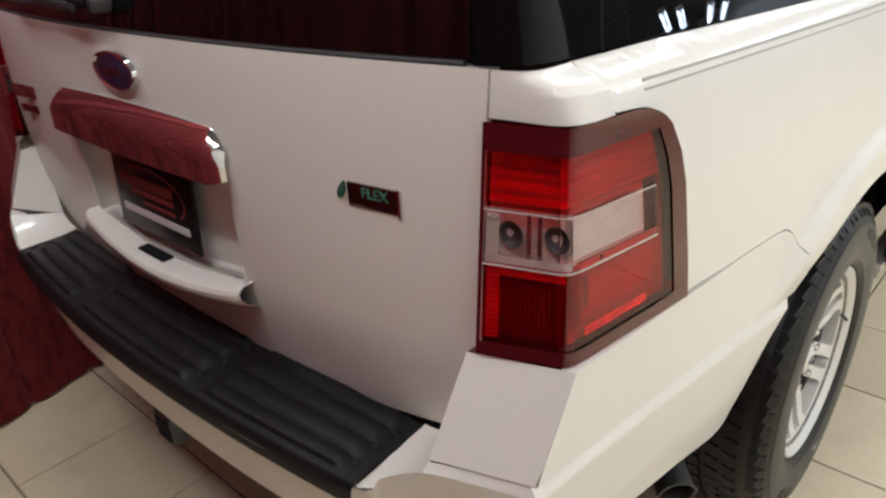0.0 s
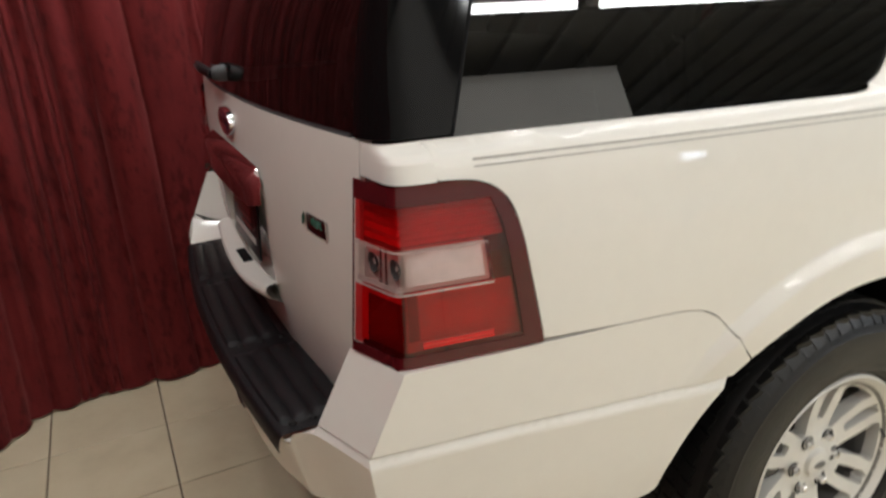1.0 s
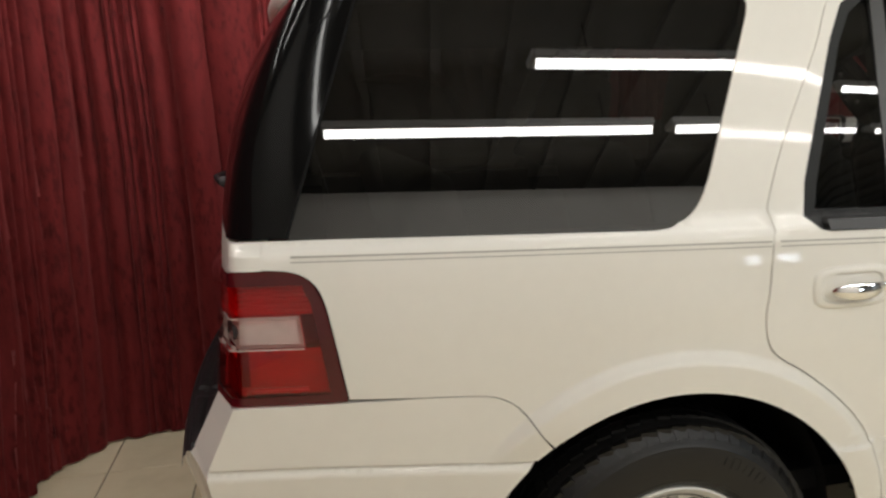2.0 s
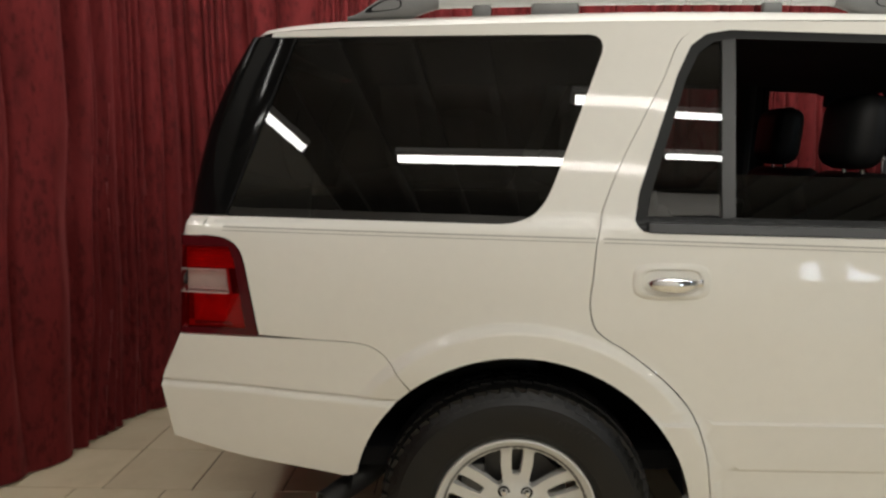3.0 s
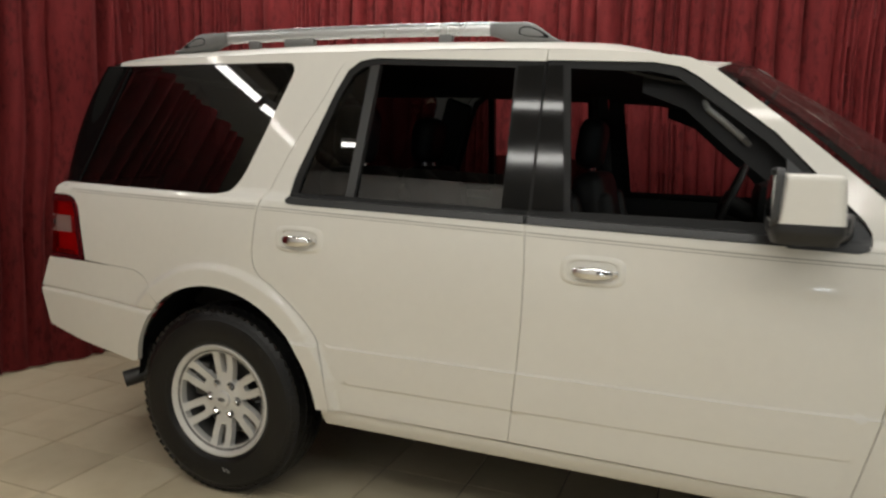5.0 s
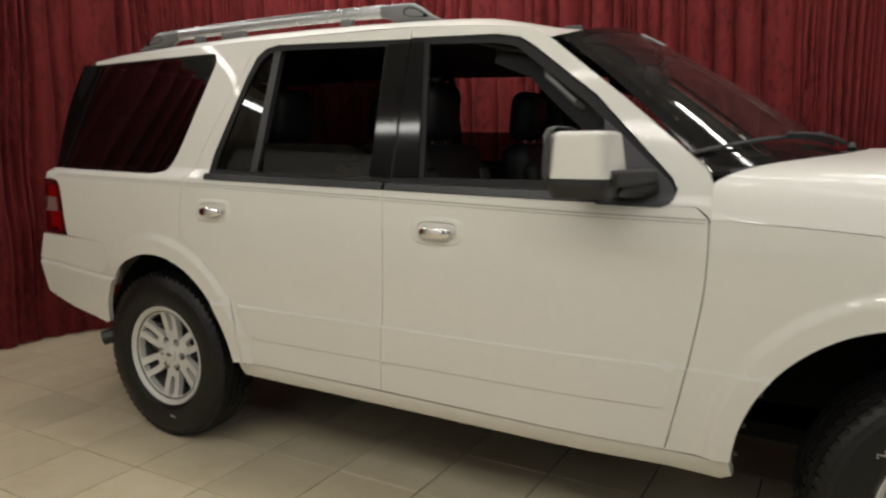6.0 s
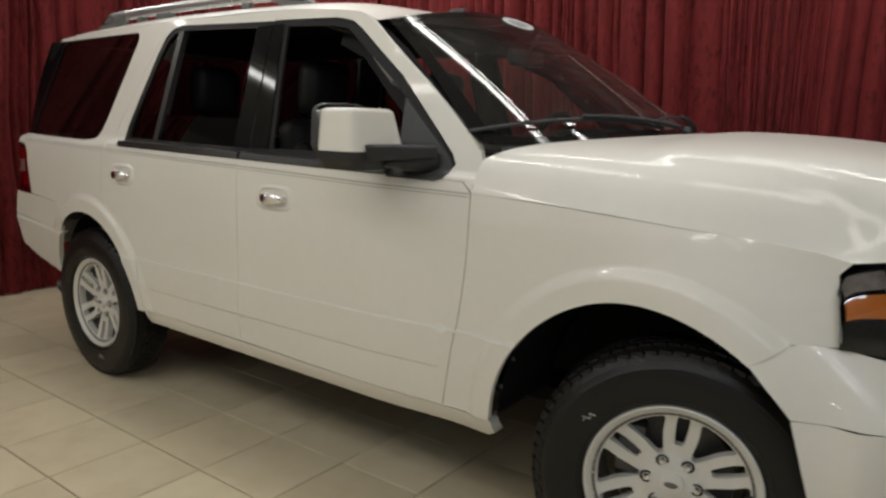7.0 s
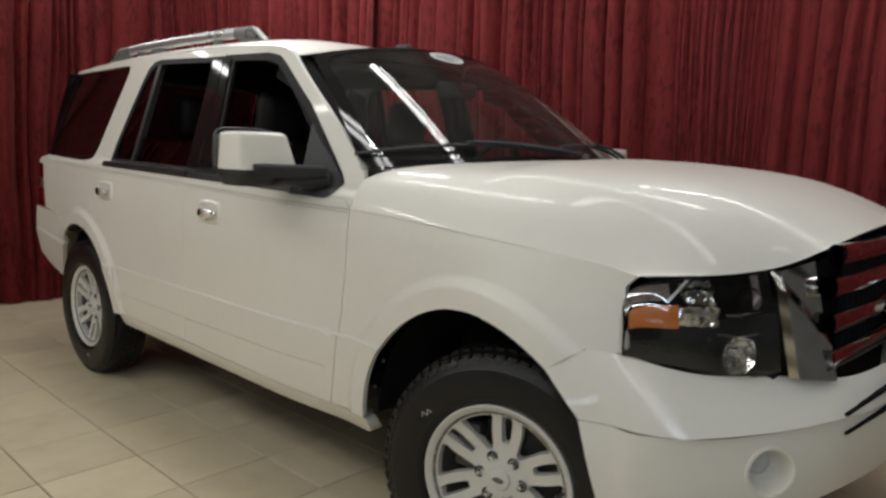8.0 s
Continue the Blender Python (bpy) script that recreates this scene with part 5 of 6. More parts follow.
half = [(EDGE_LOW, EDGE_MID), ((-1.038, -0.80, 0.585), (-1.074, -0.80, 0.757)), ((-1.065, -0.70, 0.572), (-1.099, -0.737, 0.757)), ((-1.09, -0.645, 0.555), (-1.120, -0.680, 0.729)), ((-1.10, -0.60, 0.55), (-1.130, -0.632, 0.688)),
        ((-1.13, -0.40, 0.53), (-1.165, -0.40, 0.682)), ((-1.14, 0.0, 0.52), (-1.178, 0.0, 0.682))]
half = [tuple(tuple(p) for p in st) for st in half]
bumper = part("rear_bumper", face_out(loft(mirrored(half), 10, 6, 0.0, 0.0, lambda b: (b.x + 0.4, b.y * 0.6, 0)), (-1, 0, 0)), PAINT, car, smooth=50)
for s in (-1, 1):
    low = ([(EDGE_TOP.x, EDGE_TOP.z), (EDGE_MID.x, EDGE_MID.z), (EDGE_LOW.x, EDGE_LOW.z)] + [(x, foot_line(x)) for x in (-0.93, -0.862, -0.789, -0.62)] + [(-0.500, 0.485), (-0.478, 0.490)]
           + [p for p in arc(*REAR_ARCH, 168, 135.2, 10)] + [(x, float(np.interp(x, *BUMPER_TOP))) for x in (-0.372, -0.434, -0.60, -0.80)])
    side_sheet("bumper_side", low, [], s, PAINT, bumper, depth=0.025, step=0.03, rows=(), width=bumper_width,
               extra=[(-1.03 + 0.0225 * k, float(np.interp(-1.03 + 0.0225 * k, *BUMPER_TOP)) - dz) for k in range(31) for dz in (0.008, 0.0145, 0.0175, 0.026)])
    # slanting ledge that runs on across the chamfered corner
    led = [(EDGE_MID, EDGE_TOP), (Vector((-1.074, -0.80, 0.757)), Vector((-1.064, -0.803, 0.771))), (Vector((-1.099, -0.737, 0.757)), Vector((-1.088, -0.742, 0.770)))]
    led = [tuple((p.x, -s * p.y, p.z) for p in st) for st in led]
    part("bumper_ledge", face_out(loft(led, 3, 5), (-0.8, 0, 0.6)), PAINT, bumper, smooth=50)


def bumper_corner(s):
    """The raised end of the bumper under the tail lamp, with its chamfered rear face."""
    side = ([(-0.978, 0.912), (-0.738, 0.910), (-0.66, 0.908)] + [(x - 0.0014, z - 0.0022) for x, z in BUMPER_SEAM[::-1]]
            + arc(*REAR_ARCH, 129.6, 134.6, 4) + [(-0.372, 0.7425), (-0.434, 0.7455), (-0.60, 0.7545), (-0.80, 0.7675), (-0.95, 0.7725), (-1.042, 0.7765)])
    b = side_sheet("bumper_corner", side, [], s, PAINT, bumper, off=0.001, depth=0.02, step=0.03, rings=REAR_RINGS)
    A, B = Vector((-1.020, s * 0.756, 0.910)), Vector((-0.978, s * (half_width(-0.978, 0.912) + 0.001), 0.912))
    C, D = Vector((-1.042, s * (half_width(-1.042, 0.774) + 0.001), 0.774)), Vector((-1.088, s * 0.742, 0.774))
    def rear(u, v):
        return D.lerp(C, u).lerp(A.lerp(B, u), v)
    part("bumper_chamfer", face_out(grid(rear, 10, 10), (-1, 0, 0)), PAINT, b)
    def inner(u, v):
        a2, d2 = Vector((-0.97, s * 0.757, 0.910)), Vector((-0.985, s * 0.700, 0.730))
        return D.lerp(d2, u).lerp(A.lerp(a2, u), v)
    part("bumper_cheek", grid(inner, 6, 6), PAINT, b)
    def ledge(u, v):
        """From the end of the step pad (v = 0) up to the raised end (v = 1); u from the outer edge to the gate."""
        e0 = Vector((-1.131, s * 0.630, 0.690)).lerp(Vector((-0.985, s * 0.632, 0.706)), u)
        e1 = Vector((-1.099, s * 0.738, 0.757)).lerp(Vector((-0.985, s * 0.702, 0.735)), u)
        p = e0.lerp(e1, v)
        p.z -= 0.012 * math.sin(math.pi * v) * (1 - 0.3 * u)
        return p
    part("bumper_end", face_out(grid(ledge, 16, 6), (0, 0, 1)), PAINT, b)


bumper_corner(-1)
bumper_corner(1)


def step_edge(y):
    return -1.172 + 0.040 * (abs(y) / 0.63) ** 2


def step(u, v):
    """Ribbed black tread on top of the bumper: u across, v from the rolled outer edge to the gate."""
    y = 0.632 * (2 * u - 1)
    xo = step_edge(y) - 0.010
    if v < 0.15:
        t = v / 0.15
        a = 0.5 * math.pi * t
        return Vector((xo + 0.012 * (1 - math.cos(a)), y, 0.664 + 0.036 * math.sin(a)))
    t = (v - 0.15) / 0.85
    x = xo + 0.012 + (-0.985 - xo - 0.012) * t
    ay = abs(y)
    body = 1 - sm((ay - 0.20) / 0.015) * (1 - sm((ay - 0.265) / 0.015)) - sm((ay - 0.585) / 0.015)
    rib = max(0.0, math.sin(math.pi * ((t * 4.0) % 1.0))) ** 0.6 * 0.008 * max(0.0, body) if 0.06 < t < 0.94 else 0
    return Vector((x, y, 0.7005 + rib))


pad = part("step_pad", face_out(grid(step, 160, 52), (0, 0, 1)), STEP, bumper, "ribbed black plastic step pad")
for y in (-0.605, -0.225, 0.225, 0.605):
    for t in (0.2, 0.47, 0.74):
        x = step_edge(y) + (-0.985 - step_edge(y)) * t
        part("rivet", lathe([(0.0, 0.0045), (0.005, 0.004), (0.008, 0.0)], 10, Matrix.Translation((x, y, 0.702)) @ pose(0, 0, 0, 90)), TRIM_GREY, pad)
part("tow_hitch", boxed((-1.06, 0.05, 0.43), (0.12, 0.075, 0.075), 0.006), STEEL, bumper, "black steel tow receiver")
part("hitch_hole", boxed((-1.1215, 0.05, 0.43), (0.004, 0.052, 0.052), 0.0), GAP, bumper)
part("hitch_bar", tube([(-0.95, -0.55, 0.47), (-0.95, 0.55, 0.47)], 0.035, 10), STEEL, bumper)
bm = lathe([(0.031, 0.20), (0.036, 0.20), (0.036, 0.0), (0.038, -0.004), (0.034, -0.006), (0.031, -0.002), (0.031, 0.20)], 24)
bm.transform(Matrix.Translation((-0.570, -0.868, 0.385)) @ pose(0, 0, 0, 14, 0, -44))
part("exhaust_pipe", bm, STEEL, car, "dull steel exhaust tip")
part("exhaust_run", tube([(-0.445, -0.735, 0.430), (-0.34, -0.63, 0.45), (-0.2, -0.5, 0.45)], 0.031, 12), STEEL, car)

# ---------------------------------------------------------------- front end
half_low = [((3.388, -0.930, 0.42), side_pt(3.322, 0.6735, 0.004)), ((3.43, -0.920, 0.41), side_pt(3.395, 0.6730, 0.004)), ((3.47, -0.905, 0.40), (3.477, -0.934, 0.671)), ((3.58, -0.835, 0.405), (3.605, -0.840, 0.672)), ((3.70, -0.71, 0.45), (3.735, -0.700, 0.692)),
            ((3.80, -0.52, 0.49), (3.85, -0.52, 0.722)), ((3.86, -0.26, 0.50), (3.915, -0.26, 0.742)), ((3.88, 0.0, 0.50), (3.935, 0.0, 0.748))]
half_up = [(side_pt(3.322, 0.6755, 0.002), side_pt(3.219, 0.7915, 0.002)), (side_pt(3.395, 0.6745, 0.002), side_pt(3.299, 0.8475, 0.002)), ((3.475, -0.930, 0.674), (3.405, -0.882, 0.846)), ((3.545, -0.896, 0.674), (3.49, -0.838, 0.826)),
           ((3.61, -0.846, 0.678), (3.575, -0.755, 0.808)), ((3.74, -0.706, 0.698), (3.695, -0.615, 0.806)), ((3.858, -0.524, 0.728), (3.825, -0.50, 0.812)), ((3.922, -0.262, 0.748), (3.895, -0.26, 0.842)), ((3.942, 0.0, 0.754), (3.915, 0.0, 0.855))]
out_way = lambda b: (b.x - 2.9, b.y, 0)
fb = part("front_bumper", face_out(loft(mirrored(half_up), 8, 5, 0.006, 0.0, out_way), (1, 0, 0)), PAINT, car)
apron = face_out(loft(mirrored(half_low), 12, 5, 0.014, 0.0, out_way), (1, 0, 0))
for s in (-1, 1):
    spot, axis = Vector((3.728, s * 0.722, 0.590)), Vector((0.75, s * 0.66, 0)).normalized()
    off = lambda p: ((p - spot) - axis * (p - spot).dot(axis)).length if (p - spot).length < 0.25 else 9
    near = [f for f in apron.faces if off(f.calc_center_median()) < 0.12]
    bmesh.ops.subdivide_edges(apron, edges=list({e for f in near for e in f.edges}), cuts=7, use_grid_fill=True)
    bmesh.ops.delete(apron, geom=[f for f in apron.faces if off(f.calc_center_median()) < 0.056], context="FACES")
part("lower_apron", apron, PAINT, fb)
bm = loft(mirrored([((a[1][0] - 0.012, a[1][1] * 0.985, a[1][2] - 0.006), (b[0][0] - 0.012, b[0][1] * 0.985, b[0][2] + 0.004)) for a, b in zip(half_low, [half_up[0], half_up[1], half_up[2], half_up[4], half_up[5], half_up[6], half_up[7], half_up[8]])]), 2, 5, 0, 0, out_way)
part("bumper_groove", bm, TRIM_GREY, fb)
for s in (-1, 1):
    c = Vector((3.728, s * 0.722, 0.590))
    m = Matrix.Translation(c) @ Vector((0.75, s * 0.66, 0)).to_track_quat("Y", "Z").to_matrix().to_4x4()
    fog = part("fog_bezel", lathe([(0.030, -0.075), (0.044, -0.045), (0.052, -0.016), (0.056, -0.004), (0.060, 0.0005), (0.066, 0.0005), (0.069, -0.006)], 36, m), PAINT, fb)
    part("fog_lens", lathe([(0.0, -0.052), (0.020, -0.055), (0.036, -0.066)], 24, m), FOG, fog, "small pale fog lamp in a pocket")
    for zs, zc, ys in ((0.734, 0.776, 0.565), (0.680, 0.716, 0.545)):
        def slot(u, v, s=s, zs=zs, zc=zc, ys=ys):
            t = u * u * 0.25 + u * 0.75
            ay = ys - 0.155 * u * 1.6
            return Vector((3.846 + 0.051 * u * 1.6 - 0.018 * max(0, u - 0.6), s * ay, zs + (zc - zs) * min(1.35, u * 1.6) - 0.006 * (1 - u * 0.3) + 0.011 * v * (0.5 + 0.5 * min(1, u * 4))))
        part("intake_slot", face_out(grid(slot, 14, 2, 0.010), (1, 0, 0)), GAP, fb)
part("front_backing", boxed((3.50, 0, 0.77), (0.40, 1.30, 0.48), 0.05), GAP, car)
part("front_valance", boxed((3.66, 0, 0.44), (0.16, 1.20, 0.05), 0.02), TRIM, car)


# grille: chrome frame and bars over black
def grille_x(y):
    return 3.838 - 0.026 * (abs(y) / 0.55) ** 2


def bar_strip(z0, z1, w, out, mat, name, parent, n=24, label=""):
    def fn(u, v):
        y = w * (2 * u - 1)
        a = 2 * math.pi * v
        zc, h = (z0 + z1) / 2, (z1 - z0) / 2
        e = 3.0
        ca, sa = math.cos(a), math.sin(a)
        k = 1 / (abs(ca) ** e + abs(sa) ** e) ** (1 / e)
        return Vector((grille_x(y) + out + 0.022 * ca * k - 0.05 * (zc - 0.85), y, zc + h * sa * k))
    return part(name, face_out(grid(fn, n, 16), (1, 0, 0)), mat, parent, label)


grille = part("grille", face_out(grid(lambda u, v: Vector((grille_x(0.55 * (2 * u - 1)) - 0.08 - 0.05 * v * 0.3, 0.55 * (2 * u - 1), 0.82 + (0.32 - 0.06 * (2 * u - 1) ** 2) * v)), 16, 8), (1, 0, 0)), GAP, car, "chrome three-bar grille over black mesh")
for z in (0.862, 0.955, 1.048, 1.125):
    bar_strip(z - 0.026, z + 0.026, 0.585 if z < 1.1 else 0.535, -0.022, CHROME, "grille_bar", grille)
for k in range(22):
    y = -0.46 + 0.92 * k / 21
    part("grille_fin", boxed((grille_x(y) - 0.035, y, 0.99), (0.02, 0.006, 0.28), 0.0), GAP, grille)
bm = lathe([(0.0, 0.05), (0.75, 0.046), (0.92, 0.03), (1.0, 0.0)], 40)
for v in bm.verts:
    v.co = Vector((v.co.y, v.co.x * 0.115, v.co.z * 0.048))
bm.transform(Matrix.Translation((grille_x(0) + 0.004, 0, 0.955)))
part("oval_badge", bm, BADGE_BLUE, grille, "dark blue oval badge")
bm = lathe([(0.0, 0.040), (0.80, 0.040), (0.93, 0.034), (1.0, 0.0)], 40)
for v in bm.verts:
    v.co = Vector((v.co.y, v.co.x * 0.155, v.co.z * 0.068))
bm.transform(Matrix.Translation((grille_x(0), 0, 0.955)))
part("badge_surround", bm, CHROME, grille, "chrome oval behind the badge")


def headlight(s):
    """Clear wrap-round lens over a black bowl with bright reflectors and an amber corner."""
    def edge(u, v):
        """u from the wing (0) to the grille (1), v from bottom to top."""
        top = smooth_at([(3.370, 0.873, 1.020), (3.455, 0.818, 1.045), (3.53, 0.745, 1.054), (3.59, 0.683, 1.060), (3.645, 0.628, 1.072)], u)
        low = smooth_at([(3.402, 0.905, 0.850), (3.485, 0.848, 0.836), (3.565, 0.778, 0.820), (3.638, 0.700, 0.800), (3.702, 0.632, 0.822)], u)
        if u < 0.14:
            v *= 1 - 0.24 * (1 - u / 0.14) ** 2
        p = low.lerp(top, v)
        d = Vector((0.75, 0.66, 0)).normalized()
        q = p + d * 0.016 * math.sin(math.pi * v) ** 0.8
        return Vector((q.x, s * q.y, q.z))
    def back(u, v, dep):
        p = edge(u, v)
        d = Vector((0.75, s * 0.66, 0)).normalized()
        return p - d * dep
    lamp = part("headlight", face_out(grid(lambda u, v: back(u, v, 0.055 * min(1, 8 * u * (1 - u) + 0.2) * min(1, 8 * v * (1 - v) + 0.2)), 28, 14), (0.7, s * 0.7, 0)), BLACK_HOUSING, car, "clear-lensed headlight with amber corner")
    part("lens", face_out(grid(edge, 32, 14), (0.7, s * 0.7, 0)), LENS, lamp)
    way = (0.7, s * 0.7, 0)
    def plate(name, u0, u1, v0, v1, d0, d1, mat, nu=10, nv=5, label="", rough=0.0, skew=0.0, thick=0.0, seed=3):
        """A piece of the bowl between two heights, its facets tilted at random where it is rough."""
        rng = random.Random(seed)
        bm = grid(lambda u, v: back(u0 + (u1 - u0) * u + skew * v, v0 + (v1 - v0) * v, d0 + (d1 - d0) * v), nu, nv, thick)
        for vert in bm.verts:
            vert.co += Vector((rng.uniform(-1, 1), rng.uniform(-1, 1), rng.uniform(-1, 1))) * rough
        return part(name, face_out(bm, way), mat, lamp, label, smooth=0 if rough else 35)
    plate("amber_reflector", 0.055, 0.34, 0.43, 0.70, 0.012, 0.012, AMBER, 12, 6, "orange side marker", thick=0.006)
    plate("side_reflector", 0.06, 0.30, 0.75, 0.93, 0.014, 0.026, SMOKE, 12, 4)
    plate("bezel_step", 0.26, 0.285, 0.74, 0.97, 0.010, 0.012, REFLECTOR, 2, 6, skew=0.13)
    plate("faceted_reflector", 0.37, 0.58, 0.70, 0.93, 0.020, 0.036, CRYSTAL, 7, 5, "faceted bright reflector", rough=0.0045, seed=5)
    plate("faceted_reflector", 0.355, 0.62, 0.46, 0.69, 0.034, 0.018, CRYSTAL, 8, 5, "faceted bright reflector", rough=0.0045, skew=-0.02, seed=8)
    plate("bezel_step", 0.66, 0.96, 0.60, 0.625, 0.026, 0.020, SMOKE, 9, 2, rough=0.0020, seed=2)
    plate("bezel_step", 0.60, 0.90, 0.40, 0.42, 0.028, 0.022, SMOKE, 9, 2, rough=0.0020, seed=4)
    plate("bezel_step", 0.86, 0.92, 0.64, 0.97, 0.026, 0.020, SMOKE, 3, 8, rough=0.0025, seed=6)
    # the small round lamp low beside the grille
    c = back(0.715, 0.235, 0.044)
    m = Matrix.Translation(c) @ Vector((0.80, s * 0.60, 0)).to_track_quat("Y", "Z").to_matrix().to_4x4()
    r = 0.050
    bm = lathe([(0.010, -0.002), (0.22 * r, -0.001), (0.42 * r, 0.003), (0.60 * r, 0.009), (0.76 * r, 0.017), (0.90 * r, 0.027), (r, 0.035)], 16, m)
    rng = random.Random(74)
    for vert in bm.verts:
        vert.co += Vector((rng.uniform(-1, 1), rng.uniform(-1, 1), rng.uniform(-1, 1))) * 0.0034
    bowl = part("reflector_bowl", bm, CRYSTAL, lamp, smooth=0)
    part("bulb", lathe([(0.0, 0.030), (0.006, 0.028), (0.008, 0.018), (0.008, -0.004)], 12, m), REFLECTOR, bowl)
    # the wide dark lamp beside it
    c = back(0.80, 0.72, 0.046)
    m = Matrix.Translation(c) @ Vector((0.80, s * 0.60, 0)).to_track_quat("Y", "Z").to_matrix().to_4x4()
    part("lamp_bowl", lathe([(0.0, -0.002), (0.016, 0.0), (0.030, 0.006), (0.040, 0.016), (0.045, 0.028)], 24, m), BLACK_HOUSING, lamp)
    return lamp


def smooth_at(pts, u):
    n = len(pts) - 1
    k = min(n - 1, int(u * n))
    t = u * n - k
    p = [np.array(pts[min(n, max(0, k + j - 1))], float) for j in range(4)]
    q = 0.5 * (2 * p[1] + (p[2] - p[0]) * t + (2 * p[0] - 5 * p[1] + 4 * p[2] - p[3]) * t * t + (3 * p[1] - p[0] - 3 * p[2] + p[3]) * t ** 3)
    return Vector(q)


for s in (-1, 1):
    headlight(s)
    def surround(u, v):
        """A folded upright: recessed above a slanting ledge, proud below it."""
        lo, hi = Vector((3.712, s * 0.632, 0.818)), Vector((3.652, s * 0.628, 1.074))
        lo2, hi2 = Vector((3.800, s * 0.552, 0.812)), Vector((3.728, s * 0.548, 1.104))
        p = lo.lerp(hi, v).lerp(lo2.lerp(hi2, v), u)
        d = v - (1.02 - 0.62 * u)
        ridge = u / 0.14 if u < 0.14 else 1 - 0.75 * ((u - 0.14) / 0.86) ** 1.6
        fold = 1 - sm((d + 0.13) / 0.13)
        return p + Vector((0.74, s * 0.67, 0)) * (0.016 * ridge + 0.016 * fold + 0.0005 * math.sin(19 * v + 7 * u))
    part("grille_surround", face_out(grid(surround, 36, 48, 0.0), (1, 0, 0)), DARK_CHROME, grille, "chrome upright beside the grille")


# ---------------------------------------------------------------- wheels
def tyre_mesh():
    prof = [(0.235, -0.085), (0.243, -0.100), (0.252, -0.105), (0.256, -0.1065), (0.260, -0.1075), (0.270, -0.110), (0.300, -0.113), (0.330, -0.1115), (0.339, -0.1095), (0.342, -0.1088), (0.346, -0.1072), (0.362, -0.099), (0.379, -0.084), (0.388, -0.062), (0.3915, 0.0)]
    prof = smooth_loop(prof, 3, closed=False)
    # a raised ring by the rim and a fine step below the shoulder
    prof = [(r, y - 0.0022 * math.exp(-((r - 0.256) / 0.004) ** 2) - 0.0014 * math.exp(-((r - 0.342) / 0.003) ** 2)) for r, y in prof]
    prof = prof + [(r, -y) for r, y in prof[-2::-1]]
    return lathe(prof, 84)


def tread_mesh():
    bm = bmesh.new()
    rng = random.Random(4)
    for k in range(64):
        a = 2 * math.pi * k / 64
        for y, wid, sh in ((-0.074, 0.034, 0.0), (-0.037, 0.029, 0.5), (0.0, 0.029, 0.2), (0.037, 0.029, 0.7), (0.074, 0.034, 0.3)):
            m = Matrix.Rotation(-(a + sh * 2 * math.pi / 64), 4, "Y") @ Matrix.Translation((0.3885 - (0.0095 if abs(y) > 0.07 else 0), y, 0)) @ Matrix.Rotation(radians(14 if y > 0 else -14), 4, "X")
            box(bm, (0, 0, 0), (0.012, wid, 0.032), 0, m)
    # shoulder lugs that run over onto the sidewall
    for k in range(64):
        a = 2 * math.pi * (k + 0.25) / 64
        for sg in (-1, 1):
            m = Matrix.Rotation(-a, 4, "Y") @ Matrix.Translation((0.3675, sg * 0.0938, 0)) @ Matrix.Rotation(radians(sg * -40), 4, "Z")
            box(bm, (0, 0, 0), (0.024, 0.005, 0.022 if k % 2 else 0.014), 0, m)
    return bm


def rim_face_mesh():
    """Six twin spokes: a dished disc with a slot in each pair and a wedge between the pairs."""
    R = 0.2155
    holes = []
    for k in range(6):
        a0 = radians(60 * k + 90)
        slot = [(0.118, -0.0125), (0.112, 0.0), (0.118, 0.0125), (0.196, 0.0165), (0.199, 0.0), (0.196, -0.0165)]
        holes.append([(r * math.cos(a0) - t * math.sin(a0), r * math.sin(a0) + t * math.cos(a0)) for r, t in slot])
        a1 = a0 + radians(30)
        wedge = [(0.093, -0.010), (0.088, 0.0), (0.093, 0.010), (0.150, 0.033), (0.190, 0.054), (0.198, 0.030), (0.2005, 0.0), (0.198, -0.030), (0.190, -0.054), (0.150, -0.033)]
        holes.append([(r * math.cos(a1) - t * math.sin(a1), r * math.sin(a1) + t * math.cos(a1)) for r, t in wedge])
    holes = [smooth_loop(h, 3) for h in holes]
    outer = [(R * math.cos(2 * math.pi * k / 72), R * math.sin(2 * math.pi * k / 72)) for k in range(72)]
    def place(a, b):
        r = math.hypot(a, b)
        d = float(np.interp(r, (0, 0.05, 0.085, 0.12, 0.19, 0.205, 0.2155), (-0.062, -0.060, -0.052, -0.056, -0.070, -0.080, -0.086)))
        return Vector((a, d, b))
    return face_out(sheet(outer, holes, place, 0.016, (), 0.030, (0, 1, 0)), (0, -1, 0))




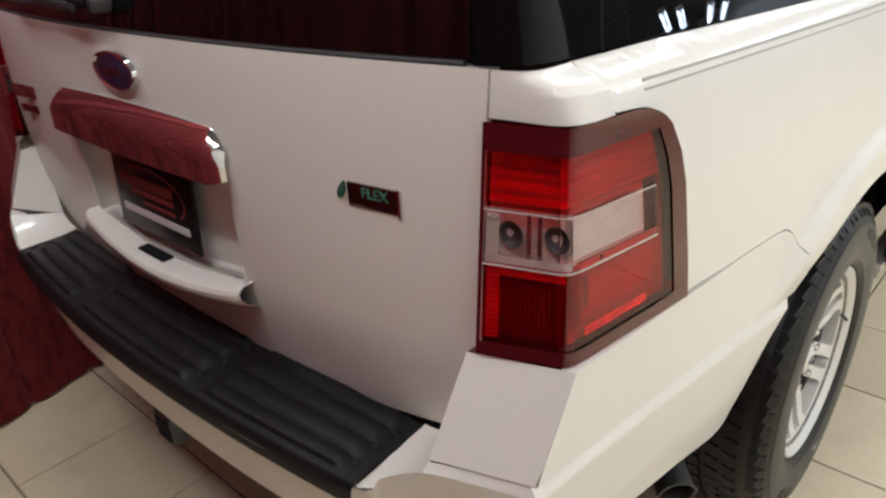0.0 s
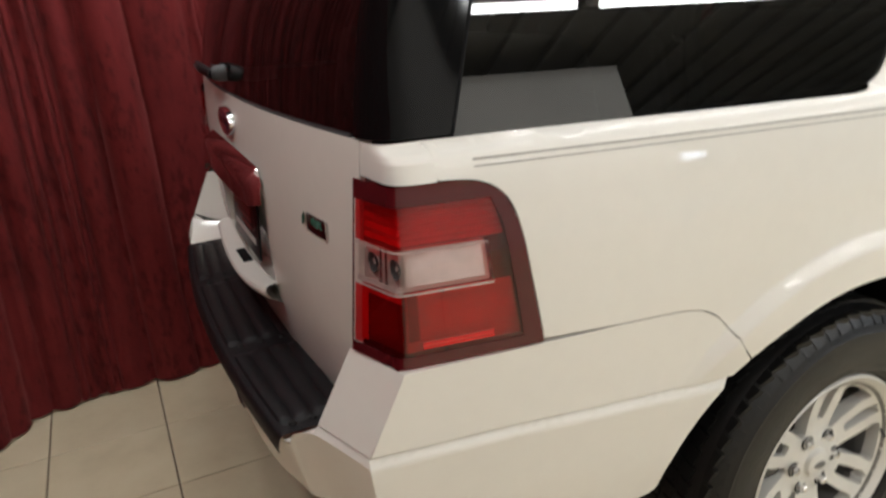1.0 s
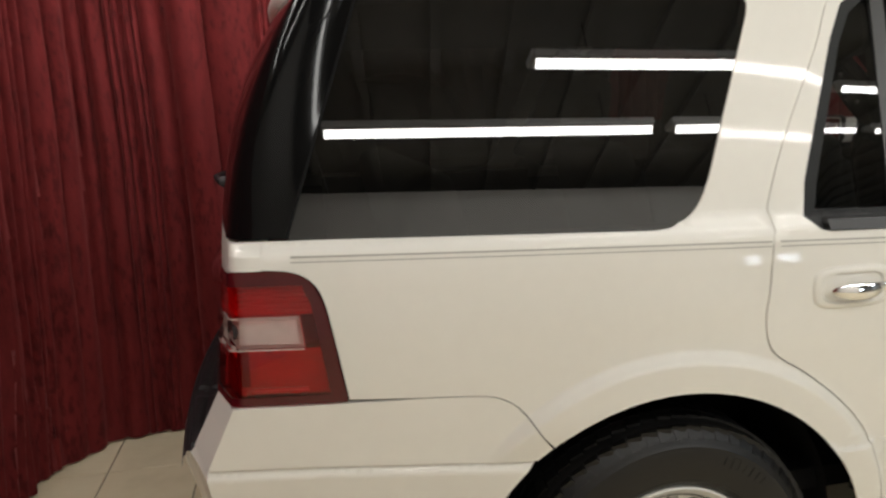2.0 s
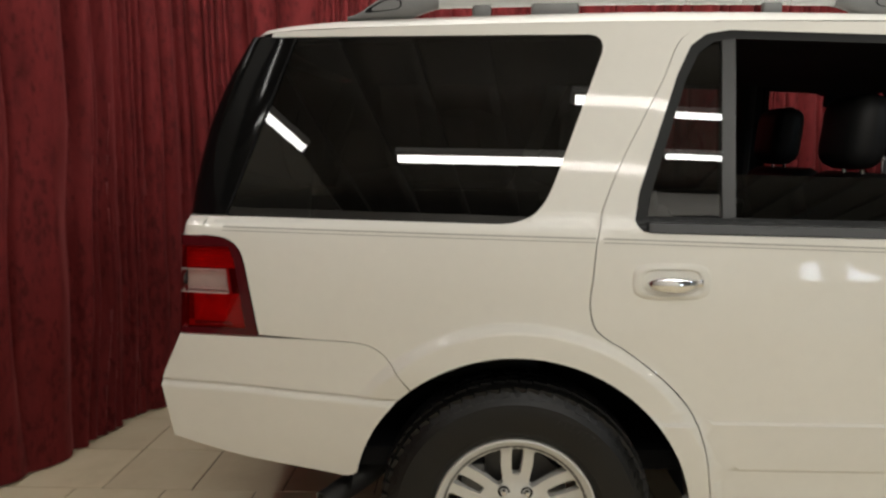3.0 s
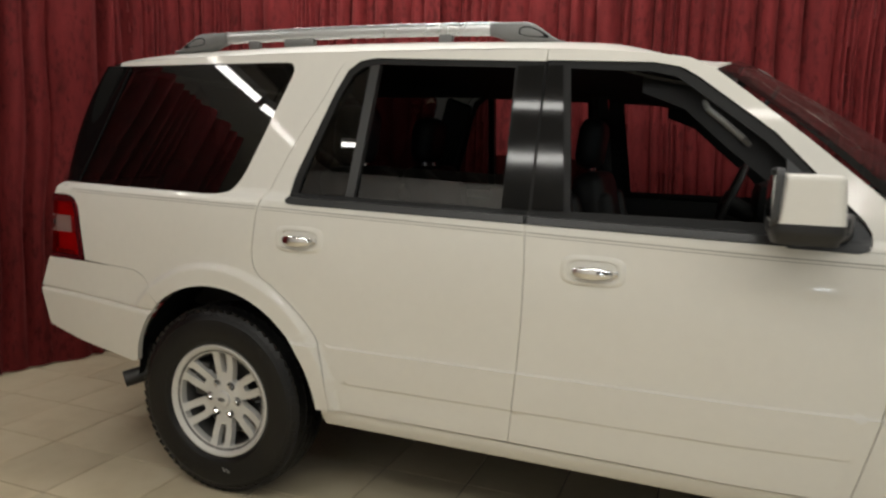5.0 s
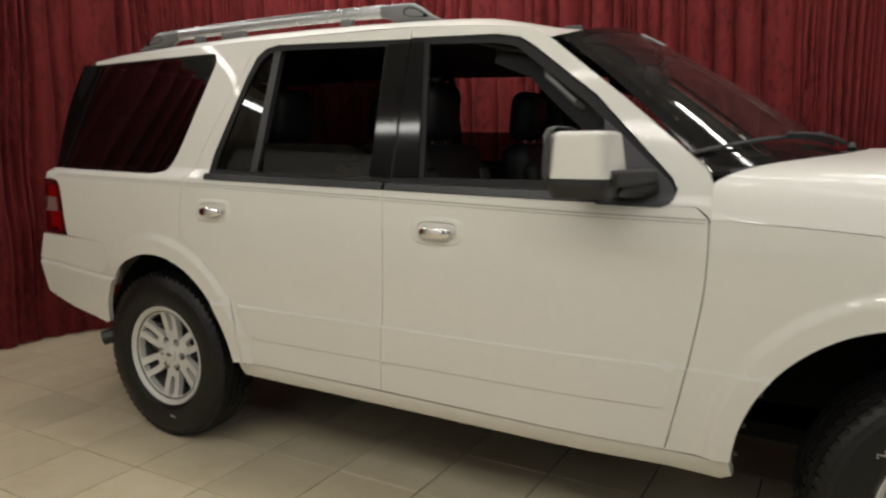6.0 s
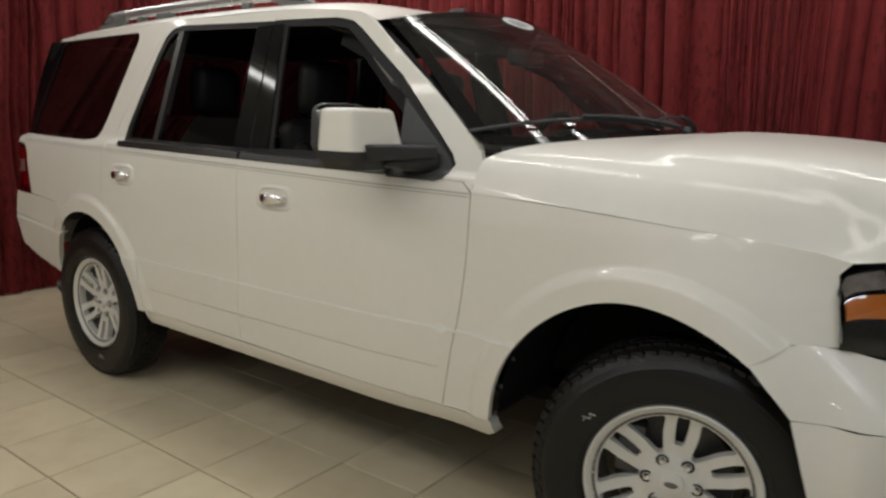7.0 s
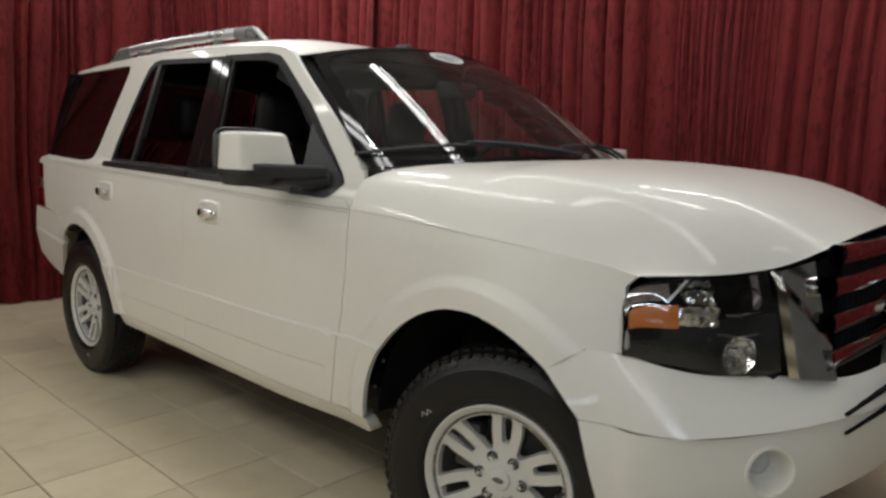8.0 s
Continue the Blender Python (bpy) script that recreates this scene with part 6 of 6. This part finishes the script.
def wheel(x, s, spin, steer=0, chalk=145):
    """A wheel with its face to the outside; built facing -y and turned for the other side."""
    m = pose(x, s * 0.858, 0.395, 0, 0, steer + (0 if s < 0 else 180)) @ Matrix.Rotation(radians(spin), 4, "Y")
    w = part("wheel", lathe([(0.205, -0.080), (0.226, -0.092), (0.232, -0.096), (0.236, -0.092), (0.234, -0.084), (0.212, -0.070), (0.200, -0.03), (0.200, 0.08), (0.225, 0.095), (0.234, 0.098)], 64), ALLOY_DARK, None, "silver six-twin-spoke alloy wheel with chunky black tyre")
    w.parent = car
    w.matrix_parent_inverse = car.matrix_basis.inverted()
    w.matrix_basis = m
    def sub(name, bm, mat, label="", smooth=35):
        return part(name, bm, mat, w, label, smooth)
    sub("tyre", tyre_mesh(), RUBBER)
    sub("tread", tread_mesh(), RUBBER, smooth=0)
    sub("rim", rim_face_mesh(), ALLOY)
    sub("rim_lip", lathe([(0.2135, -0.070), (0.2135, -0.0855), (0.2150, -0.0875), (0.2230, -0.0935), (0.2300, -0.0985), (0.2350, -0.0965), (0.2365, -0.088)], 96), ALLOY)
    sub("brake_disc", lathe([(0.0, 0.010), (0.165, 0.010), (0.165, 0.030), (0.0, 0.030)], 40), STEEL)
    sub("brake_caliper", boxed((-0.125, 0.0, 0.06), (0.075, 0.09, 0.15), 0.015), STEEL)
    cap = sub("centre_cap", lathe([(0.0, -0.074), (0.022, -0.0735), (0.032, -0.070), (0.036, -0.060), (0.036, -0.05)], 32), ALLOY)
    bm = lathe([(0.0, -0.0775), (0.8, -0.077), (1.0, -0.0735)], 24)
    for v in bm.verts:
        v.co = Vector((v.co.x * 0.019, v.co.y, v.co.z * 0.0085))
    sub("cap_oval", bm, ALLOY_DARK)
    for k in range(6):
        a = radians(60 * k + 60)
        mm = Matrix.Translation((0.0675 * math.cos(a), 0, 0.0675 * math.sin(a)))
        sub("lug_recess", lathe([(0.0165, -0.0565), (0.0175, -0.0585), (0.0120, -0.0575)], 18, mm), GAP)
        sub("lug_nut", lathe([(0.0, -0.072), (0.006, -0.072), (0.0095, -0.068), (0.0105, -0.052)], 6, mm), CHROME, smooth=20)
    sub("valve", tube([(0.20, -0.080, 0.035), (0.185, -0.098, 0.032)], 0.004, 8), TRIM)
    # raised sidewall blocks where the maker's lettering is, and a chalk scribble
    for base, count, dz in ((60, 7, 3.6), (240, 7, 3.6)):
        for k in range(count):
            a = radians(base + (k - count / 2) * dz)
            mm = Matrix.Rotation(-a, 4, "Y") @ Matrix.Translation((0.318, -0.1125, 0)) @ Matrix.Rotation(radians(3), 4, "Z")
            sub("sidewall_bar", boxed((0, 0, 0), (0.026 if k % 3 else 0.020, 0.0022, 0.013), 0.0, mm), RUBBER, smooth=0)
    zig = [(0.275, -4), (0.290, -3.2), (0.279, -1.2), (0.298, 0.3), (0.288, 1.6)]
    pts = [(r * math.cos(radians(chalk + spin + d * 1.2)), -0.1118 - 0.0006 * (r - 0.27) * 20, r * math.sin(radians(chalk + spin + d * 1.2))) for r, d in zig]
    sub("chalk_mark", tube(pts, 0.0018, 5), PAPER)
    return w


for x, spin_r, spin_l, steer, chalk in ((0.0, 2, 40, 0, -78), (3.023, 6, 25, 15, 144)):
    wheel(x, -1, spin_r, steer, chalk)
    wheel(x, 1, spin_l, steer)
# wheel housings and underbody
for x0, a, b in ((0.005, 0.50, 0.50), (2.92, 0.48, 0.51)):
    for s in (-1, 1):
        def liner(u, v, x0=x0, a=a, b=b, s=s):
            t = radians(2 + 176 * u)
            return Vector((x0 + a * math.cos(t), s * (0.865 - 0.36 * v), 0.40 + b * math.sin(t)))
        part("arch_liner", grid(liner, 28, 4), GAP, car)
        part("arch_wall", lathe([(0.0, 0.0), (a, 0.0), (a, 0.02), (0.0, 0.02)], 24, Matrix.Translation((x0, s * 0.50, 0.40)), 0, 180), GAP, car)
        if x0 > 1:
            for t in (150, 163, 174):
                pt = Vector((x0 + 0.452 * math.cos(radians(t)), s * 0.925, 0.40 + 0.484 * math.sin(radians(t))))
                part("liner_clip", lathe([(0.0, -0.004), (0.006, -0.003), (0.008, 0.0)], 10, Matrix.Translation(pt)), TRIM, car)
part("underbody", boxed((1.35, 0, 0.42), (4.3, 1.0, 0.18), 0.03), GAP, car)
part("frame_rail", boxed((1.45, 0, 0.36), (1.70, 1.05, 0.07), 0.03), GAP, car)


# ---------------------------------------------------------------- door mirrors
def squared(a, e):
    """A point of a rounded square of half side 1."""
    ca, sa = math.cos(a), math.sin(a)
    k = 1 / (abs(ca) ** e + abs(sa) ** e) ** (1 / e)
    return ca * k, sa * k


def closed(bm):
    bmesh.ops.holes_fill(bm, edges=[e for e in bm.edges if e.is_boundary], sides=80)
    bmesh.ops.recalc_face_normals(bm, faces=bm.faces)
    return bm


def mirror(s, ahead=0.0):
    """A squared body-colour shell over a charcoal foot, with a slab-like arm and a neck to the door."""
    def shell(u, v):
        p, q = squared(2 * math.pi * u, 7.0)
        top = sm((v - 0.80) / 0.20) ** 2
        w = 1 - 0.20 * top
        inner = 0.5 - 0.5 * q
        x = 2.063 + ahead + 0.088 * p * w - 0.022 * v * max(0.0, p) + 0.012 * v
        y = 1.114 + 0.120 * q * w + 0.055 * v * inner - 0.006 * v
        return Vector((x, s * y, 1.270 + 0.134 * min(1.0, v * 1.04) - 0.006 * top))
    m = part("door_mirror", closed(grid(shell, 56, 20, 0, close_u=True)), PAINT, car, "pearl-white door mirror on a charcoal arm", smooth=50)
    def rim(u, v):
        p, q = squared(2 * math.pi * u, 6.0)
        g = (1.0, 1.03, 1.0, 0.92)[int(round(v * 3))]
        x = (1.972, 1.962, 1.952, 1.952)[int(round(v * 3))]
        z = 1.335 + 0.076 * q * g
        return Vector((x + 0.018 + ahead + 0.06 * (z - 1.27), s * (1.122 + 0.116 * p * g), z))
    part("mirror_rim", grid(rim, 48, 3, 0, close_u=True), TRIM, m)
    def foot(u, v):
        p, q = squared(2 * math.pi * u, 6.0)
        t = 0.86 + 0.14 * sm(v / 0.7)
        return Vector((2.061 + ahead + 0.092 * p * t, s * (1.114 + 0.122 * q * t), 1.214 + 0.055 * v))
    part("mirror_base", closed(grid(foot, 48, 8, 0, close_u=True)), MIRROR_BLACK, m, smooth=50)
    def slab(u, v):
        p, q = squared(2 * math.pi * v, 8.0)
        x, y = 2.106 + ahead + 0.052 * u, 1.190 - 0.265 * u
        end = 1 - 0.12 * (1 - sm(u / 0.05))
        return Vector((x + 0.056 * p * end, s * y, 1.268 - 0.004 * u + 0.024 * q * end))
    part("mirror_arm", closed(grid(slab, 24, 32)), MIRROR_BLACK, m, smooth=50)
    def neck(u, v):
        p, q = squared(2 * math.pi * v, 3.0)
        h = 0.018 + 0.018 * sm(u)
        return Vector((2.105 + ahead + 0.050 * u + (0.050 + 0.012 * u) * p, s * (1.10 - 0.19 * u), 1.236 - 0.004 * u + h * q))
    part("mirror_neck", closed(grid(neck, 16, 24)), MIRROR_BLACK, m)
    part("mirror_glass", boxed((1.974 + ahead, s * 1.128, 1.335), (0.006, 0.20, 0.115), 0.002), CHROME, m, "mirror pane")


mirror(-1)
mirror(1, 0.09)


# ---------------------------------------------------------------- interior
def seat(x, y, w, name="seat", head=True):
    def cushion(c, sz, ang, bev):
        return boxed(c, sz, bev, pose(0, 0, 0, 0, ang, 0), 3)
    st = part(name, cushion((x, y, 0.76), (0.52, w, 0.17), 6, 0.05), LEATHER, car, "black leather seat")
    part("backrest", cushion((x - 0.29, y, 1.06), (0.15, w, 0.62), -14, 0.06), LEATHER, st)
    for dy in ((-w / 2 + 0.05, w / 2 - 0.05) if w < 0.8 else ()):
        part("bolster", cushion((x - 0.255, y + dy, 1.03), (0.15, 0.09, 0.48), -14, 0.04), LEATHER, st)
    for hy in ([0] if w < 0.8 else [-w / 4, w / 4]):
        if head:
            hr = part("head_restraint", cushion((x - 0.375, y + hy, 1.50), (0.13, 0.27, 0.25), 6, 0.06), LEATHER, st)
            for d in (-0.06, 0.06):
                part("post", tube([(x - 0.36, y + hy + d, 1.33), (x - 0.372, y + hy + d, 1.40)], 0.007, 8), CHROME, hr)
    return st


seat(1.53, -0.40, 0.54)
seat(1.62, 0.40, 0.54)
seat(0.72, -0.42, 0.56)
seat(0.72, 0.42, 0.56)
seat(-0.15, 0.0, 1.30, head=False)
part("cabin_floor", boxed((0.9, 0, 0.52), (3.0, 1.66, 0.06)), GAP, car)


def dash_profile(u, v):
    pts = [(2.42, 0.70), (2.16, 0.78), (2.08, 0.95), (2.07, 1.12), (2.10, 1.24), (2.20, 1.285), (2.42, 1.27), (2.62, 1.255)]
    k = min(len(pts) - 2, int(v * (len(pts) - 1)))
    t = v * (len(pts) - 1) - k
    y = 0.86 * (2 * u - 1)
    x = pts[k][0] + (pts[k + 1][0] - pts[k][0]) * t
    return Vector((x - 0.10 * (abs(y) / 0.86) ** 4 * (1 if x > 2.3 else 0), y, pts[k][1] + (pts[k + 1][1] - pts[k][1]) * t + 0.03 * math.exp(-((y - 0.40) / 0.22) ** 2) * (1 if 0.4 < v < 0.8 else 0)))


dashboard = part("dashboard", face_out(grid(dash_profile, 40, 28, 0.0), (-1, 0, 0.5)), DASH, car, "black dashboard with wood trim", smooth=50)
part("trim_panel", boxed((2.043, -0.42, 1.02), (0.012, 0.62, 0.075), 0.005), WOODTRIM, dashboard)
part("centre_stack", boxed((2.035, 0, 0.96), (0.05, 0.30, 0.34), 0.02), DASH, dashboard)
for y in (-0.09, 0.0, 0.09):
    part("knob", lathe([(0.0, -0.02), (0.017, -0.018), (0.020, 0.0)], 18, Matrix.Translation((2.004, y, 0.90)) @ pose(0, 0, 0, 0, 0, -90)), CHROME, dashboard)
for y in (-0.62, -0.22, 0.22, 0.62):
    part("air_vent", boxed((2.045, y, 1.10), (0.012, 0.10, 0.055), 0.01), TRIM_GREY, dashboard)
part("binnacle", boxed((2.11, 0.42, 1.245), (0.20, 0.44, 0.19), 0.05), DASH, dashboard)
wc = Vector((1.895, 0.40, 1.235))
wm = Matrix.Translation(wc) @ pose(0, 0, 0, 0, 0, 90) @ pose(0, 0, 0, 22)
bm = lathe([(0.19 + 0.016 * math.cos(2 * math.pi * k / 10), 0.016 * math.sin(2 * math.pi * k / 10)) for k in range(11)], 40, wm)
sw = part("steering_wheel", bm, LEATHER, car, "black leather steering wheel")
part("hub", lathe([(0.0, 0.03), (0.05, 0.028), (0.075, 0.01), (0.08, -0.02)], 24, wm), DASH, sw)
for a in (0, 180, 270):
    q = [wm @ Vector((r * math.cos(radians(a)), 0.004, r * math.sin(radians(a)))) for r in (0.06, 0.18)]
    part("spoke", tube(q, 0.016, 8), DASH, sw)
part("column", tube([wc, (2.10, 0.40, 1.14)], 0.045, 12), DASH, sw)
rv = part("inside_mirror", boxed((1.99, 0.0, 1.64), (0.03, 0.24, 0.07), 0.02, pose(0, 0, 0, 0, 0, -8)), TRIM, car, "inside rear-view mirror")
part("mirror_stem", tube([(2.0, 0, 1.66), (2.055, 0, 1.735)], 0.010, 8), TRIM, rv)
for s in (-1, 1):
    part("sun_visor", boxed((1.78, s * 0.40, 1.715), (0.17, 0.40, 0.018), 0.007, pose(0, 0, 0, 0, 22, 0)), CLOTH, car)
    part("grab_handle", tube([(1.780, s * 0.715, 1.618), (1.795, s * 0.752, 1.592), (1.850, s * 0.768, 1.548), (1.905, s * 0.780, 1.500), (1.925, s * 0.755, 1.480)], 0.010, 8), RAIL_FOOT, car)
    side_sheet("front_pillar_trim", [(1.58, 1.712), (1.70, 1.705), (1.76, 1.680), (1.99, 1.506), (2.235, 1.256), (2.09, 1.256), (2.00, 1.355), (1.86, 1.470), (1.72, 1.595), (1.58, 1.650)], [], s, DASH, car, off=-0.085, depth=0.02, rows=())
    part("inner_a_pillar", tube([(1.72, s * 0.675, 1.715), (1.90, s * 0.715, 1.595), (2.08, s * 0.765, 1.45), (2.24, s * 0.815, 1.29)], 0.030, 10), CLOTH, car)
    part("inner_b_pillar", tube([(1.22, s * 0.72, 1.76), (1.24, s * 0.80, 1.50), (1.26, s * 0.885, 1.20)], 0.042, 10), CLOTH, car)
    part("inner_c_pillar", boxed((0.33, s * 0.79, 1.50), (0.16, 0.05, 0.52), 0.02, pose(0, 0, 0, s * 17, 20, 0)), CLOTH, car)
    part("cargo_side", boxed((-0.25, s * 0.795, 1.07), (0.94, 0.04, 0.32), 0.01), DASH, car)


# ---------------------------------------------------------------- floor tiles
TS = 0.3925
tile_bm = bmesh.new()
box(tile_bm, (0, 0, -0.004), (TS - 0.006, TS - 0.006, 0.010), 0.0016, None, 1)
tile_me = bpy.data.meshes.new("tile")
tile_bm.to_mesh(tile_me)
tile_bm.free()
tile_me.materials.append(TILE)
tile_me.polygons.foreach_set("use_smooth", [False] * len(tile_me.polygons))
rng = random.Random(11)
near, far = [], []
for i in range(-16, 36):
    for j in range(-24, 10):
        x = 0.527 + TS * (i + 0.5) + (0.113 if j > 2 else 0.0)
        y = -1.243 + TS * (j + 0.5)
        if not (-5.9 < x < 13.9 and -10.0 < y < 2.1):
            continue
        (near if (-2.25 < x < 4.9 and -3.0 < y < 1.35) else far).append((x, y))
for x, y in near:
    t = new("tile", tile_me)
    t.parent = floor
    t.matrix_basis = pose(x, y, 0.0 + rng.uniform(-0.0004, 0.0004), rng.uniform(-0.05, 0.05), rng.uniform(-0.05, 0.05), 90 * rng.randrange(4))
verts, faces = [], []
for x, y in far:
    k = len(verts)
    h = (TS - 0.006) / 2
    verts += [(x - h, y - h, 0), (x + h, y - h, 0), (x + h, y + h, 0), (x - h, y + h, 0), (x - h, y - h, -0.006), (x + h, y - h, -0.006), (x + h, y + h, -0.006), (x - h, y + h, -0.006)]
    faces += [(k, k + 1, k + 2, k + 3), (k, k + 4, k + 5, k + 1), (k + 1, k + 5, k + 6, k + 2), (k + 2, k + 6, k + 7, k + 3), (k + 3, k + 7, k + 4, k)]
me = bpy.data.meshes.new("tile_field")
me.from_pydata(verts, [], faces)
me.materials.append(TILE)
field = new("tile_field", me)
field.parent = floor
tagged(field, kind="stuff")
